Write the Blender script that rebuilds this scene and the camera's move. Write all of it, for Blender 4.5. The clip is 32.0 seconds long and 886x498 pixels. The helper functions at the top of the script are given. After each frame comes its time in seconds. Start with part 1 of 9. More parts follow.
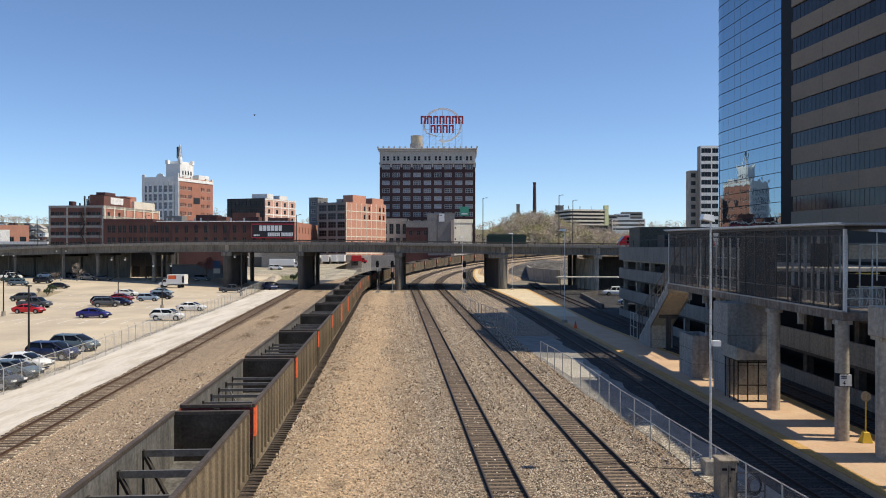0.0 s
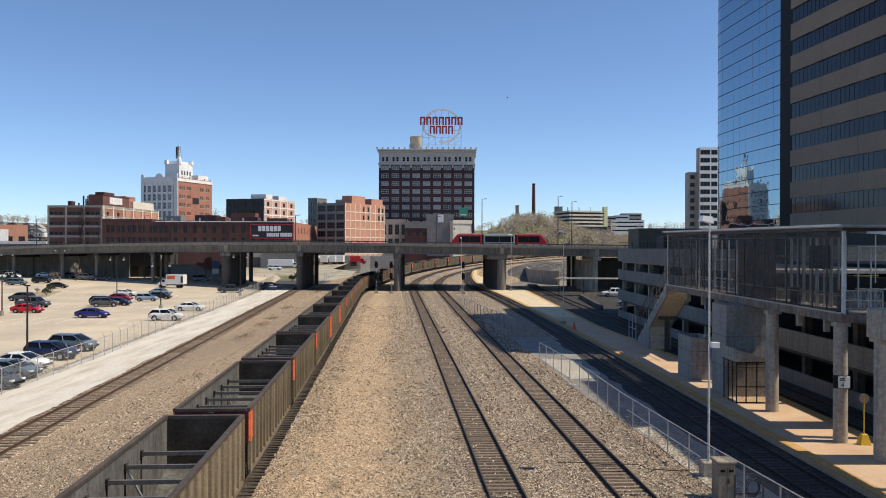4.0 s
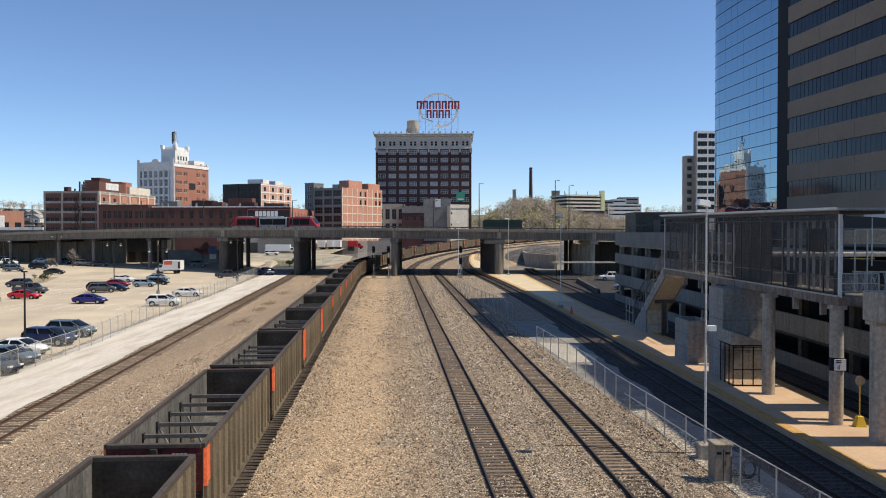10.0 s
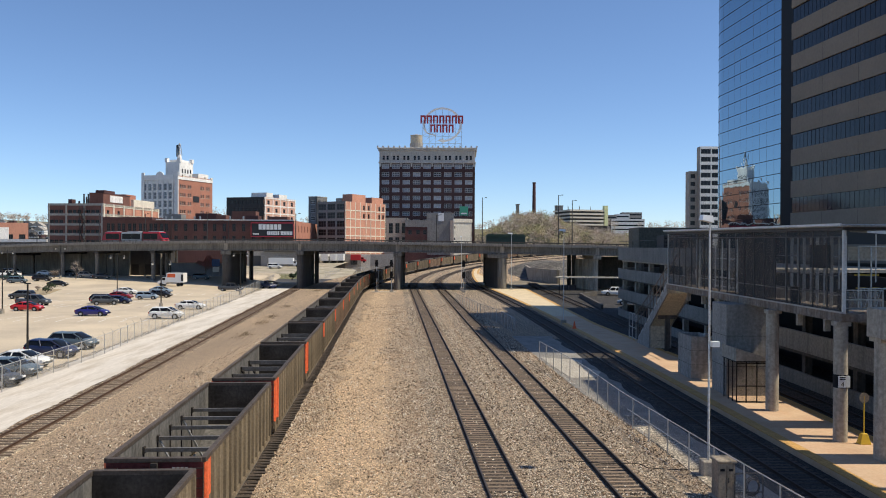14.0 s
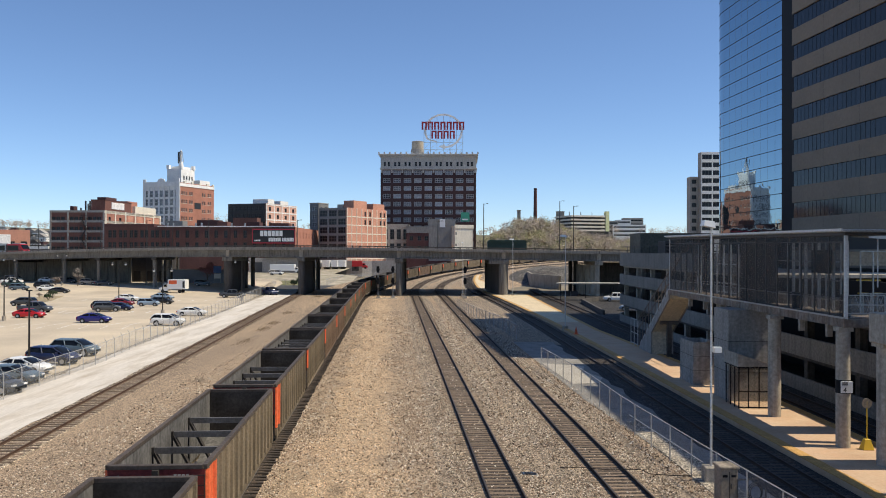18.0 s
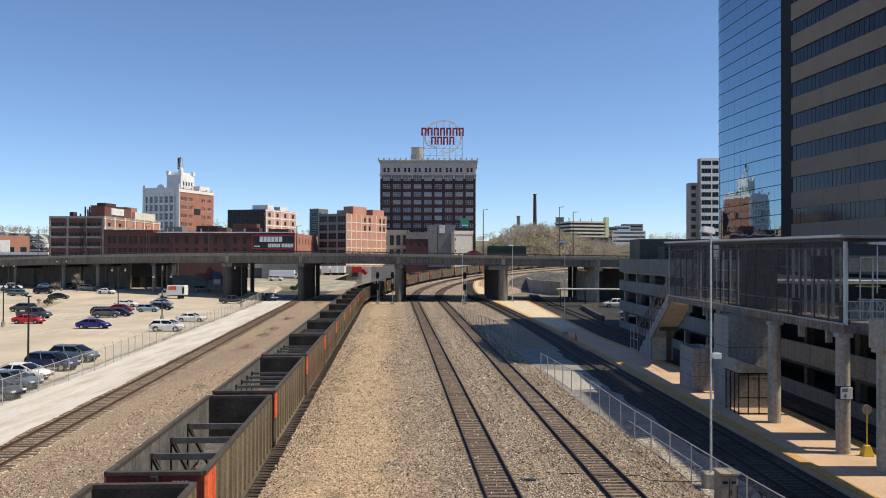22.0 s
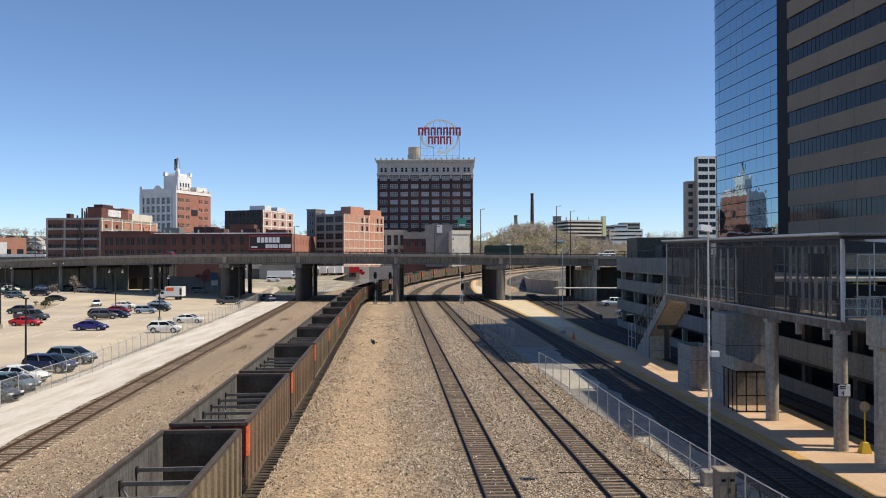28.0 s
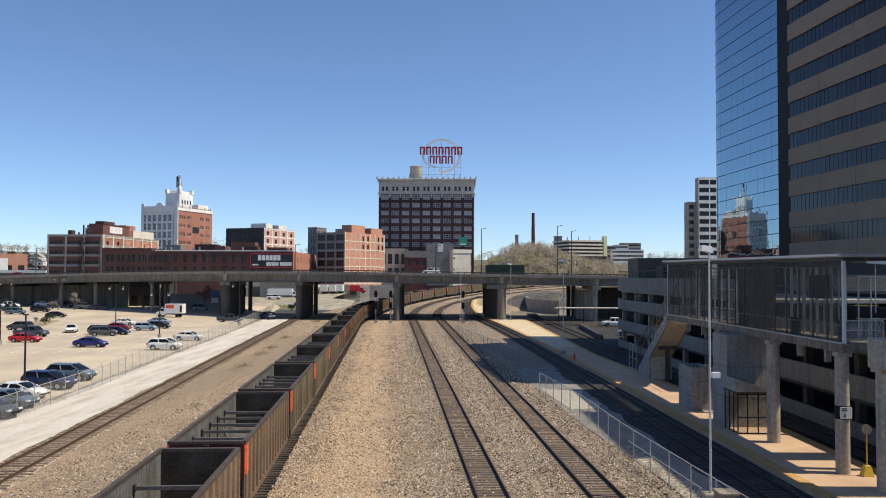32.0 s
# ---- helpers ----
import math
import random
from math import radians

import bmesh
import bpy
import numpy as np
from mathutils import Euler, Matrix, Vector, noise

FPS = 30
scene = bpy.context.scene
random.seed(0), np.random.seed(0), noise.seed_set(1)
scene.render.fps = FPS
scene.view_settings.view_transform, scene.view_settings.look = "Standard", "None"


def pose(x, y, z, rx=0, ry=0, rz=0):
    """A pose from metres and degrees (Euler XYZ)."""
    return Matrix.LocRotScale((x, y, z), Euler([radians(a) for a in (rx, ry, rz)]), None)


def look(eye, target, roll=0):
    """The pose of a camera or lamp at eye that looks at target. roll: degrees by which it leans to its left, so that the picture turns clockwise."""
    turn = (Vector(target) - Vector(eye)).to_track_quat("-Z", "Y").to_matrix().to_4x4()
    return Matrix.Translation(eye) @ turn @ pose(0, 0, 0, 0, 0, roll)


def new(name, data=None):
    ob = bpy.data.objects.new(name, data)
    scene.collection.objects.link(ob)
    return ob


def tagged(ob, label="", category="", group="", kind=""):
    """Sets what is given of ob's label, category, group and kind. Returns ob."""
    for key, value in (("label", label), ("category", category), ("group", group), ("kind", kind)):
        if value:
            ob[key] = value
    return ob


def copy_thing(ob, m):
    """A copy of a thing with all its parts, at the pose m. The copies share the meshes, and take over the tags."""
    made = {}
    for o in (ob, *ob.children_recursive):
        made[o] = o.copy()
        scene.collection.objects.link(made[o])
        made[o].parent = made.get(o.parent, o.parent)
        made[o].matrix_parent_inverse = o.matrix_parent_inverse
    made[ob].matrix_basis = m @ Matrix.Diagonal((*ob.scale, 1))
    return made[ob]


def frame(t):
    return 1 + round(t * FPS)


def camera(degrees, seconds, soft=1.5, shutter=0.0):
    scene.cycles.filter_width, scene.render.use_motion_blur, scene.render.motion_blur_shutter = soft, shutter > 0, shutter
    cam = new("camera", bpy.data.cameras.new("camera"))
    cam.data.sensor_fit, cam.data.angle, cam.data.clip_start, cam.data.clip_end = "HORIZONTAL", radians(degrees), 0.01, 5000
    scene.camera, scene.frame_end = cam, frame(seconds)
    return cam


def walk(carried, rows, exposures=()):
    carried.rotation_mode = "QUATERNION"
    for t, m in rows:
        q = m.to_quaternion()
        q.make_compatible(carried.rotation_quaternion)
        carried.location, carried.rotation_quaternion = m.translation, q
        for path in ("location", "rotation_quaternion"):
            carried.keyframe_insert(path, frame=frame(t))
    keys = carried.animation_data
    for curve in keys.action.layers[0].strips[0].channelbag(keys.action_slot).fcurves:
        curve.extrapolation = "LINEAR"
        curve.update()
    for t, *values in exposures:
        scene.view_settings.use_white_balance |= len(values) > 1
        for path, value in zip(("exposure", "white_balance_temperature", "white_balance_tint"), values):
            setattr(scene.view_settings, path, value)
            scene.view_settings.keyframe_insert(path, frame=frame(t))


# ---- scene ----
EXPOSURE = 0.0
# Handheld camera on a footbridge 10.5 m above the rails; it only turns a little.
FOV = 56.14
EYE = (0.0, 0.0, 10.5)
cam = camera(FOV, 32.0, soft=1.0)
AIM = [
    (0, 89.843, -0.018, -0.001), (0.5, 90.129, -0.187, 0.056), (1, 90.155, -0.288, 0.054), (1.5, 90.09, -0.278, 0.047),
    (2, 90.298, -0.293, 0.033), (2.5, 90.397, -0.202, 0.031), (3, 90.212, -0.211, 0.049), (3.5, 89.828, -0.127, -0.046),
    (5.5, 90.306, -0.461, -0.113), (6, 89.918, -0.427, -0.024), (6.5, 89.885, -0.414, 0.03), (7, 89.933, -0.437, -0),
    (7.5, 89.765, -0.335, -0.05), (8, 89.405, -0.16, -0.14), (8.5, 89.322, -0.018, -0.196), (9, 89.232, -0.018, -0.254),
    (9.5, 89.078, 0.015, -0.279), (10, 88.836, 0.027, -0.263), (10.5, 89.036, 0.105, -0.303), (11, 88.781, 0.179, -0.318),
    (11.5, 88.244, 0.175, -0.247), (12, 88.315, 0.034, -0.151), (12.5, 88.967, -0.105, -0.093), (13, 89.399, -0.178, -0.077),
    (13.5, 89.585, -0.239, -0.085), (14, 89.813, -0.281, -0.05), (14.5, 89.588, -0.285, 0.001), (16.5, 89.502, 0.047, -0.024),
    (17, 89.747, 0.013, -0.029), (17.5, 90.087, -0.099, 0.049), (18, 90.231, -0.154, 0.046), (18.5, 90.599, -0.229, 0.044),
    (19, 90.818, -0.252, 0.08), (19.5, 90.631, -0.169, 0.102), (20, 90.265, -0.081, 0.005), (20.5, 90.27, -0.104, -0.015),
    (21, 90.228, -0.087, -0.021), (21.5, 90.409, -0.146, -0.006), (22, 90.638, -0.168, 0.017), (22.5, 90.472, -0.13, -0.006),
    (23, 90.202, -0.028, -0.05), (23.5, 90.144, 0.036, -0.101), (24, 89.965, 0.152, -0.151), (24.5, 89.842, 0.176, -0.159),
    (25, 90.109, 0.091, -0.109), (25.5, 90.498, 0.016, -0.071), (27.5, 90.681, 0.141, -0.151), (28, 90.617, 0.155, -0.15),
    (28.5, 90.671, 0.137, -0.098), (29, 90.814, 0.083, -0.066), (29.5, 90.953, 0.055, -0.103), (30, 91.293, -0.146, -0.067),
    (30.5, 91.249, -0.103, -0.075), (31, 91.123, -0.098, -0.112), (31.5, 91.416, -0.154, -0.103), (32, 91.927, -0.236, -0.098),
]
walk(cam, [(t, pose(*EYE, rx, ry, rz)) for t, rx, ry, rz in AIM], [(0.0, EXPOSURE, 6500, 10), (32.0, EXPOSURE, 6500, 10)])
# Daylight: clear spring noon, sun from the right of the view.
SUN_ELEV, SUN_AZ = 55.0, -7.0          # azimuth from +X towards +Y
world = bpy.data.worlds.new("sky")
scene.world = world
world.use_nodes = True
wn, wl = world.node_tree.nodes, world.node_tree.links
bg = wn["Background"]
sky = wn.new("ShaderNodeTexSky")
sky.sky_type = "NISHITA"
sky.sun_disc = False
sky.sun_elevation = radians(SUN_ELEV)
sky.sun_rotation = radians(90 - SUN_AZ)
sky.air_density, sky.dust_density, sky.ozone_density = 0.7, 0.15, 5.6
wl.new(sky.outputs[0], bg.inputs[0])
bg.inputs[1].default_value = 0.150
sun = new("sun", bpy.data.lights.new("sun", "SUN"))
sun.data.energy, sun.data.angle, sun.data.color = 5.0, radians(0.53), (1.0, 0.90, 0.72)
a, e = radians(SUN_AZ), radians(SUN_ELEV)
sun.matrix_world = look((math.cos(a) * math.cos(e) * 100, math.sin(a) * math.cos(e) * 100, math.sin(e) * 100), (0, 0, 0))
# ---- kit: meshes, parts, materials ----
class Geo:
    """Collects vertices and faces for one mesh."""
    def __init__(self):
        self.v, self.f = [], []

    def add(self, verts, faces):
        n = len(self.v)
        self.v += [tuple(p) for p in verts]
        self.f += [tuple(i + n for i in q) for q in faces]
        return self

    def box(self, x0, x1, y0, y1, z0, z1):
        return self.add([(x0, y0, z0), (x1, y0, z0), (x1, y1, z0), (x0, y1, z0), (x0, y0, z1), (x1, y0, z1), (x1, y1, z1), (x0, y1, z1)],
                        [(3, 2, 1, 0), (4, 5, 6, 7), (0, 1, 5, 4), (1, 2, 6, 5), (2, 3, 7, 6), (3, 0, 4, 7)])

    def beam(self, p, q, w, h):
        """A bar of rectangular section from p to q."""
        p, q = Vector(p), Vector(q)
        d = (q - p).normalized()
        s = d.cross(Vector((0, 0, 1))) if abs(d.z) < 0.98 else Vector((1, 0, 0))
        s = s.normalized() * (w / 2)
        u = s.cross(d).normalized() * (h / 2)
        c = [-s - u, s - u, s + u, -s + u]
        return self.add([p + k for k in c] + [q + k for k in c],
                        [(0, 1, 2, 3), (7, 6, 5, 4), (0, 4, 5, 1), (1, 5, 6, 2), (2, 6, 7, 3), (3, 7, 4, 0)])

    def tube(self, p, q, r0, r1=None, n=8):
        r1 = r0 if r1 is None else r1
        p, q = Vector(p), Vector(q)
        d = (q - p).normalized()
        s = (d.cross(Vector((0, 0, 1))) if abs(d.z) < 0.98 else Vector((1, 0, 0))).normalized()
        u = d.cross(s).normalized()
        ring = [s * math.cos(2 * math.pi * i / n) + u * math.sin(2 * math.pi * i / n) for i in range(n)]
        return self.add([p + k * r0 for k in ring] + [q + k * r1 for k in ring],
                        [tuple(range(n - 1, -1, -1)), tuple(range(n, 2 * n))] + [(i, (i + 1) % n, (i + 1) % n + n, i + n) for i in range(n)])

    def prism(self, poly, lo, hi, axis="z"):
        """A polygon pushed along an axis; poly is (x,y) for z, (x,z) for y, (y,z) for x."""
        n = len(poly)
        put = {"z": lambda a, b, c: (a, b, c), "y": lambda a, b, c: (a, c, b), "x": lambda a, b, c: (c, a, b)}[axis]
        return self.add([put(a, b, lo) for a, b in poly] + [put(a, b, hi) for a, b in poly],
                        [tuple(range(n - 1, -1, -1)), tuple(range(n, 2 * n))] + [(i, (i + 1) % n, (i + 1) % n + n, i + n) for i in range(n)])

    def sweep(self, profile, path):
        """A closed profile (sideways, up) carried along a path of points."""
        n, m = len(profile), len(path)
        vs = []
        for i, p in enumerate(path):
            d = Vector(path[min(i + 1, m - 1)]) - Vector(path[max(i - 1, 0)])
            s = Vector((d.y, -d.x, 0)).normalized()
            vs += [Vector(p) + s * a + Vector((0, 0, b)) for a, b in profile]
        fs = [(i * n + k, i * n + (k + 1) % n, (i + 1) * n + (k + 1) % n, (i + 1) * n + k) for i in range(m - 1) for k in range(n)]
        return self.add(vs, fs + [tuple(range(n)), tuple(range(m * n - 1, m * n - n - 1, -1))])

    def ball(self, c, r, n=8, m=5, sz=1.0):
        vs = [(c[0], c[1], c[2] - r * sz)]
        for j in range(1, m):
            a = -math.pi / 2 + math.pi * j / m
            vs += [(c[0] + r * math.cos(a) * math.cos(2 * math.pi * i / n), c[1] + r * math.cos(a) * math.sin(2 * math.pi * i / n), c[2] + r * sz * math.sin(a)) for i in range(n)]
        vs.append((c[0], c[1], c[2] + r * sz))
        fs = [(0, 1 + (i + 1) % n, 1 + i) for i in range(n)]
        for j in range(m - 2):
            fs += [(1 + j * n + i, 1 + j * n + (i + 1) % n, 1 + (j + 1) * n + (i + 1) % n, 1 + (j + 1) * n + i) for i in range(n)]
        t = len(vs) - 1
        fs += [(t, 1 + (m - 2) * n + i, 1 + (m - 2) * n + (i + 1) % n) for i in range(n)]
        return self.add(vs, fs)

    def mesh(self, name, material, smooth=0.0, bevel=0.0):
        me = bpy.data.meshes.new(name)
        me.from_pydata(self.v, [], self.f)
        bm = bmesh.new()
        bm.from_mesh(me)
        if bevel:
            bmesh.ops.bevel(bm, geom=[g for g in bm.edges if g.is_manifold and g.calc_face_angle(0) > 0.5], offset=bevel, segments=1, affect="EDGES", profile=0.5)
        if len(bm.faces) < 60000:
            bmesh.ops.recalc_face_normals(bm, faces=bm.faces)
        bm.to_mesh(me)
        bm.free()
        for mm in (material if isinstance(material, (list, tuple)) else [material]):
            me.materials.append(mm)
        if smooth:
            me.polygons.foreach_set("use_smooth", [True] * len(me.polygons))
            me.set_sharp_from_angle(angle=radians(smooth))
        return me


def thing(name, at=(0, 0, 0), rz=0, label="", category="", group="", kind=""):
    """An Empty that holds the parts of one thing."""
    ob = new(name)
    ob.empty_display_size = 0.3
    ob.matrix_world = pose(*at, 0, 0, rz)
    return tagged(ob, label, category, group, kind)


def part(name, geo, material, parent, label="", smooth=0.0, bevel=0.0, kind=""):
    """One mesh under a thing or under a part; geo is a Geo, or a mesh to share."""
    ob = new(name, geo.mesh(name, material, smooth, bevel) if isinstance(geo, Geo) else geo)
    ob.parent = parent
    return tagged(ob, label, kind=kind)


def solid(name, geo, material, label, category="", group="", kind="", smooth=0.0, bevel=0.0):
    """A thing that is one mesh."""
    return tagged(new(name, geo.mesh(name, material, smooth, bevel)), label, category, group, kind)


def mat(name, base, rough=0.8, metal=0.0, var=0.3, scale=0.6, fine=14.0, bump=0.15, fvar=0.25, rnd=0.0, second=None, mix=(0.45, 0.62), spec=0.5, stretch=(1, 1, 1), streak=0.0):
    """A surface with large stains and fine grain; second is a second colour in patches."""
    m = bpy.data.materials.new(name)
    m.use_nodes = True
    n, l = m.node_tree.nodes, m.node_tree.links
    b = n["Principled BSDF"]
    b.inputs["Metallic"].default_value = metal
    b.inputs["Specular IOR Level"].default_value = spec
    tc = n.new("ShaderNodeTexCoord")
    mp = n.new("ShaderNodeMapping")
    mp.inputs["Scale"].default_value = stretch
    l.new(tc.outputs["Object"], mp.inputs[0])

    def tex(s, detail):
        t = n.new("ShaderNodeTexNoise")
        t.inputs["Scale"].default_value, t.inputs["Detail"].default_value, t.inputs["Roughness"].default_value = s, detail, 0.6
        l.new(mp.outputs[0], t.inputs["Vector"])
        return t.outputs["Fac"]

    def ramp(src, lo, hi, a, c):
        r = n.new("ShaderNodeMapRange")
        r.inputs[1].default_value, r.inputs[2].default_value, r.inputs[3].default_value, r.inputs[4].default_value = lo, hi, a, c
        l.new(src, r.inputs[0])
        return r.outputs[0]

    def scaled(col, fac):
        v = n.new("ShaderNodeVectorMath")
        v.operation = "SCALE"
        if isinstance(col, tuple):
            v.inputs[0].default_value = col[:3]
        else:
            l.new(col, v.inputs[0])
        l.new(fac, v.inputs["Scale"])
        return v.outputs[0]
    big, small = tex(scale, 5), tex(fine, 4)
    col = tuple(base)
    if second:
        mx = n.new("ShaderNodeMix")
        mx.data_type = "RGBA"
        l.new(ramp(tex(scale * 1.7, 6), mix[0], mix[1], 0, 1), mx.inputs[0])
        mx.inputs[6].default_value, mx.inputs[7].default_value = (*base, 1), (*second, 1)
        col = mx.outputs[2]
    col = scaled(col, ramp(big, 0.3, 0.7, 1 - var, 1 + var))
    col = scaled(col, ramp(small, 0.3, 0.7, 1 - fvar, 1 + fvar))
    if streak:
        mp2 = n.new("ShaderNodeMapping")
        mp2.inputs["Scale"].default_value = (1.6, 1.6, 0.12)
        l.new(tc.outputs["Object"], mp2.inputs[0])
        t = n.new("ShaderNodeTexNoise")
        t.inputs["Scale"].default_value, t.inputs["Detail"].default_value = 2.2, 5
        l.new(mp2.outputs[0], t.inputs["Vector"])
        col = scaled(col, ramp(t.outputs["Fac"], 0.45, 0.7, 1.0, 1 - streak))
    if rnd:
        oi = n.new("ShaderNodeObjectInfo")
        col = scaled(col, ramp(oi.outputs["Random"], 0, 1, 1 - rnd, 1 + rnd))
    l.new(col, b.inputs["Base Color"])
    l.new(ramp(small, 0.3, 0.7, min(1, rough * 1.12), rough * 0.85), b.inputs["Roughness"])
    if bump:
        bp = n.new("ShaderNodeBump")
        bp.inputs["Strength"].default_value, bp.inputs["Distance"].default_value = bump, 0.03
        l.new(small, bp.inputs["Height"])
        l.new(bp.outputs[0], b.inputs["Normal"])
    return m


def plain(name, base, rough=0.5, metal=0.0, emit=0.0, coat=0.0, spec=0.5):
    m = bpy.data.materials.new(name)
    m.use_nodes = True
    b = m.node_tree.nodes["Principled BSDF"]
    b.inputs["Base Color"].default_value = (*base, 1)
    b.inputs["Roughness"].default_value, b.inputs["Metallic"].default_value = rough, metal
    b.inputs["Specular IOR Level"].default_value = spec
    b.inputs["Coat Weight"].default_value = coat
    if emit:
        b.inputs["Emission Color"].default_value, b.inputs["Emission Strength"].default_value = (*base, 1), emit
    return m
# ---- materials ----
def stones(name, base, second, size, dark=0.3, light=1.9, patch=0.12, mix=(0.42, 0.6), along=1.0, path=None):
    """Loose stone: every cell is one stone with its own tone, gaps between them dark."""
    m = bpy.data.materials.new(name)
    m.use_nodes = True
    n, l = m.node_tree.nodes, m.node_tree.links
    b = n["Principled BSDF"]
    b.inputs["Roughness"].default_value = 0.9
    tc, vo, no, mx = n.new("ShaderNodeTexCoord"), n.new("ShaderNodeTexVoronoi"), n.new("ShaderNodeTexNoise"), n.new("ShaderNodeMix")
    vo.inputs["Scale"].default_value = 1 / size
    no.inputs["Scale"].default_value, no.inputs["Detail"].default_value = patch, 6
    l.new(tc.outputs["Object"], vo.inputs["Vector"])
    mp = n.new("ShaderNodeMapping")
    mp.inputs["Scale"].default_value = (1, along, 1)
    l.new(tc.outputs["Object"], mp.inputs[0])
    l.new(mp.outputs[0], no.inputs["Vector"])
    mx.data_type = "RGBA"
    mx.inputs[6].default_value, mx.inputs[7].default_value = (*base, 1), (*second, 1)
    r = n.new("ShaderNodeMapRange")
    r.inputs[1].default_value, r.inputs[2].default_value = mix
    l.new(no.outputs["Fac"], r.inputs[0])
    l.new(r.outputs[0], mx.inputs[0])
    if path:
        # a worn sandy path beside the line x = slope * y + offset, with a wavering soft edge
        slope, offset, half = path
        se, wob = n.new("ShaderNodeSeparateXYZ"), n.new("ShaderNodeTexNoise")
        wob.inputs["Scale"].default_value, wob.inputs["Detail"].default_value = 0.22, 7
        l.new(tc.outputs["Object"], se.inputs[0])
        l.new(tc.outputs["Object"], wob.inputs["Vector"])

        def math_node(op, a, b2):
            k = n.new("ShaderNodeMath")
            k.operation = op
            for i, v in enumerate((a, b2)):
                if isinstance(v, float):
                    k.inputs[i].default_value = v
                else:
                    l.new(v, k.inputs[i])
            return k.outputs[0]
        u = math_node("SUBTRACT", math_node("SUBTRACT", se.outputs[0], offset), math_node("MULTIPLY", se.outputs[1], slope))
        u = math_node("ADD", u, math_node("MULTIPLY", math_node("SUBTRACT", wob.outputs["Fac"], 0.5), 5.0))
        fade = n.new("ShaderNodeMapRange")
        fade.interpolation_type = "SMOOTHSTEP"
        fade.inputs[1].default_value, fade.inputs[2].default_value, fade.inputs[3].default_value, fade.inputs[4].default_value = half - 0.9, half + 0.9, 1.0, 0.0
        l.new(math_node("ABSOLUTE", u, 0.0), fade.inputs[0])
        l.new(math_node("MAXIMUM", fade.outputs[0], math_node("MULTIPLY", r.outputs[0], 0.5)), mx.inputs[0])
    sp = n.new("ShaderNodeSeparateColor")
    l.new(vo.outputs["Color"], sp.inputs[0])
    q = n.new("ShaderNodeMapRange")
    q.inputs[3].default_value, q.inputs[4].default_value = dark, light
    pw = n.new("ShaderNodeMath")
    pw.operation = "POWER"
    pw.inputs[1].default_value = 1.7
    l.new(sp.outputs[0], pw.inputs[0])
    l.new(pw.outputs[0], q.inputs[0])
    gap = n.new("ShaderNodeMapRange")
    gap.inputs[1].default_value, gap.inputs[2].default_value, gap.inputs[3].default_value, gap.inputs[4].default_value = 0.35, 0.75, 1.0, 0.35
    l.new(vo.outputs["Distance"], gap.inputs[0])
    mu = n.new("ShaderNodeMath")
    mu.operation = "MULTIPLY"
    l.new(q.outputs[0], mu.inputs[0])
    l.new(gap.outputs[0], mu.inputs[1])
    # clumps of coarser and finer stone
    no2, cl, mu2 = n.new("ShaderNodeTexNoise"), n.new("ShaderNodeMapRange"), n.new("ShaderNodeMath")
    no2.inputs["Scale"].default_value, no2.inputs["Detail"].default_value, no2.inputs["Roughness"].default_value = 1.6, 8, 0.75
    l.new(tc.outputs["Object"], no2.inputs["Vector"])
    cl.inputs[1].default_value, cl.inputs[2].default_value, cl.inputs[3].default_value, cl.inputs[4].default_value = 0.3, 0.7, 0.8, 1.2
    l.new(no2.outputs["Fac"], cl.inputs[0])
    mu2.operation = "MULTIPLY"
    l.new(mu.outputs[0], mu2.inputs[0])
    l.new(cl.outputs[0], mu2.inputs[1])
    mu = mu2
    if path:
        # old oil stains, drawn out along the tracks
        mp3, no3, st, mu3 = n.new("ShaderNodeMapping"), n.new("ShaderNodeTexNoise"), n.new("ShaderNodeMapRange"), n.new("ShaderNodeMath")
        mp3.inputs["Scale"].default_value = (1.0, 0.3, 1.0)
        l.new(tc.outputs["Object"], mp3.inputs[0])
        l.new(mp3.outputs[0], no3.inputs["Vector"])
        no3.inputs["Scale"].default_value, no3.inputs["Detail"].default_value = 0.33, 7
        st.inputs[1].default_value, st.inputs[2].default_value, st.inputs[3].default_value, st.inputs[4].default_value = 0.62, 0.72, 1.0, 0.5
        l.new(no3.outputs["Fac"], st.inputs[0])
        mu3.operation = "MULTIPLY"
        l.new(mu.outputs[0], mu3.inputs[0])
        l.new(st.outputs[0], mu3.inputs[1])
        mu = mu3
    sc = n.new("ShaderNodeVectorMath")
    sc.operation = "SCALE"
    l.new(mx.outputs[2], sc.inputs[0])
    l.new(mu.outputs[0], sc.inputs["Scale"])
    l.new(sc.outputs[0], b.inputs["Base Color"])
    bp = n.new("ShaderNodeBump")
    bp.invert = True
    bp.inputs["Strength"].default_value, bp.inputs["Distance"].default_value = 0.8, size * 0.5
    l.new(vo.outputs["Distance"], bp.inputs["Height"])
    l.new(bp.outputs[0], b.inputs["Normal"])
    return m


M_BALLAST = stones("ballast_stone", (0.285, 0.222, 0.155), (0.235, 0.183, 0.130), 0.06, 0.25, 3.0)
M_DIRT = stones("dirt_and_gravel", (0.325, 0.242, 0.163), (0.50, 0.36, 0.225), 0.05, 0.5, 2.2, 0.16, (0.40, 0.66), 0.12, (-0.064, -1.95, 2.0))
M_TRACKBED = stones("track_ballast", (0.085, 0.062, 0.045), (0.060, 0.044, 0.032), 0.07, 0.2, 2.6, 0.2, (0.4, 0.65))
M_OLDBED = stones("dusty_siding_bed", (0.46, 0.37, 0.265), (0.33, 0.255, 0.175), 0.07, 0.45, 2.2, 0.35, (0.4, 0.6), 0.3)
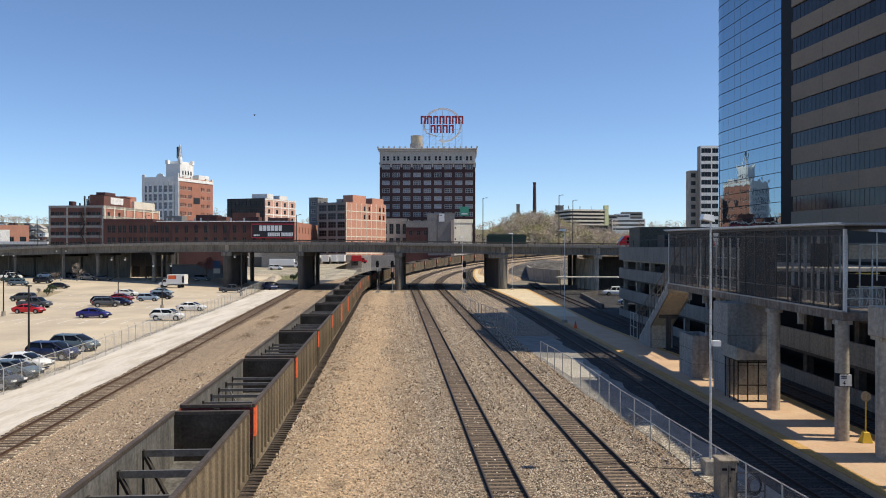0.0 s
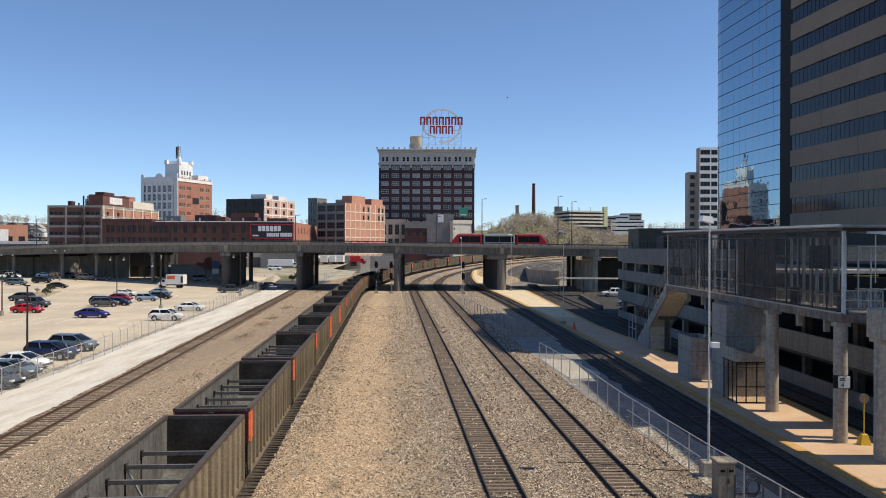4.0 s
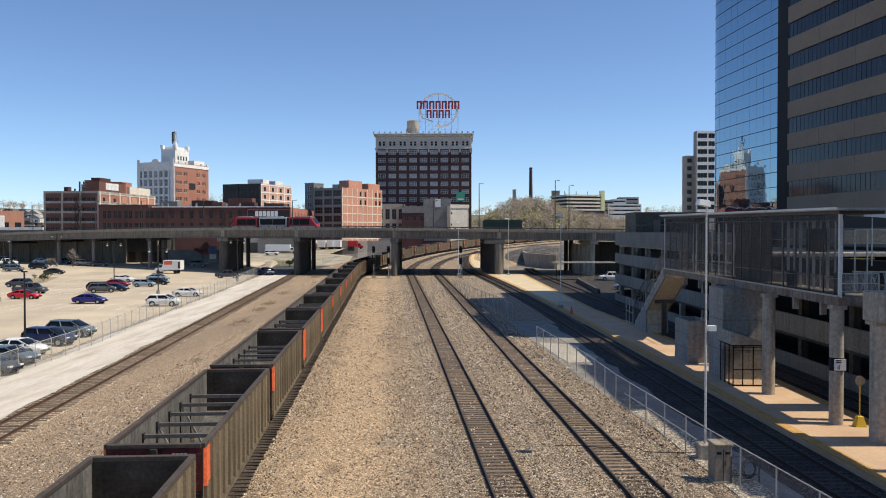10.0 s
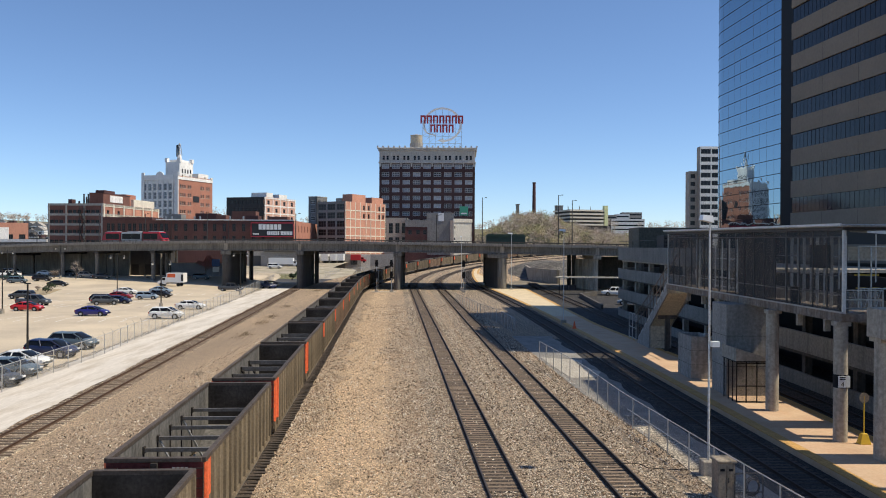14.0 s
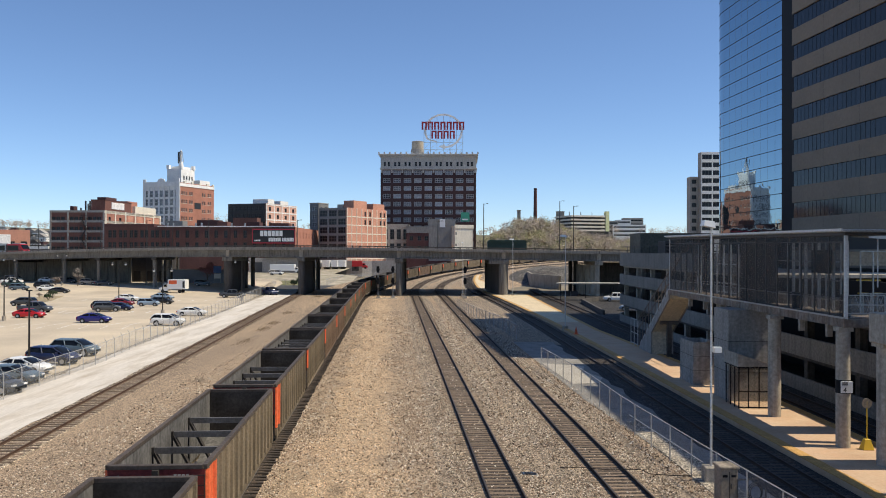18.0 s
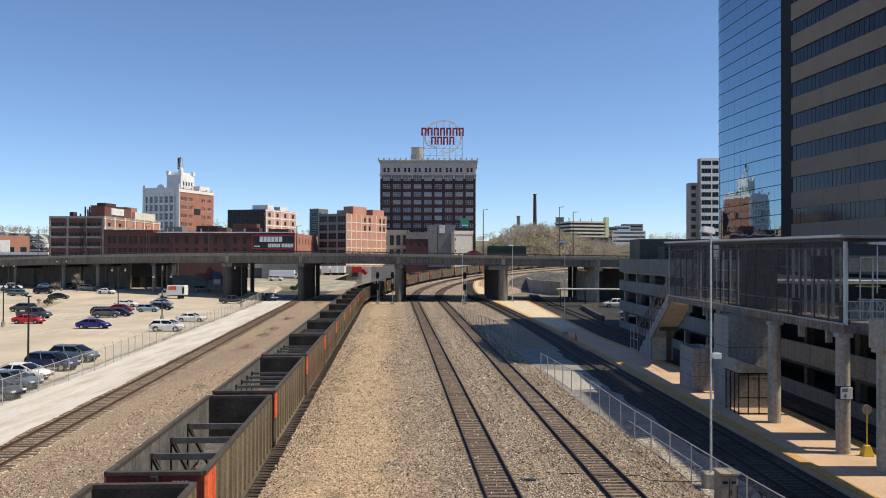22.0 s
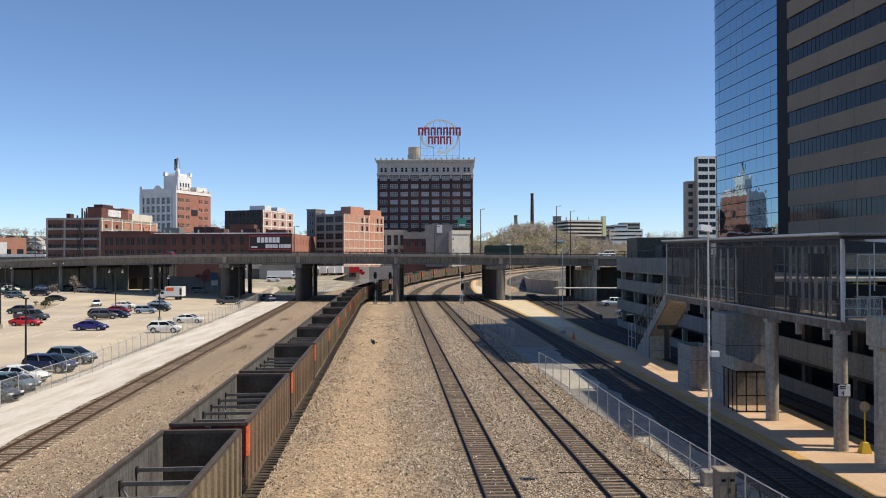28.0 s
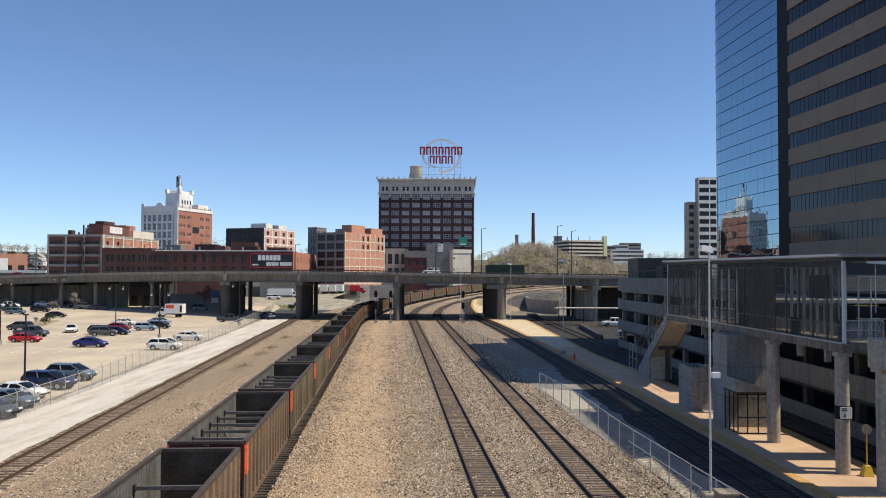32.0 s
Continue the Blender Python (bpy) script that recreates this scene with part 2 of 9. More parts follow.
# Ballast darkened for the shaded platform side; the shade is in the colour.
M_DARKBED = stones("shade_dark_ballast", (0.05, 0.045, 0.04), (0.033, 0.03, 0.028), 0.09, 0.15, 2.4, 0.2)
M_GREYSTONE = stones("grey_gravel", (0.17, 0.155, 0.135), (0.10, 0.09, 0.08), 0.3, 0.3, 2.2, 0.2)
M_ROAD = mat("white_gravel", (0.60, 0.55, 0.48), 0.9, var=0.10, scale=0.5, fine=9.0, bump=0.2, fvar=0.10, second=(0.45, 0.39, 0.31), mix=(0.46, 0.68), stretch=(1.0, 0.12, 1.0))
M_LOT = mat("tan_concrete", (0.55, 0.46, 0.335), 0.85, var=0.12, scale=0.06, fine=5.0, bump=0.1, fvar=0.1, second=(0.42, 0.35, 0.26), mix=(0.4, 0.7))
M_DUST = stones("pale_dusty_gravel", (0.46, 0.405, 0.32), (0.34, 0.285, 0.215), 0.08, 0.45, 2.4, 0.4)
M_EARTH = mat("plain_ground", (0.20, 0.17, 0.12), 0.95, var=0.3, scale=0.05, fine=2.0, bump=0.3)
M_SHADE_STRIP = mat("shade_strip_ground", (0.055, 0.055, 0.057), 0.9, var=0.25, scale=0.2, fine=12.0, bump=0.3)
# Road tone lowered for shade; the sunlit stretch has its own pale patch.
M_GREYDIRT = mat("pale_grey_dirt", (0.25, 0.235, 0.21), 0.95, var=0.18, scale=0.5, fine=9.0, bump=0.3, fvar=0.18, second=(0.19, 0.178, 0.16), mix=(0.45, 0.65))
M_YARD = mat("grey_tan_gravel_yard", (0.40, 0.35, 0.275), 0.95, var=0.2, scale=0.12, fine=4.0, bump=0.2, second=(0.27, 0.245, 0.17), mix=(0.42, 0.62))
M_DRY = mat("dry_tan_grass", (0.36, 0.28, 0.17), 0.95, var=0.3, scale=0.6, fine=9.0, bump=0.6, second=(0.27, 0.22, 0.13))
M_GRASS = mat("dry_grass", (0.14, 0.15, 0.06), 0.95, var=0.35, scale=0.4, fine=9.0, bump=0.8, second=(0.25, 0.21, 0.10))
M_RAIL = mat("rail_steel", (0.034, 0.024, 0.018), 0.75, 0.0, spec=0.25, var=0.25, scale=1.0, fine=20, bump=0.1)
M_RAILTOP = mat("worn_rail_head", (0.050, 0.040, 0.036), 0.55, 0.0, spec=0.3, var=0.1, scale=1.0, fine=20, bump=0.0)
M_TIE = mat("creosoted_tie", (0.215, 0.158, 0.108), 0.9, var=0.3, scale=1.5, fine=10, bump=0.5, rnd=0.3)
# Ties darkened: shade beside train and platform is put into their colour.
M_TIE_DARK = mat("shade_dark_tie", (0.06, 0.045, 0.034), 0.9, var=0.3, scale=1.5, fine=10, bump=0.5, rnd=0.4)
M_RAIL_OLD = mat("rusty_rail", (0.085, 0.052, 0.036), 0.85, 0.0, spec=0.2, var=0.25, scale=1.0, fine=20, bump=0.1)
M_TIE_OLD = mat("weathered_tie", (0.165, 0.12, 0.084), 0.9, var=0.35, scale=1.5, fine=10, bump=0.5, rnd=0.45)
M_CONC = mat("weathered_concrete", (0.36, 0.32, 0.26), 0.85, var=0.18, scale=0.3, fine=5.0, bump=0.15, streak=0.35)
M_CONC_NEW = mat("pale_concrete", (0.46, 0.42, 0.35), 0.8, var=0.1, scale=0.3, fine=6.0, bump=0.1, streak=0.15)
# Concrete for shaded undersides, piers and decks; the shade is in its colour.
M_CONC_DARK = mat("shade_dark_concrete", (0.088, 0.078, 0.068), 0.9, var=0.25, scale=0.3, fine=4.0, bump=0.15, streak=0.4)
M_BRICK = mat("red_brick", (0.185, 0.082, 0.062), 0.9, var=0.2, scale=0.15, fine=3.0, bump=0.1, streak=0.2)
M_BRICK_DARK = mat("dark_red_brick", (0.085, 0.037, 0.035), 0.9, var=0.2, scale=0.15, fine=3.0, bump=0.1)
# Paler brick for walls facing the sun: sunlight put into the colour.
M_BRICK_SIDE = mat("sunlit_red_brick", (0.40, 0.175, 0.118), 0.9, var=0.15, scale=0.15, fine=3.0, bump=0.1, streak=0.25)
M_BRICK_PLUM = mat("plum_brown_brick", (0.060, 0.031, 0.032), 0.9, var=0.2, scale=0.15, fine=3.0, bump=0.1, streak=0.2)
M_FRAME_MID = plain("grey_window_frame", (0.42, 0.41, 0.40), 0.6)
M_PANE_MIX = mat("blind_and_glass", (0.24, 0.25, 0.27), 0.2, var=0.45, scale=0.25, fine=1.0, bump=0.0, rnd=0.9, spec=0.4)
# Row front darker than its side: shade put into the brick colour.
M_BRICK_ROW = mat("shade_toned_red_brick", (0.105, 0.046, 0.039), 0.9, var=0.2, scale=0.15, fine=3.0, bump=0.1, streak=0.2)
M_BRICK_ORANGE = mat("orange_brick", (0.55, 0.265, 0.18), 0.9, var=0.12, scale=0.15, fine=3.0, bump=0.1, streak=0.15)
M_WHITE = mat("off_white_terracotta", (0.82, 0.80, 0.76), 0.7, var=0.1, scale=0.2, fine=2.0, bump=0.05, streak=0.15)
M_STONE_TOP = mat("pale_limestone", (0.50, 0.47, 0.42), 0.85, var=0.12, scale=0.2, fine=2.0, bump=0.05, streak=0.2)
M_GREY_BAND = mat("grey_limestone", (0.36, 0.33, 0.29), 0.85, var=0.15, scale=0.2, fine=2.0, bump=0.05)
M_PANE = mat("window_glass", (0.018, 0.02, 0.024), 0.15, var=0.5, scale=0.25, fine=1.0, bump=0.0, rnd=0.6, spec=0.25)
M_PANE_SKY = mat("pale_sky_glass", (0.105, 0.125, 0.145), 0.15, var=0.3, scale=0.25, fine=1.0, bump=0.0, rnd=0.5, spec=0.5)
M_FRAME_DK = plain("dark_window_frame", (0.05, 0.05, 0.05), 0.5)
M_FRAME_LT = plain("pale_window_frame", (0.55, 0.54, 0.52), 0.6)
M_STEEL = mat("galvanised_steel", (0.42, 0.42, 0.41), 0.45, 0.7, var=0.15, scale=1.0, fine=15, bump=0.05)
M_STEEL_DK = mat("dark_painted_steel", (0.045, 0.04, 0.038), 0.55, 0.2, var=0.2, scale=1.0, fine=15, bump=0.05)
M_ROOF = mat("roof_membrane", (0.30, 0.28, 0.25), 0.9, var=0.2, scale=0.2, fine=2.0, bump=0.05)
M_POLE_WHITE = mat("pale_galvanised_pole", (0.62, 0.62, 0.60), 0.5, 0.2, var=0.1, scale=0.8, fine=12, bump=0.02)
# ---- ground and tracks ----
def track_x(k, y):
    """Sideways place of track k at the distance y."""
    x0, m, s, r = {"train": (-7.48, -0.064, 174.0, 388.0), "one": (4.8, -0.058, 210.0, 300.0), "two": (9.95, -0.0505, 215.0, 260.0),
                   "siding": (-19.53, -0.080, 400.0, 4000.0), "three": (17.2, -0.024, 210.0, 450.0), "four": (25.2, -0.002, 210.0, 450.0)}[k]
    x = x0 + m * y + max(0.0, y - s) ** 2 / (2 * r)
    if k == "three":
        x -= max(0.0, min(y, 300) - 90.0) ** 2 / 4760
    return x


def track_z(y):
    """The line climbs gently beyond the viaduct."""
    return 0.0 if y < 205 else 0.00035 * (y - 205) ** 2 if y < 245 else 0.56 + 0.028 * (y - 245)


def strip(k, off0, off1, y0, y1, z, step=6.0):
    """A flat ribbon beside a track."""
    g = Geo()
    n = max(1, int((y1 - y0) / step))
    for i in range(n + 1):
        y = y0 + (y1 - y0) * i / n
        x = track_x(k, y)
        g.v += [(x + off0, y, z + track_z(y)), (x + off1, y, z + track_z(y))]
    g.f += [(2 * i, 2 * i + 1, 2 * i + 3, 2 * i + 2) for i in range(n)]
    return g


solid("ground", Geo().add([(-4000, -800, -0.10), (4000, -800, -0.10), (4000, 4500, -0.10), (-4000, 4500, -0.10)], [(0, 1, 2, 3)]), M_EARTH, "bare brown ground reaching the horizon", "ground", kind="structure")
yard = Geo()
for i in range(90):
    y = -60 + 6 * i
    x, z = track_x("train", y), track_z(y)
    yard.v += [(x - 16 - 2 * z, y, -0.13), (x - 16, y, z - 0.06), (x + 24, y, z - 0.06), (x + 30 + 3 * z, y, z * 0.6 - 0.06), (x + 34 + 5 * z, y, -0.13)]
yard.f += [(5 * i + k, 5 * i + k + 1, 5 * i + k + 6, 5 * i + k + 5) for i in range(89) for k in range(4)]
solid("yard_ground", yard, M_DIRT, "tan dirt and gravel of the rail yard", "ground", kind="structure")


def ease(v):
    v = max(0.0, min(1.0, v))
    return v * v * (3 - 2 * v)


def lot_z(x, y):
    """The parking lot rises gently towards the viaduct on its far side."""
    return -0.03 + 1.4 * ease((y - 190) / 48) * ease((-x - 48) / 13)


lot = Geo()
lot_ys = [40 + 5 * i for i in range(50)]
for y in lot_ys:
    e = -32.5 if y < 90 else -32.5 - (y - 90) * 0.1094
    lot.v += [(e + (-330 - e) * (i / 24) ** 1.6, y, lot_z(e + (-330 - e) * (i / 24) ** 1.6, y)) for i in range(25)]
lot.f += [(25 * j + i, 25 * j + i + 1, 25 * j + i + 26, 25 * j + i + 25) for j in range(len(lot_ys) - 1) for i in range(24)]
solid("parking_lot", lot, M_LOT, "sunlit tan concrete parking lot", "parking lot", kind="structure")
def ragged(k, off0, off1, y0, y1, z, rag):
    """A ribbon beside a track with uneven edges."""
    g, y, n, a, b = Geo(), y0, 0, 0.0, 0.0
    while y < y1:
        a, b = a * 0.75 + random.uniform(-rag, rag), b * 0.75 + random.uniform(-rag, rag)
        x = track_x(k, y)
        g.v += [(x + off0 + a, y, z + track_z(y)), (x + off1 + b, y, z + track_z(y))]
        y, n = y + random.uniform(0.5, 1.0), n + 1
    g.f += [(2 * i, 2 * i + 1, 2 * i + 3, 2 * i + 2) for i in range(n - 1)]
    return g


solid("road_verge", ragged("siding", -8.1, -1.7, -40, 232, -0.026, 0.2), M_DUST, "dusty loose gravel verge of the service road", "verge", kind="structure")
solid("gravel_road", ragged("siding", -7.5, -1.5, -40, 232, -0.018, 0.12), M_ROAD, "white crushed-stone service road beside the siding", "road", kind="structure")


def track(k, y0, y1, near, label, bed, tie_mat, half_bed=2.0, rail=None, head=None, shoulder=None, half=1.3, jit=1.0, pitch=0.53, lift=0.0):
    """Rails, ties and ballast bed; ties up to `near` are parts of their own."""
    t = thing("railway_track", label=label, category="railway track", group="railway tracks", kind="structure")
    n = int((y1 - y0) / 5)
    bw = 0.72 if shoulder else 1.36
    path = [(track_x(k, y0 + 5 * i), y0 + 5 * i, track_z(y0 + 5 * i)) for i in range(n + 1)]
    part("ballast_bed", Geo().sweep([(-bw - 0.05, -0.05), (bw + 0.05, -0.05), (bw, 0.0), (-bw, 0.0)], path), bed, t)
    if shoulder:
        part("ballast_shoulder", Geo().sweep([(-half_bed - 0.7, -0.075), (half_bed + 0.7, -0.075), (half_bed, -0.006), (-half_bed, -0.006)], path), shoulder, t)
    for s in (-0.7535, 0.7535):
        r = part("rail", Geo().sweep([(s - 0.07, 0.012), (s + 0.07, 0.012), (s + 0.03, 0.05), (s + 0.012, 0.06), (s + 0.012, 0.135), (s - 0.012, 0.135), (s - 0.012, 0.06), (s - 0.03, 0.05)], path), rail or M_RAIL, t)
        part("rail_head", Geo().sweep([(s - 0.036, 0.135), (s + 0.036, 0.135), (s + 0.033, 0.172), (s - 0.033, 0.172)], path), head or M_RAILTOP, r, "worn running surface")
    me = Geo().box(-half, half, -0.115, 0.115, -0.06, 0.012).mesh("tie", tie_mat)
    rest, y = Geo(), y0
    while y < y1:
        x = track_x(k, y)
        m = (track_x(k, y + 1) - x)
        if 26 < y < near:
            o = part("tie", me, None, t)
            o.matrix_basis = pose(x + random.uniform(-0.05, 0.05) * jit, y, random.uniform(-0.012, 0.004) + lift, 0, 0, math.degrees(-math.atan(m)) + random.uniform(-1.2, 1.2) * jit)
        else:
            dx = random.uniform(-0.05, 0.05) * jit
            c, s = math.cos(math.atan(m)), math.sin(math.atan(m))
            rest.add([(x + dx + a * c + b * s, y - a * s + b * c, track_z(y) + h) for h in (-0.06, 0.01 + lift) for a, b in ((-half, -0.115), (half, -0.115), (half, 0.115), (-half, 0.115))], [(4, 5, 6, 7), (0, 1, 5, 4), (1, 2, 6, 5), (2, 3, 7, 6), (3, 0, 4, 7)])
        y += pitch + random.uniform(-0.03, 0.03) * jit
    part("far_ties", rest, tie_mat, t, kind="stuff")
    return t


track("train", -130, 455, 85, "dark railway track under the coal train", M_TRACKBED, M_TIE_DARK, 1.1, shoulder=M_TRACKBED, half=1.74)
track("one", -40, 440, 105, "main-line railway track with dark ties in grey ballast", M_TRACKBED, M_TIE, 2.2, shoulder=M_BALLAST, half=1.26)
track("two", -40, 430, 105, "second main-line railway track with dark ties in grey ballast", M_TRACKBED, M_TIE, 2.2, shoulder=M_BALLAST, half=1.26)
track("siding", -20, 217, 100, "rusty unused siding on weathered ties", M_OLDBED, M_TIE_OLD, 2.0, M_RAIL_OLD, M_RAIL_OLD, half=1.32, jit=2.6, pitch=0.64, lift=0.022)
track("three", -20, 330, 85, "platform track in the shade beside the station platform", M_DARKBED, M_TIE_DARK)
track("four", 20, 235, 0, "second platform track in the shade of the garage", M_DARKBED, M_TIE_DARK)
# ---- coal train ----
M_CAR = mat("weathered_car_side", (0.185, 0.147, 0.098), 0.8, 0.0, spec=0.25, var=0.2, scale=0.7, fine=9, bump=0.1, streak=0.4, rnd=0.25)
M_CAR_RUST = mat("red_brown_car_side", (0.19, 0.130, 0.088), 0.8, 0.0, spec=0.25, var=0.2, scale=0.7, fine=9, bump=0.1, streak=0.4, rnd=0.2)
M_CAR_IN = mat("coal_dusted_inside", (0.135, 0.128, 0.118), 0.85, 0.1, var=0.35, scale=0.8, fine=6, bump=0.2, streak=0.5)
M_CAR_BLACK = mat("black_car_end", (0.046, 0.040, 0.035), 0.85, 0.0, spec=0.2, var=0.3, scale=0.9, fine=8, bump=0.1, streak=0.3)
M_CHORD = mat("dark_brown_chord", (0.075, 0.058, 0.047), 0.75, 0.2, var=0.3, scale=1.0, fine=10, bump=0.15)
M_BRACE = mat("worn_brace_steel", (0.15, 0.14, 0.13), 0.6, 0.3, var=0.3, scale=1.0, fine=10, bump=0.1)
M_ORANGE = mat("orange_panel", (0.75, 0.13, 0.04), 0.6, 0.0, var=0.15, scale=1.2, fine=9, bump=0.05, streak=0.25)
M_RED = mat("red_oxide_paint", (0.21, 0.028, 0.022), 0.7, 0.0, var=0.2, scale=1.0, fine=9, bump=0.05, streak=0.3)
M_END_RED = mat("dark_red_car_end", (0.13, 0.02, 0.018), 0.7, 0.1, var=0.3, scale=0.8, fine=8, bump=0.05, streak=0.4)
M_STENCIL = plain("white_stencil", (0.5, 0.47, 0.42), 0.8)
CAR_L, CAR_PITCH, CAR_W, CAR_H = 14.85, 16.2, 1.58, 3.67


def coal_car(full, side_mat, wide, red):
    """An empty open coal gondola, its length along y, on its rails at z 0.17; wide: three deep braces instead of five slim ones."""
    c = thing("coal_car", label="empty open coal car with ribbed weathered sides and orange end panel", category="train car", group="cars of the coal train")
    h, w, l = CAR_H, CAR_W, CAR_L / 2
    zb = 1.0
    for s in (-1, 1):
        side = part("side_wall", Geo().prism([(-l, 1.05), (-l + 2.0, 0.85), (l - 2.0, 0.85), (l, 1.05), (l, h - 0.16), (-l, h - 0.16)], s * w - 0.03 - s * 0.07, s * w + 0.03 - s * 0.07, "x"), side_mat, c)
        inner = part("inner_lining", Geo().box(s * (w - 0.115) - 0.008, s * (w - 0.115) + 0.008, -l + 0.08, l - 0.08, 1.0, h - 0.17), M_CAR_IN, c, "grey coal-dusted inner lining")
        g = Geo().box(s * (w - 0.06) - 0.09, s * (w - 0.06) + 0.09, -l, l, h - 0.16, h)
        part("top_chord", g, M_CHORD, c, "dark steel top chord", bevel=0.015)
        part("side_sill", Geo().box(s * (w - 0.04) - 0.06, s * (w - 0.04) + 0.06, -l + 0.2, l - 0.2, 0.83, 1.03), side_mat, c)
        ys = [-l + 0.2 + i * (2 * l - 0.4) / 14 for i in range(15)]
        if full:
            me = Geo().add([(0, -0.15, 1.0), (0, 0.15, 1.0), (s * 0.15, 0.10, 1.0), (s * 0.15, -0.10, 1.0), (0, -0.15, h - 0.16), (0, 0.15, h - 0.16), (s * 0.15, 0.10, h - 0.16), (s * 0.15, -0.10, h - 0.16)],
                           [(0, 1, 2, 3), (7, 6, 5, 4), (0, 4, 5, 1), (1, 5, 6, 2), (2, 6, 7, 3), (3, 7, 4, 0)]).mesh("side_post", side_mat)
            for y in ys:
                part("side_post", me, None, c).matrix_basis = pose(s * (w - 0.10), y, 0)
        else:
            g = Geo()
            for y in ys:
                g.box(min(s * (w - 0.10), s * (w + 0.05)), max(s * (w - 0.10), s * (w + 0.05)), y - 0.07, y + 0.07, 1.0, h - 0.16)
            part("ribbing", g, side_mat, c, kind="stuff")
        # orange paint over the posts at the car's near end
        part("orange_panel", Geo().box(s * (w - 0.03) - 0.012, s * (w - 0.03) + 0.012, -l + 0.02, -l + (1.6 if red else 0.95), 1.4 if red else 2.25, h - 0.17), M_ORANGE, c, "sun-faded orange panel")
        for y in ys[:2 if red else 1]:
            z0 = 1.4 if red else 2.25
            part("painted_post", Geo().add([(s * (w - 0.02), y + a, z) for z in (z0, h - 0.165) for a in (-0.17, 0.17)] + [(s * (w + 0.058), y + a, z) for z in (z0, h - 0.165) for a in (-0.11, 0.11)],
                 [(0, 1, 3, 2), (4, 6, 7, 5), (0, 4, 5, 1), (2, 3, 7, 6), (0, 2, 6, 4), (1, 5, 7, 3)]), M_ORANGE, c, "orange painted post")
    for e in (-1, 1):
        part("end_wall", Geo().box(-w + 0.06, w - 0.06, e * (l - 0.08) - 0.075, e * (l - 0.08) + 0.075, 1.5, h - 0.14), M_CAR_BLACK, c, "black coal-stained end wall")
        part("end_chord", Geo().box(-w + 0.1, w - 0.1, e * (l - 0.05) - 0.1, e * (l - 0.05) + 0.1, h - 0.15, h - 0.005), M_CHORD, c, bevel=0.015)
        part("slope_sheet", Geo().add([(-w + 0.12, e * (l - 0.1), 1.62), (w - 0.12, e * (l - 0.1), 1.62), (w - 0.12, e * (l - 3.3), 0.62), (-w + 0.12, e * (l - 3.3), 0.62)] + [(-w + 0.12, e * (l - 0.1), 1.56), (w - 0.12, e * (l - 0.1), 1.56), (w - 0.12, e * (l - 3.3), 0.56), (-w + 0.12, e * (l - 3.3), 0.56)],
             [(0, 1, 2, 3), (7, 6, 5, 4), (0, 4, 5, 1), (1, 5, 6, 2), (2, 6, 7, 3), (3, 7, 4, 0)]), M_CAR_IN, c)
        part("end_sill", Geo().box(-w + 0.1, w - 0.1, e * (l + 0.08) - 0.14, e * (l + 0.08) + 0.14, 0.85, 1.12), M_CAR_BLACK, c)
        part("coupler", Geo().box(-0.14, 0.14, e * (l + 0.42) - 0.27, e * (l + 0.42) + 0.27, 0.72, 0.98).box(-0.22, 0.22, e * (l + 0.6) - 0.1, e * (l + 0.6) + 0.1, 0.70, 1.0), M_STEEL_DK, c)
        if full:
            for s in (-1, 1):
                g = Geo()
                for i in range(8):
                    g.beam((s * (w - 0.42), e * (l + 0.10), 1.1 + i * 0.32), (s * (w - 0.04), e * (l + 0.10), 1.1 + i * 0.32), 0.025, 0.025)
                for x in (s * (w - 0.42), s * (w - 0.04)):
                    g.beam((x, e * (l + 0.10), 0.9), (x, e * (l + 0.10), h - 0.3), 0.03, 0.05)
                part("end_ladder", g, M_STEEL_DK, c, "black steel ladder")
            part("end_post", Geo().box(-0.1, 0.1, e * l - 0.1 + e * 0.1, e * l + 0.1 + e * 0.1, 1.1, h - 0.15), M_CAR_BLACK, c)
        if not full:
            part("truck", Geo().box(-1.05, 1.05, e * 5.6 - 1.25, e * 5.6 + 1.25, 0.17, 0.8), M_STEEL_DK, c, "black wheel truck", bevel=0.12)
            continue
        truck = part("truck", Geo().box(-0.3, 0.3, e * 5.6 - 0.25, e * 5.6 + 0.25, 0.45, 0.85), M_STEEL_DK, c, "black wheel truck")
        for s in (-1, 1):
            part("side_frame", Geo().prism([(e * 5.6 - 1.2, 0.5), (e * 5.6 - 0.5, 0.28), (e * 5.6 + 0.5, 0.28), (e * 5.6 + 1.2, 0.5), (e * 5.6 + 1.2, 0.68), (e * 5.6 + 0.5, 0.88), (e * 5.6 - 0.5, 0.88), (e * 5.6 - 1.2, 0.68)], s * 1.0 - 0.08, s * 1.0 + 0.08, "x"), M_STEEL_DK, truck)
            for d in (-0.9, 0.9):
                part("wheel", Geo().tube((s * 0.69, e * 5.6 + d, 0.63), (s * 0.82, e * 5.6 + d, 0.63), 0.46, n=20).tube((s * 0.67, e * 5.6 + d, 0.63), (s * 0.69, e * 5.6 + d, 0.63), 0.49, n=20), M_STEEL_DK, truck, smooth=40)
    part("floor", Geo().box(-w + 0.12, w - 0.12, -l + 3.2, l - 3.2, 0.55, 0.62), M_CAR_IN, c, "coal-stained floor")
    part("centre_sill", Geo().box(-0.35, 0.35, -l, l, 0.68, 1.15), M_CAR_IN, c)
    deep = 0.24 if wide else 0.14
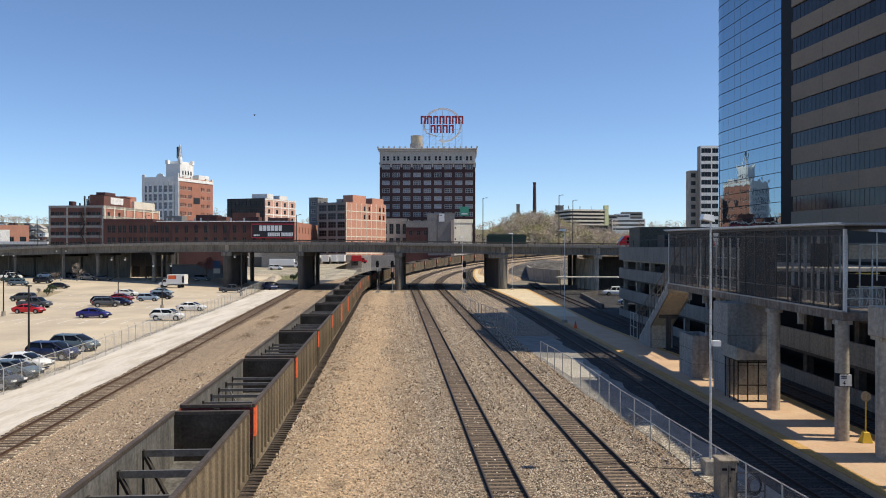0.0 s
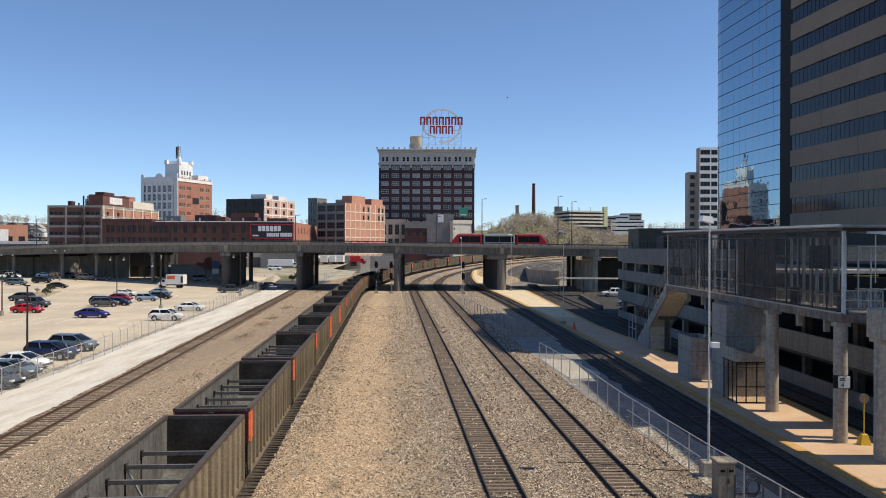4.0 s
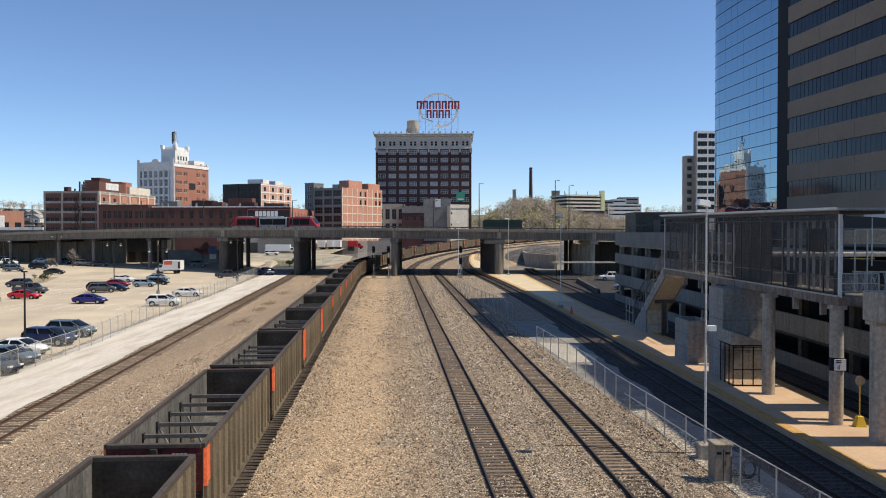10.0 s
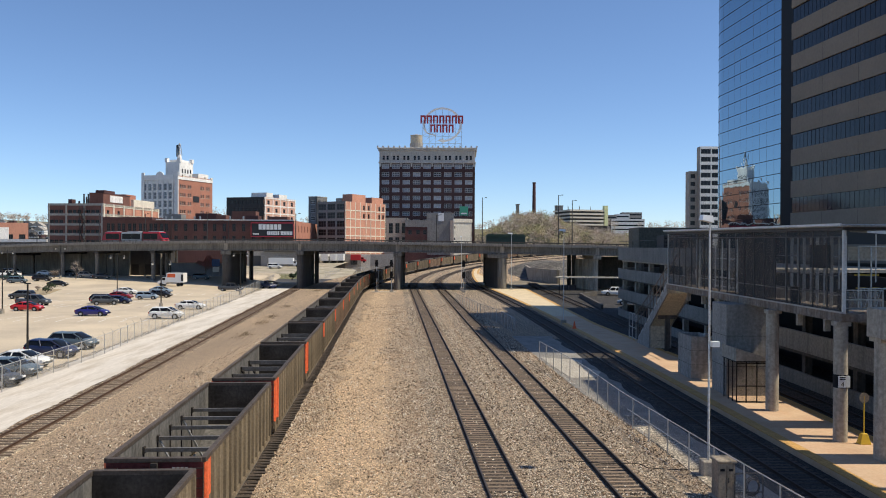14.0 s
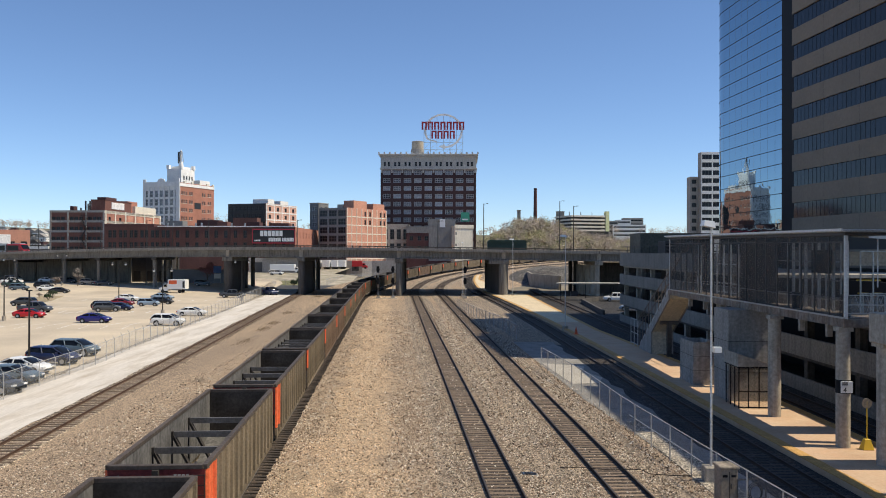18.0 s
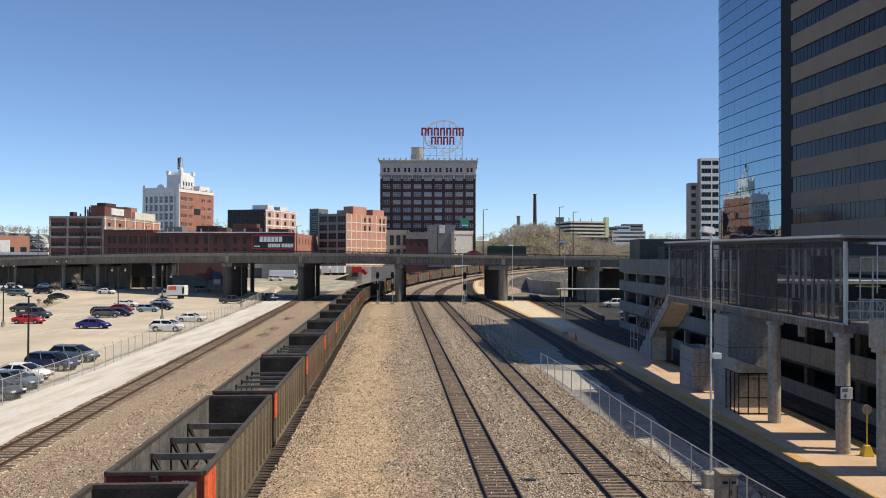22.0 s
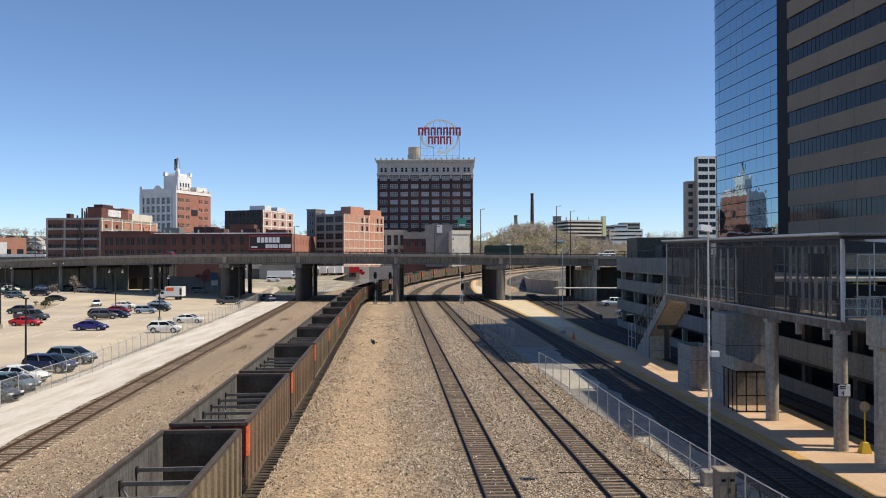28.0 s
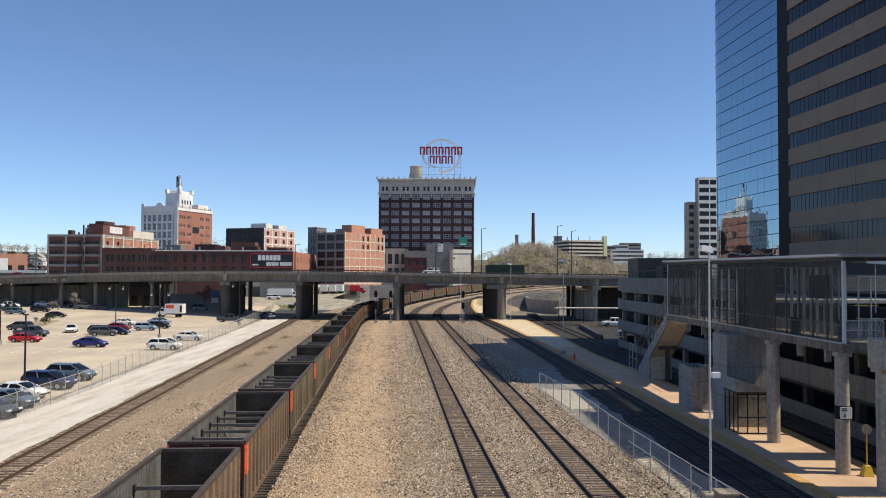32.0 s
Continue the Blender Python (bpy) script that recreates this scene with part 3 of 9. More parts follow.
    for i, y in enumerate([-2.7, 0.1, 2.9] if wide else [-3.7, -1.85, 0.0, 1.85, 3.7]):
        br = part("cross_brace", Geo().beam((-w + 0.1, y, 3.02), (w - 0.1, y, 3.02), 0.12, deep), M_BRACE, c, "dark steel cross brace")
        if not full:
            continue
        for s in (-1, 1):
            part("gusset", Geo().box(s * (w - 0.16) - 0.05, s * (w - 0.16) + 0.05, y - 0.1, y + 0.1, 2.9, 3.14), M_CAR_BLACK, br)
            if wide or i in (1, 3):
                part("diagonal_strut", Geo().beam((s * (w - 0.2), y, 2.95), (s * 0.3, y - 0.3, 1.12), 0.16 if wide else 0.07, 0.10 if wide else 0.07), M_CAR_BLACK if wide else M_STEEL, c)
        part("hanger", Geo().beam((-w + 0.14, y, 2.95), (-w + 0.14, y, 1.1), 0.06, 0.06), M_CAR_BLACK, c)
    part("end_plate", Geo().box(-w + 0.05, w - 0.05, -l - 0.015, -l + 0.005, 2.1, h - 0.16), M_RED if red else M_END_RED, c, "dark red painted end plate")
    # unreadable reporting marks on the near end
    for j, (x0, n) in enumerate(((0.55, 4), (0.5, 6)) if full else ()):
        g = Geo()
        for i in range(n):
            g.box(x0 + i * 0.13, x0 + i * 0.13 + 0.09, -l - 0.03, -l - 0.014, 3.22 - j * 0.24, 3.36 - j * 0.24)
        part("stencilled_marks", g, M_STENCIL, c, "worn white marks")
    return c


def train_shift(t):
    return 4.05 * t + 1.3 * (1 - math.exp(-t / 4))


RUN = []                                  # (length along the track, y)
run_s, run_y = 0.0, 0.0
while run_y < 470:
    RUN.append((run_s, run_y))
    run_s += math.hypot(1.0, track_x("train", run_y + 1) - track_x("train", run_y), track_z(run_y + 1) - track_z(run_y))
    run_y += 1.0


def along(s):
    """The y at the length s along the train's track."""
    if s < 0:
        return s
    i = min(int(s), len(RUN) - 2)
    while i > 0 and RUN[i][0] > s:
        i -= 1
    while i < len(RUN) - 2 and RUN[i + 1][0] < s:
        i += 1
    (a, y), (b, q) = RUN[i], RUN[i + 1]
    return y + (s - a) / (b - a) * (q - y)


def train_pose(s):
    """Pose of a car whose centre has run to the length s along its track."""
    ya, yb = along(s - 5.6), along(s + 5.6)
    a, b = Vector((track_x("train", ya), ya, track_z(ya))), Vector((track_x("train", yb), yb, track_z(yb)))
    d = b - a
    m = (a + b) / 2
    return pose(m.x, m.y, m.z, math.degrees(math.atan2(d.z, 11.2)), 0, math.degrees(math.atan2(-d.x, d.y)))


CARS = []
MAKES = {}
for k in range(-1, 34):
    key = (k < 13, k in (8, 9, 14, 21, 27), k in (0, 5, 6, 11, 12, 17, 18, 23, 24, 30), k in (5, 6))
    m = train_pose(27.3 + CAR_PITCH * k)
    if key in MAKES:
        ob = copy_thing(MAKES[key], m)
    else:
        ob = MAKES[key] = coal_car(key[0], M_CAR_RUST if key[1] else M_CAR, key[2], key[3])
        ob.matrix_basis = m
    CARS.append((k, ob))
# ---- road viaduct ----
def deck_y(x):
    """Distance of the viaduct's near edge at x; it swings away to the left."""
    return 200.0 + (0.0 if x > -5 else 0.0036 * (x + 5) ** 2 if x > -60 else 0.0036 * 55 ** 2 + 0.52 * (-60 - x))


def deck_z(x):
    """Height of the roadway: highest over the tracks."""
    return max(1.6, 11.35 - max(0.0, x + 25) * 0.0125 - (max(0.0, -45 - x)) ** 2 * 0.00019)


M_GIRDER = mat("dark_girder_concrete", (0.19, 0.175, 0.15), 0.9, var=0.2, scale=0.25, fine=4.0, bump=0.12, streak=0.5)
M_DECK = mat("grey_bridge_concrete", (0.28, 0.26, 0.23), 0.85, var=0.15, scale=0.25, fine=4.0, bump=0.12, streak=0.4)
VIA = thing("road_viaduct", label="long grey concrete road viaduct crossing the tracks on wall piers", category="viaduct", kind="structure")
xs = [-440 + 10 * i for i in range(68)]
DECK_W = 17.0


def via_path(off=0.0, dz=0.0, x0=-440, x1=230):
    return [(x, deck_y(x) + off, deck_z(x) + dz) for x in xs if x0 <= x <= x1]


# sideways is towards the camera when the path runs to the right
part("deck_slab", Geo().sweep([(-DECK_W, -0.35), (0.0, -0.35), (0.0, 0.0), (-DECK_W, 0.0)], via_path()), M_DECK, VIA, "weathered concrete roadway slab")
for off, nm in ((0.0, "near_parapet"), (-DECK_W + 0.3, "far_parapet")):
    p = part(nm, Geo().sweep([(off - 0.3, 0.002), (off + 0.02, 0.002), (off + 0.02, 0.34), (off - 0.3, 0.34)], via_path()), M_DECK, VIA, "low concrete kerb")
    part("rail_beam", Geo().sweep([(off - 0.2, 0.62), (off - 0.08, 0.62), (off - 0.08, 0.78), (off - 0.2, 0.78)], via_path()), M_CONC_DARK, p, "dark horizontal bridge rail")
    g = Geo()
    for x in range(-440, 230, 2):
        g.box(x - 0.1, x + 0.1, deck_y(x) + 0.08 - off, deck_y(x) + 0.26 - off, deck_z(x) + 0.3, deck_z(x) + 0.66)
    part("rail_posts", g, M_CONC_DARK, p, kind="stuff")
# Inner girders and pier sides take the darker copy, their shade painted in.
for i, off in enumerate((-0.9, -4.0, -7.2, -10.4, -13.4, -16.2)):
    part("girder", Geo().sweep([(off - 0.3, -2.15), (off + 0.3, -2.15), (off + 0.3, -1.95), (off + 0.1, -1.9), (off + 0.1, -0.34), (off - 0.1, -0.34), (off - 0.1, -1.9), (off - 0.3, -1.95)], via_path()), M_GIRDER if i == 0 else M_CONC_DARK, VIA, "dark streaked bridge girder")
for x in (-54.5, -35, -10.8, 14.5, 90, 118, 146):
    wide = 1.5 if x in (-35, -10.8) else 2.1
    y, z = deck_y(x), deck_z(x) - 2.16
    skew = 2.3 if x > 0 else 0.0
    pier = part("pier", Geo().prism([(x - wide / 2, y + 1.2), (x + wide / 2, y + 1.2), (x + wide / 2 - skew, y + 14.6), (x - wide / 2 - skew, y + 14.6)], -0.1, z - 1.0), M_CONC_DARK, VIA, "streaked concrete wall pier, darkened as in shade", bevel=0.12)
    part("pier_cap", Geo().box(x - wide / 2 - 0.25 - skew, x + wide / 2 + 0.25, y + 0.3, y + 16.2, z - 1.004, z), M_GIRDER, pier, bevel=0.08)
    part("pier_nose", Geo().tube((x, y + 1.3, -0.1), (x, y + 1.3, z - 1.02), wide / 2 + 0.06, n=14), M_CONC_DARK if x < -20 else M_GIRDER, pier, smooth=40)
# slim round columns in pairs where the viaduct swings away
for x in (-171.9, -148.3, -127.2, -108.4, -95.9, -76.9):
    y, z = deck_y(x), deck_z(x) - 2.16
    bent = part("column_bent", Geo().box(x - 0.7, x + 0.7, y + 0.6, y + 16.0, z - 0.75, z), M_CONC_DARK, VIA, "dark cross head on slim columns", bevel=0.08)
    for d in (1.5, 12.5):
        part("column", Geo().tube((x, y + d, -0.1), (x, y + d, z - 0.74), 0.55, n=14), M_GIRDER, bent, "slim weathered concrete column", smooth=40)
for x in (37.5, 62):
    y, z = deck_y(x), deck_z(x) - 2.16
    bent = part("column_bent", Geo().box(x - 1.0, x + 0.9, y + 0.5, y + 16.2, z - 0.95, z), M_CONC, VIA, "concrete cross head on a row of columns", bevel=0.08)
    for d in (1.6, 5.2, 8.8, 12.4, 15.4):
        part("column", Geo().tube((x - d * 0.16, y + d, -0.1), (x - d * 0.16, y + d, z - 0.94), 0.62, n=14), M_CONC, bent, "weathered concrete column", smooth=40)
for x in (-54.5, -35, -10.8, 14.5, 37.5):
    part("expansion_joint", Geo().box(x - 0.06, x + 0.06, deck_y(x) - 0.035, deck_y(x) + 0.02, deck_z(x) - 0.36, deck_z(x) + 0.35), M_CONC_DARK, VIA)
    part("end_diaphragm", Geo().box(x - 0.45, x + 0.45, deck_y(x) + 0.62, deck_y(x) + 1.2, deck_z(x) - 2.1, deck_z(x) - 0.36), M_CONC, VIA)
# second carriageway close behind the first
REAR = 31.0
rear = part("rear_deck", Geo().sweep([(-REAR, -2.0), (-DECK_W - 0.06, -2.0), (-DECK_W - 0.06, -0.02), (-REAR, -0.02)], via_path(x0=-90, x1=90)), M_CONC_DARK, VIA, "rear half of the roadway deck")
for x in (-54.5, -35, -10.8, 14.5, 37.5, 62):
    for d in (20.0, 28.5):
        part("rear_column", Geo().tube((x - (2.6 if x > 0 else 0), deck_y(x) + d, -0.1), (x - (2.6 if x > 0 else 0), deck_y(x) + d, deck_z(x) - 1.98), 0.6, n=12), M_CONC_DARK, rear, smooth=40)
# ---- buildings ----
# Near-black fill for rooms and open decks: their darkness is put into the colour.
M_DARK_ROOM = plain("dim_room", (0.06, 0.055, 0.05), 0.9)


def facade(parent, origin, ux, width, height, cols, rows, wall, frame_mat, pane_mat, mullions=(1, 1), depth=0.25, thick=0.5, sill=None, skip=()):
    """A wall with through openings: cols and rows are spans of the openings; each opening gets a window with a frame and panes."""
    u = Vector((ux[0], ux[1], 0))
    nrm = Vector((u.y, -u.x, 0))
    o = Vector(origin)

    def slab(g, u0, u1, z0, z1, d0, d1):
        p = [o + u * a - nrm * d + Vector((0, 0, z)) for z in (z0, z1) for a, d in ((u0, d0), (u1, d0), (u1, d1), (u0, d1))]
        g.add(p, [(3, 2, 1, 0), (4, 5, 6, 7), (0, 1, 5, 4), (1, 2, 6, 5), (2, 3, 7, 6), (3, 0, 4, 7)])
    g = Geo()
    zs = [0] + [z for r in rows for z in r] + [height]
    for i in range(0, len(zs), 2):
        if zs[i + 1] > zs[i] + 1e-3:
            slab(g, 0, width, zs[i], zs[i + 1], 0, thick)
    us = [0] + [a for c in cols for a in c] + [width]
    for r in rows:
        for i in range(0, len(us), 2):
            slab(g, us[i], us[i + 1], r[0], r[1], 0, thick)
    w = part("wall", g, wall, parent)
    made = {}
    ang = math.degrees(math.atan2(u.y, u.x))
    for j, r in enumerate(rows):
        for i, c in enumerate(cols):
            if (i, j) in skip:
                continue
            key = (round(c[1] - c[0], 2), round(r[1] - r[0], 2))
            if key not in made:
                a, b = key
                fr = Geo()
                t = min(0.2, a * 0.075)
                nx, nz = mullions
                gx = [v for q in range(nx + 1) for v in ((0.0, t) if q == 0 else (a - t, a) if q == nx else (a * q / nx - t / 2, a * q / nx + t / 2))]
                gz = [v for q in range(nz + 1) for v in ((0.0, t) if q == 0 else (b - t, b) if q == nz else (b * q / nz - t / 2, b * q / nz + t / 2))]
                ni, nj = len(gx), len(gz)
                fr.v += [(x, y, z) for y in (-0.05, 0.05) for z in gz for x in gx]

                def at(i, j, k):
                    return k * ni * nj + j * ni + i
                for j2 in range(nj - 1):
                    for i2 in range(ni - 1):
                        ring = [(i2, j2), (i2 + 1, j2), (i2 + 1, j2 + 1), (i2, j2 + 1)]
                        if i2 % 2 and j2 % 2:
                            fr.f += [(at(*p, 0), at(*q, 0), at(*q, 1), at(*p, 1)) for p, q in zip(ring, ring[1:] + ring[:1])]
                        else:
                            fr.f.append(tuple(at(*p, 0) for p in ring))
                made[key] = (fr.mesh("window", frame_mat), Geo().box(0.02, a - 0.02, 0.0, 0.03, 0.02, b - 0.02).mesh("pane", pane_mat),
                             Geo().box(-0.12, a + 0.12, -0.12 - depth, 0.02 - depth, -0.16, -0.001).mesh("sill", sill) if sill else None)
            fm, pm, sm = made[key]
            win = part("window", fm, None, parent)
            win.matrix_basis = Matrix.Translation(o + u * c[0] - nrm * depth + Vector((0, 0, r[0]))) @ pose(0, 0, 0, 0, 0, ang)
            part("pane", pm, None, win)
            if sm:
                part("sill", sm, None, win)
    return w


def spans(n, total, width, start=None, pitch=None):
    pitch = pitch or total / n
    start = (total - pitch * (n - 1)) / 2 if start is None else start
    return [(start + i * pitch - width / 2, start + i * pitch + width / 2) for i in range(n)]


def core(parent, x0, x1, y0, y1, z0, z1, roof=M_ROOF, inset=0.6):
    """Dark inside of a building, its floors, and its roof."""
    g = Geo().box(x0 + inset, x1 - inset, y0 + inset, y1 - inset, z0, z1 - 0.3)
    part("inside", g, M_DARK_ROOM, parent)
    part("roof", Geo().box(x0 + 0.45, x1 - 0.45, y0 + 0.45, y1 - 0.45, z1 - 0.5, z1 - 0.3), roof, parent)




def zat(y, d):
    """Height on the sight line of slope y at the distance d."""
    return 10.5 - (y - 437) / 1470 * d


def xat(x, d):
    """Sideways place on the sight line of bearing x at the distance d."""
    return (x - 784) / 1470 * d


def hotel(d=390.0):
    """The tall dark brick office block with the sign on its roof."""
    x0, x1 = xat(672, d), xat(841, d)
    ztop, zc = zat(263, d), zat(289.5, d)
    b = thing("brick_tower_block", (x0, d, 0), -1.5, label="twelve-storey dark red brick block with pale stone top and cornice", category="building")
    w = x1 - x0
    fl = 13.9 / 1470 * d
    ncol = 9
    rows = [(zc - fl * (i + 1) + 0.85, zc - fl * (i + 1) + 0.85 + 2.1) for i in range(10)][::-1]
    facade(b, (0, 0, 0), (1, 0), w, zc, spans(ncol, w, 3.5, 2.9, (w - 5.8) / 8), rows, M_BRICK_PLUM, M_FRAME_MID, M_PANE_MIX, (3, 2))
    facade(b, (w, 0, 0), (0, 1), 34, zc, spans(3, 34, 3.1), rows[-3:], M_BRICK_PLUM, M_FRAME_MID, M_PANE, (3, 2))
    h2 = ztop - zc
    tc = [c for i in range(ncol) for c in ((2.9 + i * (w - 5.8) / 8 - 1.5, 2.9 + i * (w - 5.8) / 8 - 0.35), (2.9 + i * (w - 5.8) / 8 + 0.35, 2.9 + i * (w - 5.8) / 8 + 1.5))]
    facade(b, (0, 0, zc), (1, 0), w, h2, tc, [(1.25, 3.35)], M_STONE_TOP, M_FRAME_MID, M_PANE, (1, 2))
    facade(b, (w, 0, zc), (0, 1), 34, h2, spans(4, 34, 1.2), [(1.25, 3.35)], M_STONE_TOP, M_FRAME_DK, M_PANE, (1, 2))
    part("belt_course", Geo().box(-0.35, w + 0.35, -0.35, 34.3, zc - 0.35, zc + 0.45), M_STONE_TOP, b, "pale stone belt course", bevel=0.1)
    part("cornice", Geo().box(-0.6, w + 0.6, -0.6, 34.6, ztop - 1.5, ztop - 0.7).box(-0.95, w + 0.95, -0.95, 34.95, ztop - 0.7, ztop), M_STONE_TOP, b, "projecting stone cornice", bevel=0.15)
    g = Geo()
    for i in range(19):
        g.box(-0.8 + i * (w + 1.6) / 18 - 0.35, -0.8 + i * (w + 1.6) / 18 + 0.35, -0.9, -0.3, ztop, ztop + 0.8)
    part("cresting", g, M_STONE_TOP, b)
    # stone brackets that hang over the brick between the bays, and a balustrade on the cornice
    for i in range(10):
        x = 2.9 + (i - 0.5) * (w - 5.8) / 8
        part("bracket", Geo().box(x - 0.4, x + 0.4, -0.22, 0.02, zc - 1.9, zc - 0.36), M_STONE_TOP, b, "hanging stone bracket")
        part("pilaster", Geo().box(x - 0.4, x + 0.4, -0.16, 0.02, zc + 0.46, ztop - 1.51), M_STONE_TOP, b)
    core(b, 0, w, 0, 34, 0, ztop)
    return b


hotel()
M_SIGN_RED = plain("red_sign_enamel", (0.30, 0.02, 0.03), 0.5)
M_SIGN_WHITE = plain("white_sign_enamel", (0.75, 0.75, 0.74), 0.5)
M_CREAM = mat("cream_stucco", (0.74, 0.68, 0.56), 0.85, var=0.1, scale=0.2, fine=3, bump=0.05, streak=0.2)
M_PINK = mat("pale_pink_brick", (0.60, 0.36, 0.28), 0.9, var=0.1, scale=0.2, fine=3, bump=0.05)
M_GREY_WALL = mat("grey_stucco", (0.235, 0.23, 0.22), 0.9, var=0.12, scale=0.15, fine=3, bump=0.05, streak=0.2)
M_DARK_GREEN = plain("dark_green_paint", (0.02, 0.05, 0.04), 0.6)
M_GREEN_SIGN = plain("green_sign", (0.05, 0.30, 0.20), 0.5)
M_BOARD = plain("black_board", (0.02, 0.02, 0.022), 0.6)
M_RED_TRIM = plain("red_trim", (0.42, 0.03, 0.05), 0.6)


def roof_sign(d=392.0):
    s = thing("roof_sign", (xat(783, d), d + 4, zat(263, d)), label="large ring-shaped roof sign with red block shapes on a steel frame", category="sign")
    k = d / 1470
    zc, r = (263 - 220) * k, 32.5 * k
    g = Geo()
    for a in range(-84, 216, 6):
        for rr, y in ((r - 0.5, -0.35), (r + 0.5, -0.35), (r + 0.5, 0.0), (r - 0.5, 0.0)):
            g.v.append((rr * math.cos(radians(a)), y, zc + rr * 0.9 * math.sin(radians(a))))
    m = len(g.v) // 4
    g.f += [(4 * i + k, 4 * i + (k + 1) % 4, 4 * i + 4 + (k + 1) % 4, 4 * i + 4 + k) for i in range(m - 1) for k in range(4)] + [(0, 1, 2, 3), (4 * m - 1, 4 * m - 2, 4 * m - 3, 4 * m - 4)]
    part("ring", g, M_SIGN_WHITE, s, "white enamel ring")
    zb = zc - 0.9 * r
    part("arrow_head", Geo().prism([(-1.9, zb + 0.3), (0.8, zb - 0.9), (1.0, zb - 0.3), (1.0, zb + 0.5), (0.4, zb + 1.5)], -0.4, 0.0, "y"), M_SIGN_WHITE, s)
    part("arrow_head", Geo().prism([(-7.6, zb + 4.2), (-7.0, zb + 3.4), (-3.0, zb + 2.3), (-3.2, zb + 3.0)], -0.4, 0.0, "y"), M_SIGN_WHITE, s)
    for n, u0, u1, v0, v1 in ((7, 744, 822, 203.5, 218), (4, 761.5, 805, 219.5, 234)):
        w = (u1 - u0) * k / n
        for i in range(n):
            x0 = (u0 - 783) * k + i * w
            z0, z1 = (263 - v1) * k, (263 - v0) * k
            q = w * 0.27
            shape = Geo().prism([(x0, z0), (x0 + q, z0), (x0 + q, z1 - q), (x0 + w * 0.84 - q, z1 - q), (x0 + w * 0.84 - q, z0), (x0 + w * 0.84, z0), (x0 + w * 0.84, z1), (x0, z1)], -0.6, -0.25, "y")
            part("red_shape", shape, M_SIGN_RED, s, "dark red sign block")
    for i in range(7):
        x = -9.3 + i * 3.1
        h = zc + 0.9 * r * math.sqrt(max(0.02, 1 - (x / 9.6) ** 2))
        for y in (0.1, 1.6):
            part("sign_leg", Geo().beam((x, y, 0), (x, y, h if y < 1 else h * 0.8), 0.16, 0.16), M_STEEL, s)
        br = Geo()
        for j in range(3):
            br.beam((x, 0.1, j * 3.0), (x + 3.0, 0.1, j * 3.0 + 2.6), 0.09, 0.09)
        if i < 6:
            part("lattice_brace", br, M_STEEL, s)
    for z in (2.6, 6.0, 9.5, 13.5):
        part("sign_girt", Geo().beam((-9.3, 0.2, z), (9.3, 0.2, z), 0.12, 0.12), M_STEEL, s)


roof_sign()
M_TANK = mat("tan_tank_steel", (0.46, 0.40, 0.31), 0.6, 0.1, var=0.15, scale=0.4, fine=4, bump=0.05, streak=0.3)
tk = thing("water_tank", (xat(737, 398), 398 + 3, zat(263, 390)), label="round tan rooftop water tank on a grey drum base", category="water tank")
part("tank", Geo().tube((0, 0, 3.4), (0, 0, 7.2), 2.85, n=24).tube((0, 0, 7.2), (0, 0, 7.6), 2.95, 1.2, n=24), M_TANK, tk, smooth=40)
part("base", Geo().tube((0, 0, -0.5), (0, 0, 3.4), 3.2, n=24), M_GREY_BAND, tk, smooth=40)


def corner_block(name, label, d, u_left, u_corner, u_right, v_top, rz, front, side, z_base=0.0, roofm=M_ROOF, coping=None, deep=None, glass=(None, None)):
    """A block seen by its corner: front and side are (wall, cols, rows, storey, sill height, window w, h, frame, mullions)."""
    xc = xat(u_corner, d)
    a = radians(-rz)
    b = thing(name, (xc, d, z_base), rz, label, "building")
    t2 = (u_right - 784) / 1470
    L = (t2 * d - xc) / (math.sin(a) - math.cos(a) * t2)
    L = deep or L
    t1 = (u_left - 784) / 1470
    W = (xc - t1 * d) / (math.cos(a) + t1 * math.sin(a))
    h = zat(v_top, d) - z_base
    for (wall, nc, nr, fl, top, ww, wh, fm, mu, sillm), org, ux, wid, pm in ((front, (-W, 0, 0), (1, 0), W, glass[0]), (side, (0, 0, 0), (0, 1), L, glass[1])):
        rows = sorted((h - top - fl * i - wh, h - top - fl * i) for i in range(nr))
        cols = spans(nc, wid, min(ww, wid / nc * 0.85)) if isinstance(nc, int) else [(c * wid - ww / 2, c * wid + ww / 2) for c in nc]
        facade(b, org, ux, wid, h, cols, rows, wall, fm, pm or M_PANE, mu, sill=sillm)
    part("wall", Geo().box(-W, -W + 0.4, 0.5, L, 0, h).box(-W + 0.4, -0.5, L - 0.4, L, 0, h), front[0], b)
    core(b, -W, 0, 0, L, 0, h, roofm)
    if coping:
        part("coping", Geo().box(-W - 0.15, 0.15, -0.15, 0.45, h, h + 0.35).box(-0.45, 0.15, 0.45, L, h, h + 0.35), coping, b)
    return b, W, L, h


def bands(b, W, L, h, zs, thick, m, front=True, side=True, posts=()):
    for z in zs:
        if front:
            part("band", Geo().box(-W - 0.05, 0.05, -0.12, 0.02, z, z + thick), m, b)
        if side:
            part("band", Geo().box(-0.02, 0.12, -0.12, L, z, z + thick), m, b)
    for p in posts:
        part("pilaster", Geo().box(*p), m, b)


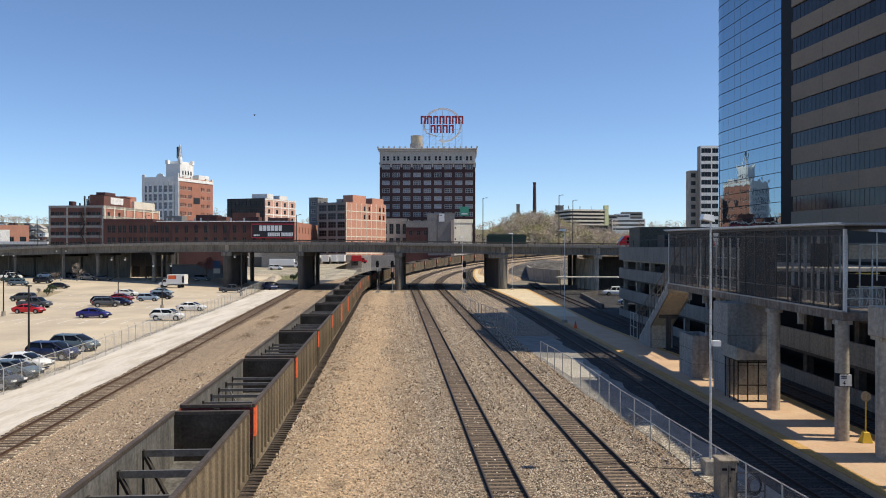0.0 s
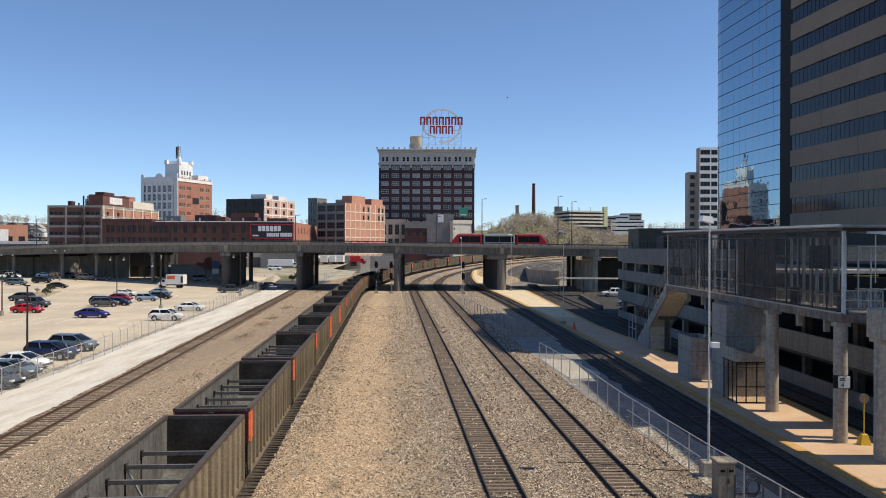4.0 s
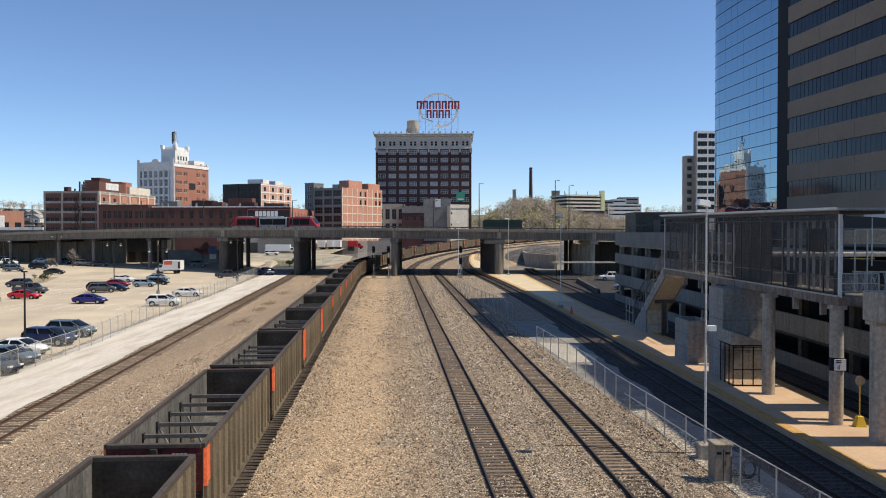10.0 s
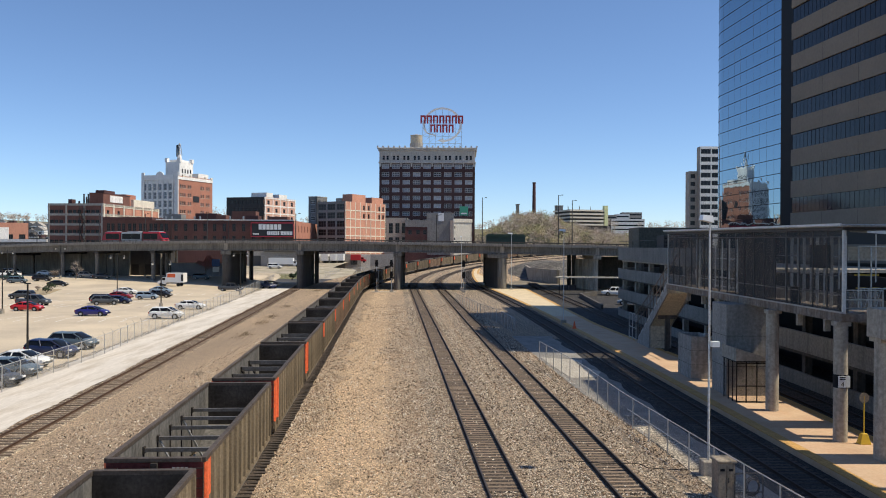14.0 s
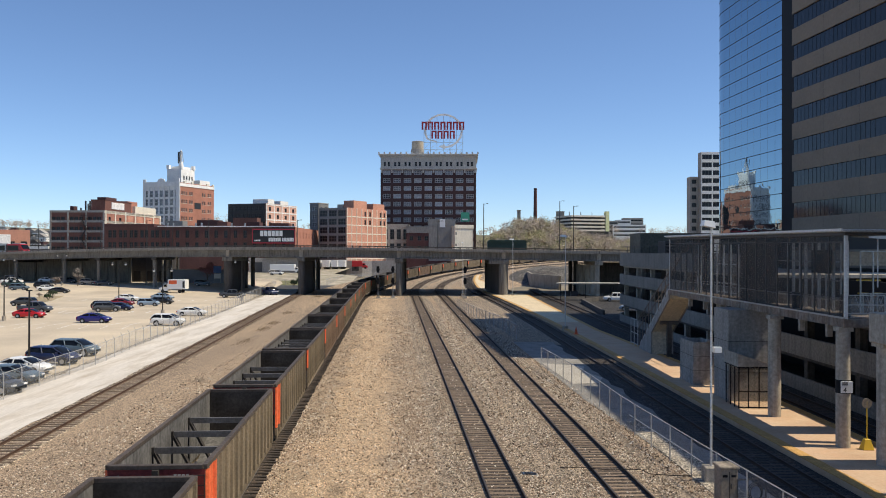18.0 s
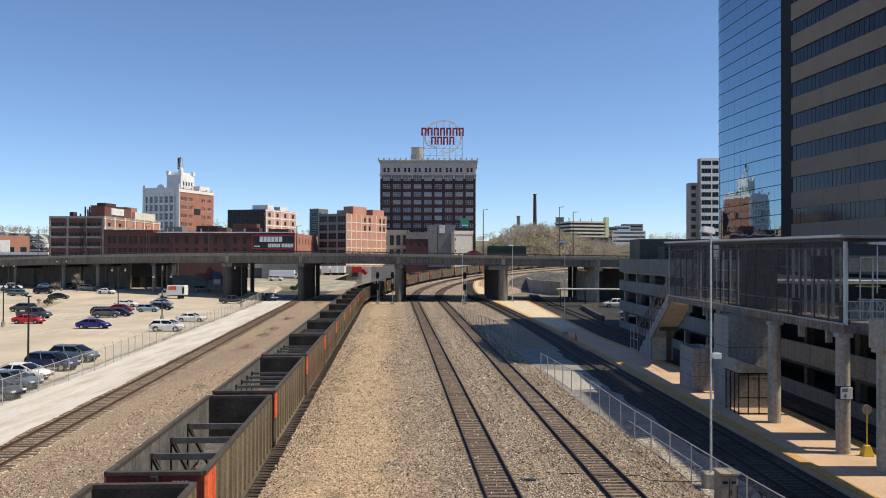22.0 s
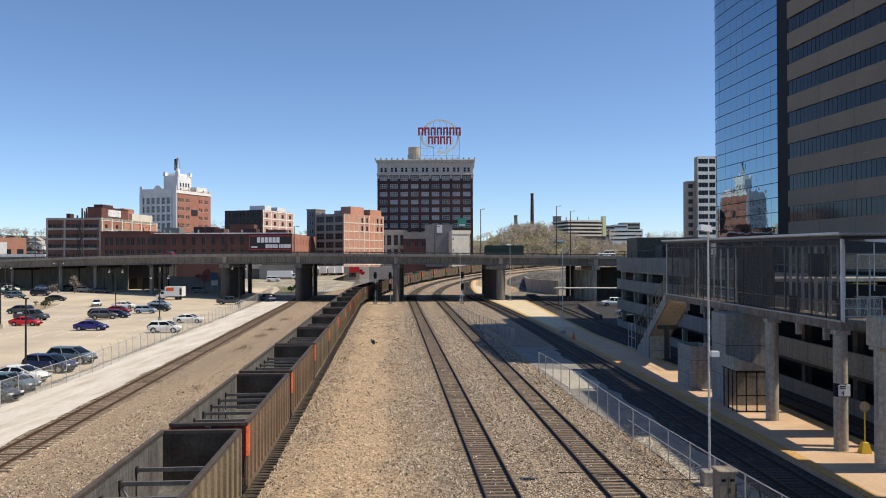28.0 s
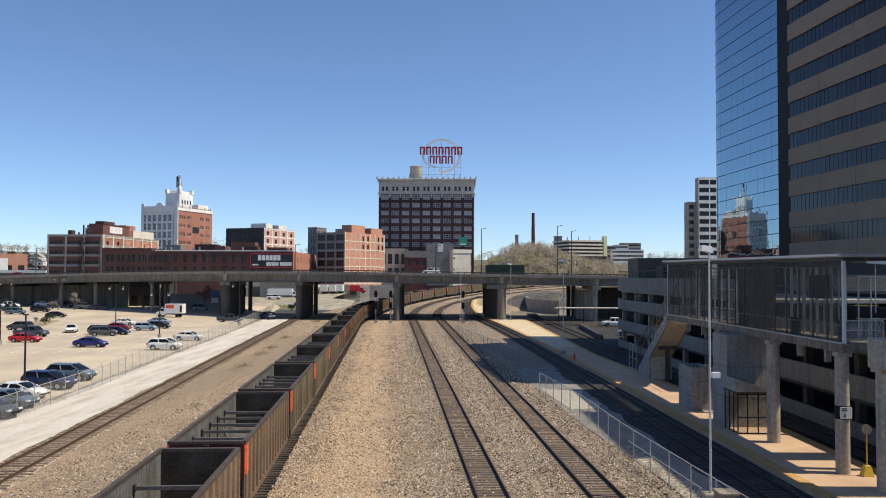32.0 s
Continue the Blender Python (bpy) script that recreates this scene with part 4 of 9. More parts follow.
# warehouse with pale bands
F, G2 = M_FRAME_DK, M_GREY_BAND
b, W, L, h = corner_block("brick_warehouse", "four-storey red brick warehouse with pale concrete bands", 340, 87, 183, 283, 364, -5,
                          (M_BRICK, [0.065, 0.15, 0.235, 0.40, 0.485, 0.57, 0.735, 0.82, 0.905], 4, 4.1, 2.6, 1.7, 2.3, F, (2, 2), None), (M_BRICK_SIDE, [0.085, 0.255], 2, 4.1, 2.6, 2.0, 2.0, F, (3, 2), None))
for q in (0.425, 0.595, 0.765, 0.915):
    part("brick_infill", Geo().box(-0.02, 0.05, L * q - 2.6, L * q + 2.6, h - 4.6, h - 1.5), M_BRICK_ORANGE, b, "orange brick infill panel")
bands(b, W, L, h, [h - 0.9 - 4.1 * i for i in range(6)], 0.9, G2, posts=[(-W * q - 0.35, -W * q + 0.35, -0.2, 0.02, 0, h) for q in (0.01, 0.333, 0.666, 0.99)])
bands(b, W, L, h, [h - 5.2, h - 1.2], 1.0, M_CREAM, front=False, posts=[(-0.02, 0.2, L * q - 0.5, L * q + 0.5, 0, h) for q in (0.02, 0.17, 0.34, 0.51, 0.68, 0.85, 0.98)])
part("roof_house", Geo().box(-6.0, 0.0, 0.6, 24, h - 0.4, h + 4.2), M_BRICK, b, "brick roof house")
part("roof_cap", Geo().box(-4.6, -0.8, 3, 12, h + 4.2, h + 5.6).box(-6.15, 0.15, 0.45, 24.15, h + 4.2, h + 4.45), M_BRICK_DARK, b, "dark capping block")
part("roof_house", Geo().box(-7.4, -2.0, 24.5, 34, h - 0.4, h + 5.2), M_BRICK_SIDE, b)
for x, y in ((-9.6, 5), (-8.4, 6), (-7.2, 7)):
    part("vent_pipe", Geo().tube((x, y, h - 0.4), (x, y, h + 3.0), 0.3, n=8), M_STEEL_DK, b)
part("white_panel", Geo().box(0.01, 0.2, 6.0, 17, h + 0.8, h + 3.6), M_WHITE, b, "white painted wall panel")
part("roof_shed", Geo().box(-9.0, -0.6, 29, 50, h - 0.4, h + 3.2), M_CREAM, b)
part("roof_shed", Geo().box(-12.0, -7.2, 10, 22, h - 0.4, h + 2.4), M_WHITE, b)
for x, hh in ((-12.4, 4.4), (-10.5, 4.4), (-8.0, 4.0), (-14.5, 1.4)):
    part("chimney_stub", Geo().box(x - 0.25, x + 0.25, 8, 8.5, h - 0.4, h + hh), M_STEEL_DK, b)
part("roof_house", Geo().box(-16.4, -14.8, 3, 6, h - 0.4, h + 1.9), M_BRICK_DARK, b)
fs = part("fire_stair", Geo().beam((-W * 0.40, -1.1, 2), (-W * 0.40, -1.1, h - 1), 0.14, 0.14), M_STEEL_DK, b, "dark iron fire stair")
part("stair_upright", Geo().beam((-W * 0.31, -1.1, 2), (-W * 0.31, -1.1, h - 1), 0.14, 0.14), M_STEEL_DK, fs)
for i in range(5):
    z = h - 3.2 - 4.1 * i
    if z > 2:
        part("landing", Geo().box(-W * 0.42, -W * 0.29, -1.3, -0.05, z - 0.12, z), M_STEEL_DK, fs)
        part("landing_rail", Geo().beam((-W * 0.42, -1.3, z + 1.0), (-W * 0.29, -1.3, z + 1.0), 0.09, 0.09).beam((-W * 0.42, -1.3, z + 0.5), (-W * 0.29, -1.3, z + 0.5), 0.06, 0.06), M_STEEL_DK, fs)
        part("stair_flight", Geo().beam((-W * (0.40 if i % 2 else 0.31), -1.0, z - 4.0), (-W * (0.31 if i % 2 else 0.40), -1.0, z), 0.55, 0.16), M_STEEL_DK, fs)

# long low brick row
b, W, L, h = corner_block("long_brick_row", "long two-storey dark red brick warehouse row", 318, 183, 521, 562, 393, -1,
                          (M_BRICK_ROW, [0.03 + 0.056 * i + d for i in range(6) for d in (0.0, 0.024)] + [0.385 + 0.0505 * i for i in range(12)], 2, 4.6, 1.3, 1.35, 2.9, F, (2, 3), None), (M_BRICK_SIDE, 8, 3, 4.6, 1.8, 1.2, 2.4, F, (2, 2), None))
part("coping", Geo().box(-W * 0.72, 0.1, -0.2, 0.4, h, h + 0.35), M_WHITE, b, "pale coping")
for i in range(12):
    x = -W * (1 - 0.385 - 0.0505 * i)
    part("window_arch", Geo().prism([(x - 1.05, h - 1.32), (x - 0.7, h - 0.95), (x, h - 0.8), (x + 0.7, h - 0.95), (x + 1.05, h - 1.32)], -0.08, 0.02, "y"), M_BRICK_DARK, b, "dark brick window arch")
for q in (0.36, 0.66):
    part("downpipe", Geo().box(-W * (1 - q) - 0.09, -W * (1 - q) + 0.09, -0.2, -0.02, 0, h), M_STEEL_DK, b)
part("raised_end", Geo().box(-W, -W * 0.74, 0.02, 40, h - 0.3, h + 1.1), M_BRICK_DARK, b)
for x, y, w2, hh, mm in ((-W * 0.72, 8, 7, 2.6, M_GREY_WALL), (-W * 0.6, 20, 9, 3.4, M_BRICK_DARK), (-W * 0.47, 16, 4, 2.6, M_BRICK), (-W * 0.42, 26, 10, 4.6, M_BRICK), (-W * 0.3, 14, 5, 2.4, M_BRICK_DARK), (-W * 0.22, 28, 8, 2.5, M_BRICK)):
    part("roof_house", Geo().box(x, x + w2, y, y + 6, h - 0.4, h + hh), mm, b)
for x in (-W * 0.69, -W * 0.66, -W * 0.54, -W * 0.51, -W * 0.35, -W * 0.28):
    part("roof_vent", Geo().tube((x, 5, h - 0.4), (x, 5, h + 1.7), 0.35, n=8), M_STEEL, b)

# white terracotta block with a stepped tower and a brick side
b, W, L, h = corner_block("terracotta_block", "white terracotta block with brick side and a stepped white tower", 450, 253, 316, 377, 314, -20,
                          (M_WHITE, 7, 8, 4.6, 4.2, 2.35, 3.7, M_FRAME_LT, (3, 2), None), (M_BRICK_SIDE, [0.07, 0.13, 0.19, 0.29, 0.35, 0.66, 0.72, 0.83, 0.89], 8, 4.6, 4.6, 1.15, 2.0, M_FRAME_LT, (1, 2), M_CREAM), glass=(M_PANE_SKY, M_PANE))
for i in range(8):
    part("pilaster", Geo().box(-W + i * W / 7 - 0.45, -W + i * W / 7 + 0.45, -0.3, -0.02, 0, h - 2.2), M_WHITE, b, "white terracotta pilaster")
part("gable_arch", Geo().prism([(-W * 0.5 - 2.6, h + 0.5), (-W * 0.5 + 2.6, h + 0.5), (-W * 0.5 + 1.9, h + 1.8), (-W * 0.5, h + 2.5), (-W * 0.5 - 1.9, h + 1.8)], -0.4, 0.0, "y"), M_WHITE, b, "arched white crest")
for y in (L * 0.15, L * 0.36, L * 0.58, L * 0.8, L * 0.97):
    part("parapet_block", Geo().box(-0.5, 0.25, y - 0.7, y + 0.7, h - 0.3, h + 0.9), M_CREAM, b)
part("cap_band", Geo().box(-W - 0.3, 0.3, -0.4, 0.0, h - 2.2, h + 0.5).box(0.0, 0.3, 0.0, L, h - 2.0, h - 0.4), M_WHITE, b, "white capping band")
part("corner_pier", Geo().box(-2.0, 0.25, -0.5, -0.02, 0, h + 2.2).box(-W - 0.2, -W + 1.6, -0.5, -0.02, 0, h + 2.0), M_WHITE, b)
part("billboard_patch", Geo().box(0.02, 0.15, L * 0.42, L * 0.60, h - 13.8, h - 10.4), M_BOARD, b, "dark painted wall sign")
k = 465 / 1470
part("tower", Geo().box(-14.5, -5.2, 8, 20, h - 0.5, h + 8.4), M_WHITE, b, "white stepped tower")
for x, y in ((-14.9, 7.8), (-6.5, 7.8), (-6.5, 18.5)):
    part("tower_turret", Geo().box(x, x + 1.7, y, y + 1.7, h + 8.38, h + 10.6), M_WHITE, b)
part("tower_crown", Geo().box(-12.9, -6.8, 9.6, 18.4, h + 8.4, h + 9.8), M_WHITE, b)
part("spire", Geo().tube((-9.8, 14, h + 9.8), (-9.8, 14, h + 13.0), 1.5, 0.9, n=8).tube((-9.8, 14, h + 13.0), (-9.8, 14, h + 19.5), 0.55, 0.3, n=8), M_WHITE, b, "slim white spire")
for a in range(4):
    part("spire_strut", Geo().beam((-9.8 + 1.3 * math.cos(a * 1.571 + 0.785), 14 + 1.3 * math.sin(a * 1.571 + 0.785), h + 12.6), (-9.8 + 0.5 * math.cos(a * 1.571 + 0.785), 14 + 0.5 * math.sin(a * 1.571 + 0.785), h + 18.8), 0.25, 0.25), M_STEEL, b)
part("spire_sign", Geo().box(-11.6, -10.6, 13.4, 14.6, h + 12, h + 18.4), M_BOARD, b)
part("roof_house", Geo().box(-8, -1, L * 0.62, L * 0.92, h - 0.4, h + 2.6), M_WHITE, b)
for q in range(4):
    part("tower_window", Geo().box(-5.22, -5.12, 10 + q * 2.4, 11 + q * 2.4, h + 2.4, h + 4.6), M_PANE, b)

# black-fronted block with pale side
b, W, L, h = corner_block("black_front_block", "three-storey block with black glazed front and pale pink side", 420, 402, 469, 524, 351, -20,
                          (M_BOARD, 10, 3, 3.9, 1.3, 1.6, 2.2, F, (2, 2), None), (M_PINK, 4, 4, 3.9, 1.6, 2.2, 2.1, F, (2, 2), None))
bands(b, W, L, h, [h - 4.6 - 3.9 * i for i in range(5)] + [h - 0.8], 0.55, M_WHITE, front=False, posts=[(-0.02, 0.15, L * q - 0.3, L * q + 0.3, 0, h) for q in (0.02, 0.26, 0.5, 0.74, 0.98)])
part("roof_house", Geo().box(-9, 0.0, 2, 8, h - 0.4, h + 2.3).box(-4, 0, 14, 22, h - 0.4, h + 2.0), M_WHITE, b)

# grey-fronted block with orange side
b, W, L, h = corner_block("orange_brick_block", "five-storey block with grey concrete front and orange brick side", 350, 563, 612, 683, 358, -30,
                          (M_GREY_WALL, 3, 6, 3.6, 1.0, 4.6, 2.6, F, (3, 2), None), (M_BRICK_ORANGE, [0.45, 0.57, 0.84, 0.94], 2, 3.6, 1.3, 1.3, 2.0, F, (1, 2), None))
bands(b, W, L, h, [h - 3.9 - 3.6 * i for i in range(6)], 0.4, M_CREAM, front=False, posts=[(-0.02, 0.12, L * q - 0.18, L * q + 0.18, 0, h) for q in (0.01, 0.12, 0.24, 0.36, 0.5, 0.62, 0.74, 0.87, 0.99)])
part("roof_house", Geo().box(-5.5, -0.3, L * 0.18, L * 0.5, h - 0.4, h + 3.3), M_BRICK_ORANGE, b, "orange brick roof house")
part("roof_house", Geo().box(-4.5, -0.3, L * 0.66, L * 0.95, h - 0.4, h + 2.6), M_BRICK_ORANGE, b)
part("roof_shed", Geo().box(-9.5, -6.4, L * 0.2, L * 0.5, h - 0.4, h + 1.8), M_GREY_BAND, b)
b, W, L, h = corner_block("dark_annex", "narrow dark grey annex with pale bands", 372, 547, 562, 580, 351, -30,
                          (M_GREY_WALL, 1, 6, 3.6, 1.3, 2.6, 2.0, M_FRAME_LT, (2, 2), None), (M_GREY_WALL, 2, 6, 3.6, 1.3, 1.6, 2.0, M_FRAME_LT, (2, 2), None), coping=M_GREY_BAND)

# low grey and brick blocks before the tall one
b, W, L, h = corner_block("grey_annex", "low grey block with tall windows and pale stone piers", 376, 640, 722, 760, 387, 0,
                          (M_GREY_BAND, 7, 2, 6.4, 2.4, 1.9, 4.6, F, (2, 3), None), (M_GREY_WALL, 1, 2, 6.4, 2.0, 1.6, 3.4, F, (2, 2), None), deep=12)
b, W, L, h = corner_block("low_brick_shop", "low brick and grey stucco commercial block", 372, 718, 806, 815, 391, 0,
                          (M_BRICK_DARK, [0.1, 0.26, 0.4], 2, 4.4, 4.4, 1.6, 2.0, F, (2, 2), None), (M_GREY_WALL, 1, 1, 4.4, 3.0, 1.6, 2.0, F, (2, 2), None), deep=14)
part("grey_face", Geo().box(-W * 0.55, 0, -0.15, 0.0, h * 0.3, h).box(-W, -W * 0.55, -0.15, 0.0, h - 3.0, h), M_GREY_WALL, b, "grey stucco upper wall")
part("upper_block", Geo().box(-W * 0.57, -0.3, 0.6, 13, h - 0.4, h + 3.4), M_GREY_WALL, b)
part("wall_sign", Geo().box(-W * 0.33, -W * 0.22, -0.3, -0.16, h - 0.4, h + 3.2), M_SIGN_WHITE, b, "blank white sign")
b, W, L, h = corner_block("cream_wall_house", "tall narrow cream stucco building end", 370, 804, 836, 838, 390, 18,
                          (M_CREAM, [0.06], 2, 5, 3, 0.6, 1.0, F, (1, 1), None), (M_CREAM, 1, 1, 4, 2, 1.0, 1.5, F, (1, 1), None), deep=12)
part("parapet", Geo().box(-W - 0.2, 0.2, -0.25, 0.3, h - 1.2, h + 0.4), M_CREAM, b)
gs = thing("rooftop_sign", (xat(822, 371), 372, zat(390, 370) - 0.3), label="small green rooftop sign on short posts", category="sign")
part("sign_board", Geo().box(-1.9, 1.9, -0.15, 0.15, 2.3, 6.4), M_GREEN_SIGN, gs)
part("sign_bar", Geo().box(-1.3, 1.3, -0.2, -0.16, 2.9, 3.5), M_SIGN_WHITE, gs)
for x in (-1.6, 1.6):
    part("sign_leg", Geo().box(x - 0.1, x + 0.1, -0.1, 0.1, -0.5, 2.3), M_STEEL_DK, gs)

# billboard on the row's front
bd = thing("billboard", (xat(483, 314), 314, 0), label="black billboard with red frame and white bars", category="billboard")
k = 314 / 1470
zb = lambda v: zat(v, 314)
part("board", Geo().box(-38 * k, 38 * k, 0, 0.3, zb(421), zb(397)), M_BOARD, bd)
for x0, x1, v0, v1 in ((-38, 38, 398, 396.2), (-38, 38, 422, 420.4), (-38, -36.8, 422, 396.2), (36.8, 38, 422, 396.2)):
    part("frame_strip", Geo().box(x0 * k, x1 * k, -0.12, 0.02, zb(v0), zb(v1)), M_RED_TRIM, bd)
for u0, u1, v0, v1, n in ((459, 500, 409, 399.5, 6), (474, 496, 418.5, 412, 7), (498, 519, 418.5, 412, 8), (449, 460, 418, 415.5, 4)):
    for i in range(n):
        w = (u1 - u0) / n
        part("white_bar", Geo().box((u0 + i * w - 483) * k, (u0 + (i + 0.82) * w - 483) * k, -0.08, -0.01, zb(v0), zb(v1)), M_SIGN_WHITE, bd)
for x in (-6, 0, 6):
    part("board_leg", Geo().box(x - 0.2, x + 0.2, 0.4, 0.8, 0, zb(421)), M_STEEL_DK, bd)


# far side, right of the tall block
M_BANK = mat("grey_street_ground", (0.17, 0.155, 0.13), 0.95, var=0.3, scale=0.08, fine=1.0, bump=0.1, second=(0.13, 0.125, 0.07), mix=(0.42, 0.6))


M_LIME = mat("pale_lime_paint", (0.62, 0.64, 0.36), 0.8, var=0.1, scale=0.3, fine=3, bump=0.03)


def far_things():
    d = 640
    c = thing("brick_chimney", (xat(946, d), d, 20), label="tall slim dark red brick chimney", category="chimney")
    part("shaft", Geo().tube((0, 0, 0), (0, 0, zat(325, d) - 20), 1.7, 1.15, n=16), M_BRICK_DARK, c, smooth=40)
    part("cap", Geo().tube((0, 0, zat(325, d) - 20), (0, 0, zat(323, d) - 20), 1.3, n=16), M_BRICK_DARK, c, smooth=40)
    d = 600
    g = thing("hill_garage", (xat(1066, d), d, 26), 16, label="five-level pale parking garage on the hill", category="parking garage")
    for i in range(5):
        z = i * 2.55
        part("deck_band", Geo().box(-25, 0, 0, 30, z, z + 1.15), M_CREAM, g)
        part("end_band", Geo().box(0.02, 6.2, 3, 30, z, z + 1.4), M_CREAM, g)
    # Solid dark block between the bands stands for the shaded decks.
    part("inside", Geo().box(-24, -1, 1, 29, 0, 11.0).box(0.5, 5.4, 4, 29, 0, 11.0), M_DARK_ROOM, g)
    part("podium", Geo().box(-25, 6, 3.2, 30, -18, -0.01), M_CONC_DARK, g, "dark base storey")
    part("stair_tower", Geo().box(3.6, 6.3, 2.6, 6, 0, 14.6), M_LIME, g, "pale green-yellow stair tower")
    for i in range(9):
        part("roof_lamp", Geo().box(-24 + i * 3.0, -23.85 + i * 3.0, 6 + i % 3 * 6, 6.15 + i % 3 * 6, 11.3, 14.2), M_STEEL_DK, g)
    t = thing("slab_tower", (xat(1240, 420), 420, 0), label="tall white gridded office slab with dark windows", category="office building")
    hh = zat(258, 420)
    facade(t, (0, 0, 0), (1, 0), 22, hh, spans(4, 22, 5.0), [(hh - 3.7 - 4.0 * i, hh - 1.3 - 4.0 * i) for i in range(11)][::-1], M_WHITE, F, M_PANE, (3, 1))
    core(t, 0, 22, 0, 6, 0, hh)
    part("wall", Geo().box(0, 0.4, 0.5, 6, 0, hh), M_GREY_BAND, t)
    s = thing("grey_slab", (xat(1220, 425), 425, 0), label="lower plain grey office slab", category="office building")
    hh = zat(302, 425)
    facade(s, (0, 0, 0), (1, 0), 8, hh, spans(2, 8, 2.4), [(hh - 3.6 - 4.0 * i, hh - 1.4 - 4.0 * i) for i in range(8)][::-1], M_GREY_BAND, F, M_PANE, (1, 1))
    core(s, 0, 8, 0, 6, 0, hh)
    part("wall", Geo().box(0, 0.4, 0.5, 6, 0, hh), M_GREY_BAND, s)
    d = 900
    for u0, u1, v, mm in ((1082, 1105, 378, M_GREY_BAND), (1103, 1130, 376, M_WHITE), (1118, 1156, 372, M_GREY_BAND), (1090, 1150, 386, M_WHITE)):
        hb = thing("distant_block", (xat(u0, d), d + (396 - v) * 2, 20), label="pale distant hospital-like block with window strips", category="building", group="distant blocks")
        w, h = (u1 - u0) / 1470 * d, zat(v, d) - 20
        facade(hb, (0, 0, 0), (1, 0), w, h, [(1, w - 1)], [(h - 3.5 - 4.5 * i, h - 1.8 - 4.5 * i) for i in range(3)][::-1], mm, F, M_PANE, (6, 1))
        core(hb, 0, w, 0, 12, 0, h)
        part("base_storey", Geo().box(0.2, w - 0.2, 0.2, 11.8, -14, -0.01), M_GREY_WALL, hb)
    # small towers by the chimney
    for u0, u1, v in ((916, 921, 362), (986, 999, 364)):
        o = thing("hill_house", (xat(u0, 640), 645, 15), label="small brick house block on the hill", category="building", group="hill houses")
        part("wall", Geo().box(0, (u1 - u0) / 1470 * 640, 0, 6, 0, zat(v, 640) - 15), M_CONC, o)
        part("roof", Geo().box(-0.3, (u1 - u0) / 1470 * 640 + 0.3, -0.3, 6.3, zat(v, 640) - 15, zat(v, 640) - 14.6), M_ROOF, o)
    lg = thing("green_depot", (xat(862, 470), 470, 9), label="long low dark green building behind the viaduct", category="building")
    part("wall", Geo().box(0, 22, 0, 8, 0, zat(419, 470) - 9), M_DARK_GREEN, lg)
    part("roof", Geo().prism([(-0.5, zat(419, 470) - 9), (22.5, zat(419, 470) - 9), (21.2, zat(415, 470) - 9), (0.8, zat(415, 470) - 9)], -0.5, 8.5, "y"), M_DARK_GREEN, lg)
    # low orange block and clutter at the viaduct's far end
    ob = thing("low_orange_block", (xat(-60, 420), 420, 0), 28, label="low orange brick block with a flat roof", category="building")
    h = zat(398, 420)
    facade(ob, (0, 0, 0), (1, 0), 100 / 1470 * 420, h, spans(5, 100 / 1470 * 420, 3.0), [(h - 9, h - 6)], M_BRICK_ORANGE, F, M_PANE, (3, 1))
    core(ob, 0, 100 / 1470 * 420, 0, 20, 0, h)
    ww = thing("white_wall_house", (xat(-20, 380), 380, 0), 25, label="plain white low building", category="building")
    part("wall", Geo().box(0, 32 / 1470 * 380, 0, 6, 0, zat(407, 380)), M_WHITE, ww)
    rl = thing("white_roof_shed", (xat(-12, 372), 372, 0), label="long white flat roof shed", category="building")
    part("wall", Geo().box(0, 96 / 1470 * 372, 0, 8, 0, zat(433, 372)), M_GREY_WALL, rl)
    part("roof", Geo().box(-0.5, 97 / 1470 * 372, -0.5, 8.5, zat(433, 372), zat(428, 372)), M_WHITE, rl)
    # stepped bank of streets with small houses, sheds, vans and poles
    bank = Geo()
    for i in range(13):
        x = -420 + i * 20
        bank.v += [(x, 440, 0.5), (x, 470, 8.0), (x, 520, 10.5), (x, 600, 19.0), (x, 700, 27.0), (x, 760, 30.0)]
    bank.f += [(6 * i + k, 6 * i + 6 + k, 6 * i + 7 + k, 6 * i + 1 + k) for i in range(12) for k in range(5)]
    solid("street_bank", bank, M_BANK, "grey bank of streets rising beyond the viaduct", "ground", kind="structure")

    def bank_z(y):
        for (y0, z0), (y1, z1) in zip(((440, 0.5), (470, 8.0), (520, 10.5), (600, 19.0), (700, 27.0)), ((470, 8.0), (520, 10.5), (600, 19.0), (700, 27.0), (760, 30.0))):
            if y <= y1:
                return z0 + (z1 - z0) * (y - y0) / (y1 - y0)
        return 30.0
    rnd = random.Random(44)
    for i in range(44):
        y = rnd.choice((476, 492, 515, 545, 580, 620, 660, 700))
        x = xat(rnd.uniform(-10, 96), y)
        w, hh, dp = rnd.uniform(3, 10), rnd.uniform(2.2, 4.6), rnd.uniform(4, 8)
        mm = rnd.choice((M_WHITE, M_GREY_BAND, M_BRICK, M_CREAM, M_GREY_WALL, M_BRICK_DARK, M_CONC_DARK, M_WHITE, M_GREY_BAND))
        z = bank_z(y) - 0.4
        o = thing("far_house", (x, y, z), rnd.uniform(-8, 8), label="small far building on the street bank", category="building", group="far houses")
        part("wall", Geo().box(0, w, 0, dp, -0.6, hh), mm, o)
        if rnd.random() < 0.2:
            part("roof", Geo().prism([(-0.3, hh), (w + 0.3, hh), (w / 2, hh + w * 0.32)], -0.3, dp + 0.3, "y"), rnd.choice((M_ROOF, M_CONC_DARK, M_GREY_BAND)), o)
        else:
            part("roof", Geo().box(-0.2, w + 0.2, -0.2, dp + 0.2, hh, hh + 0.35), M_ROOF, o)
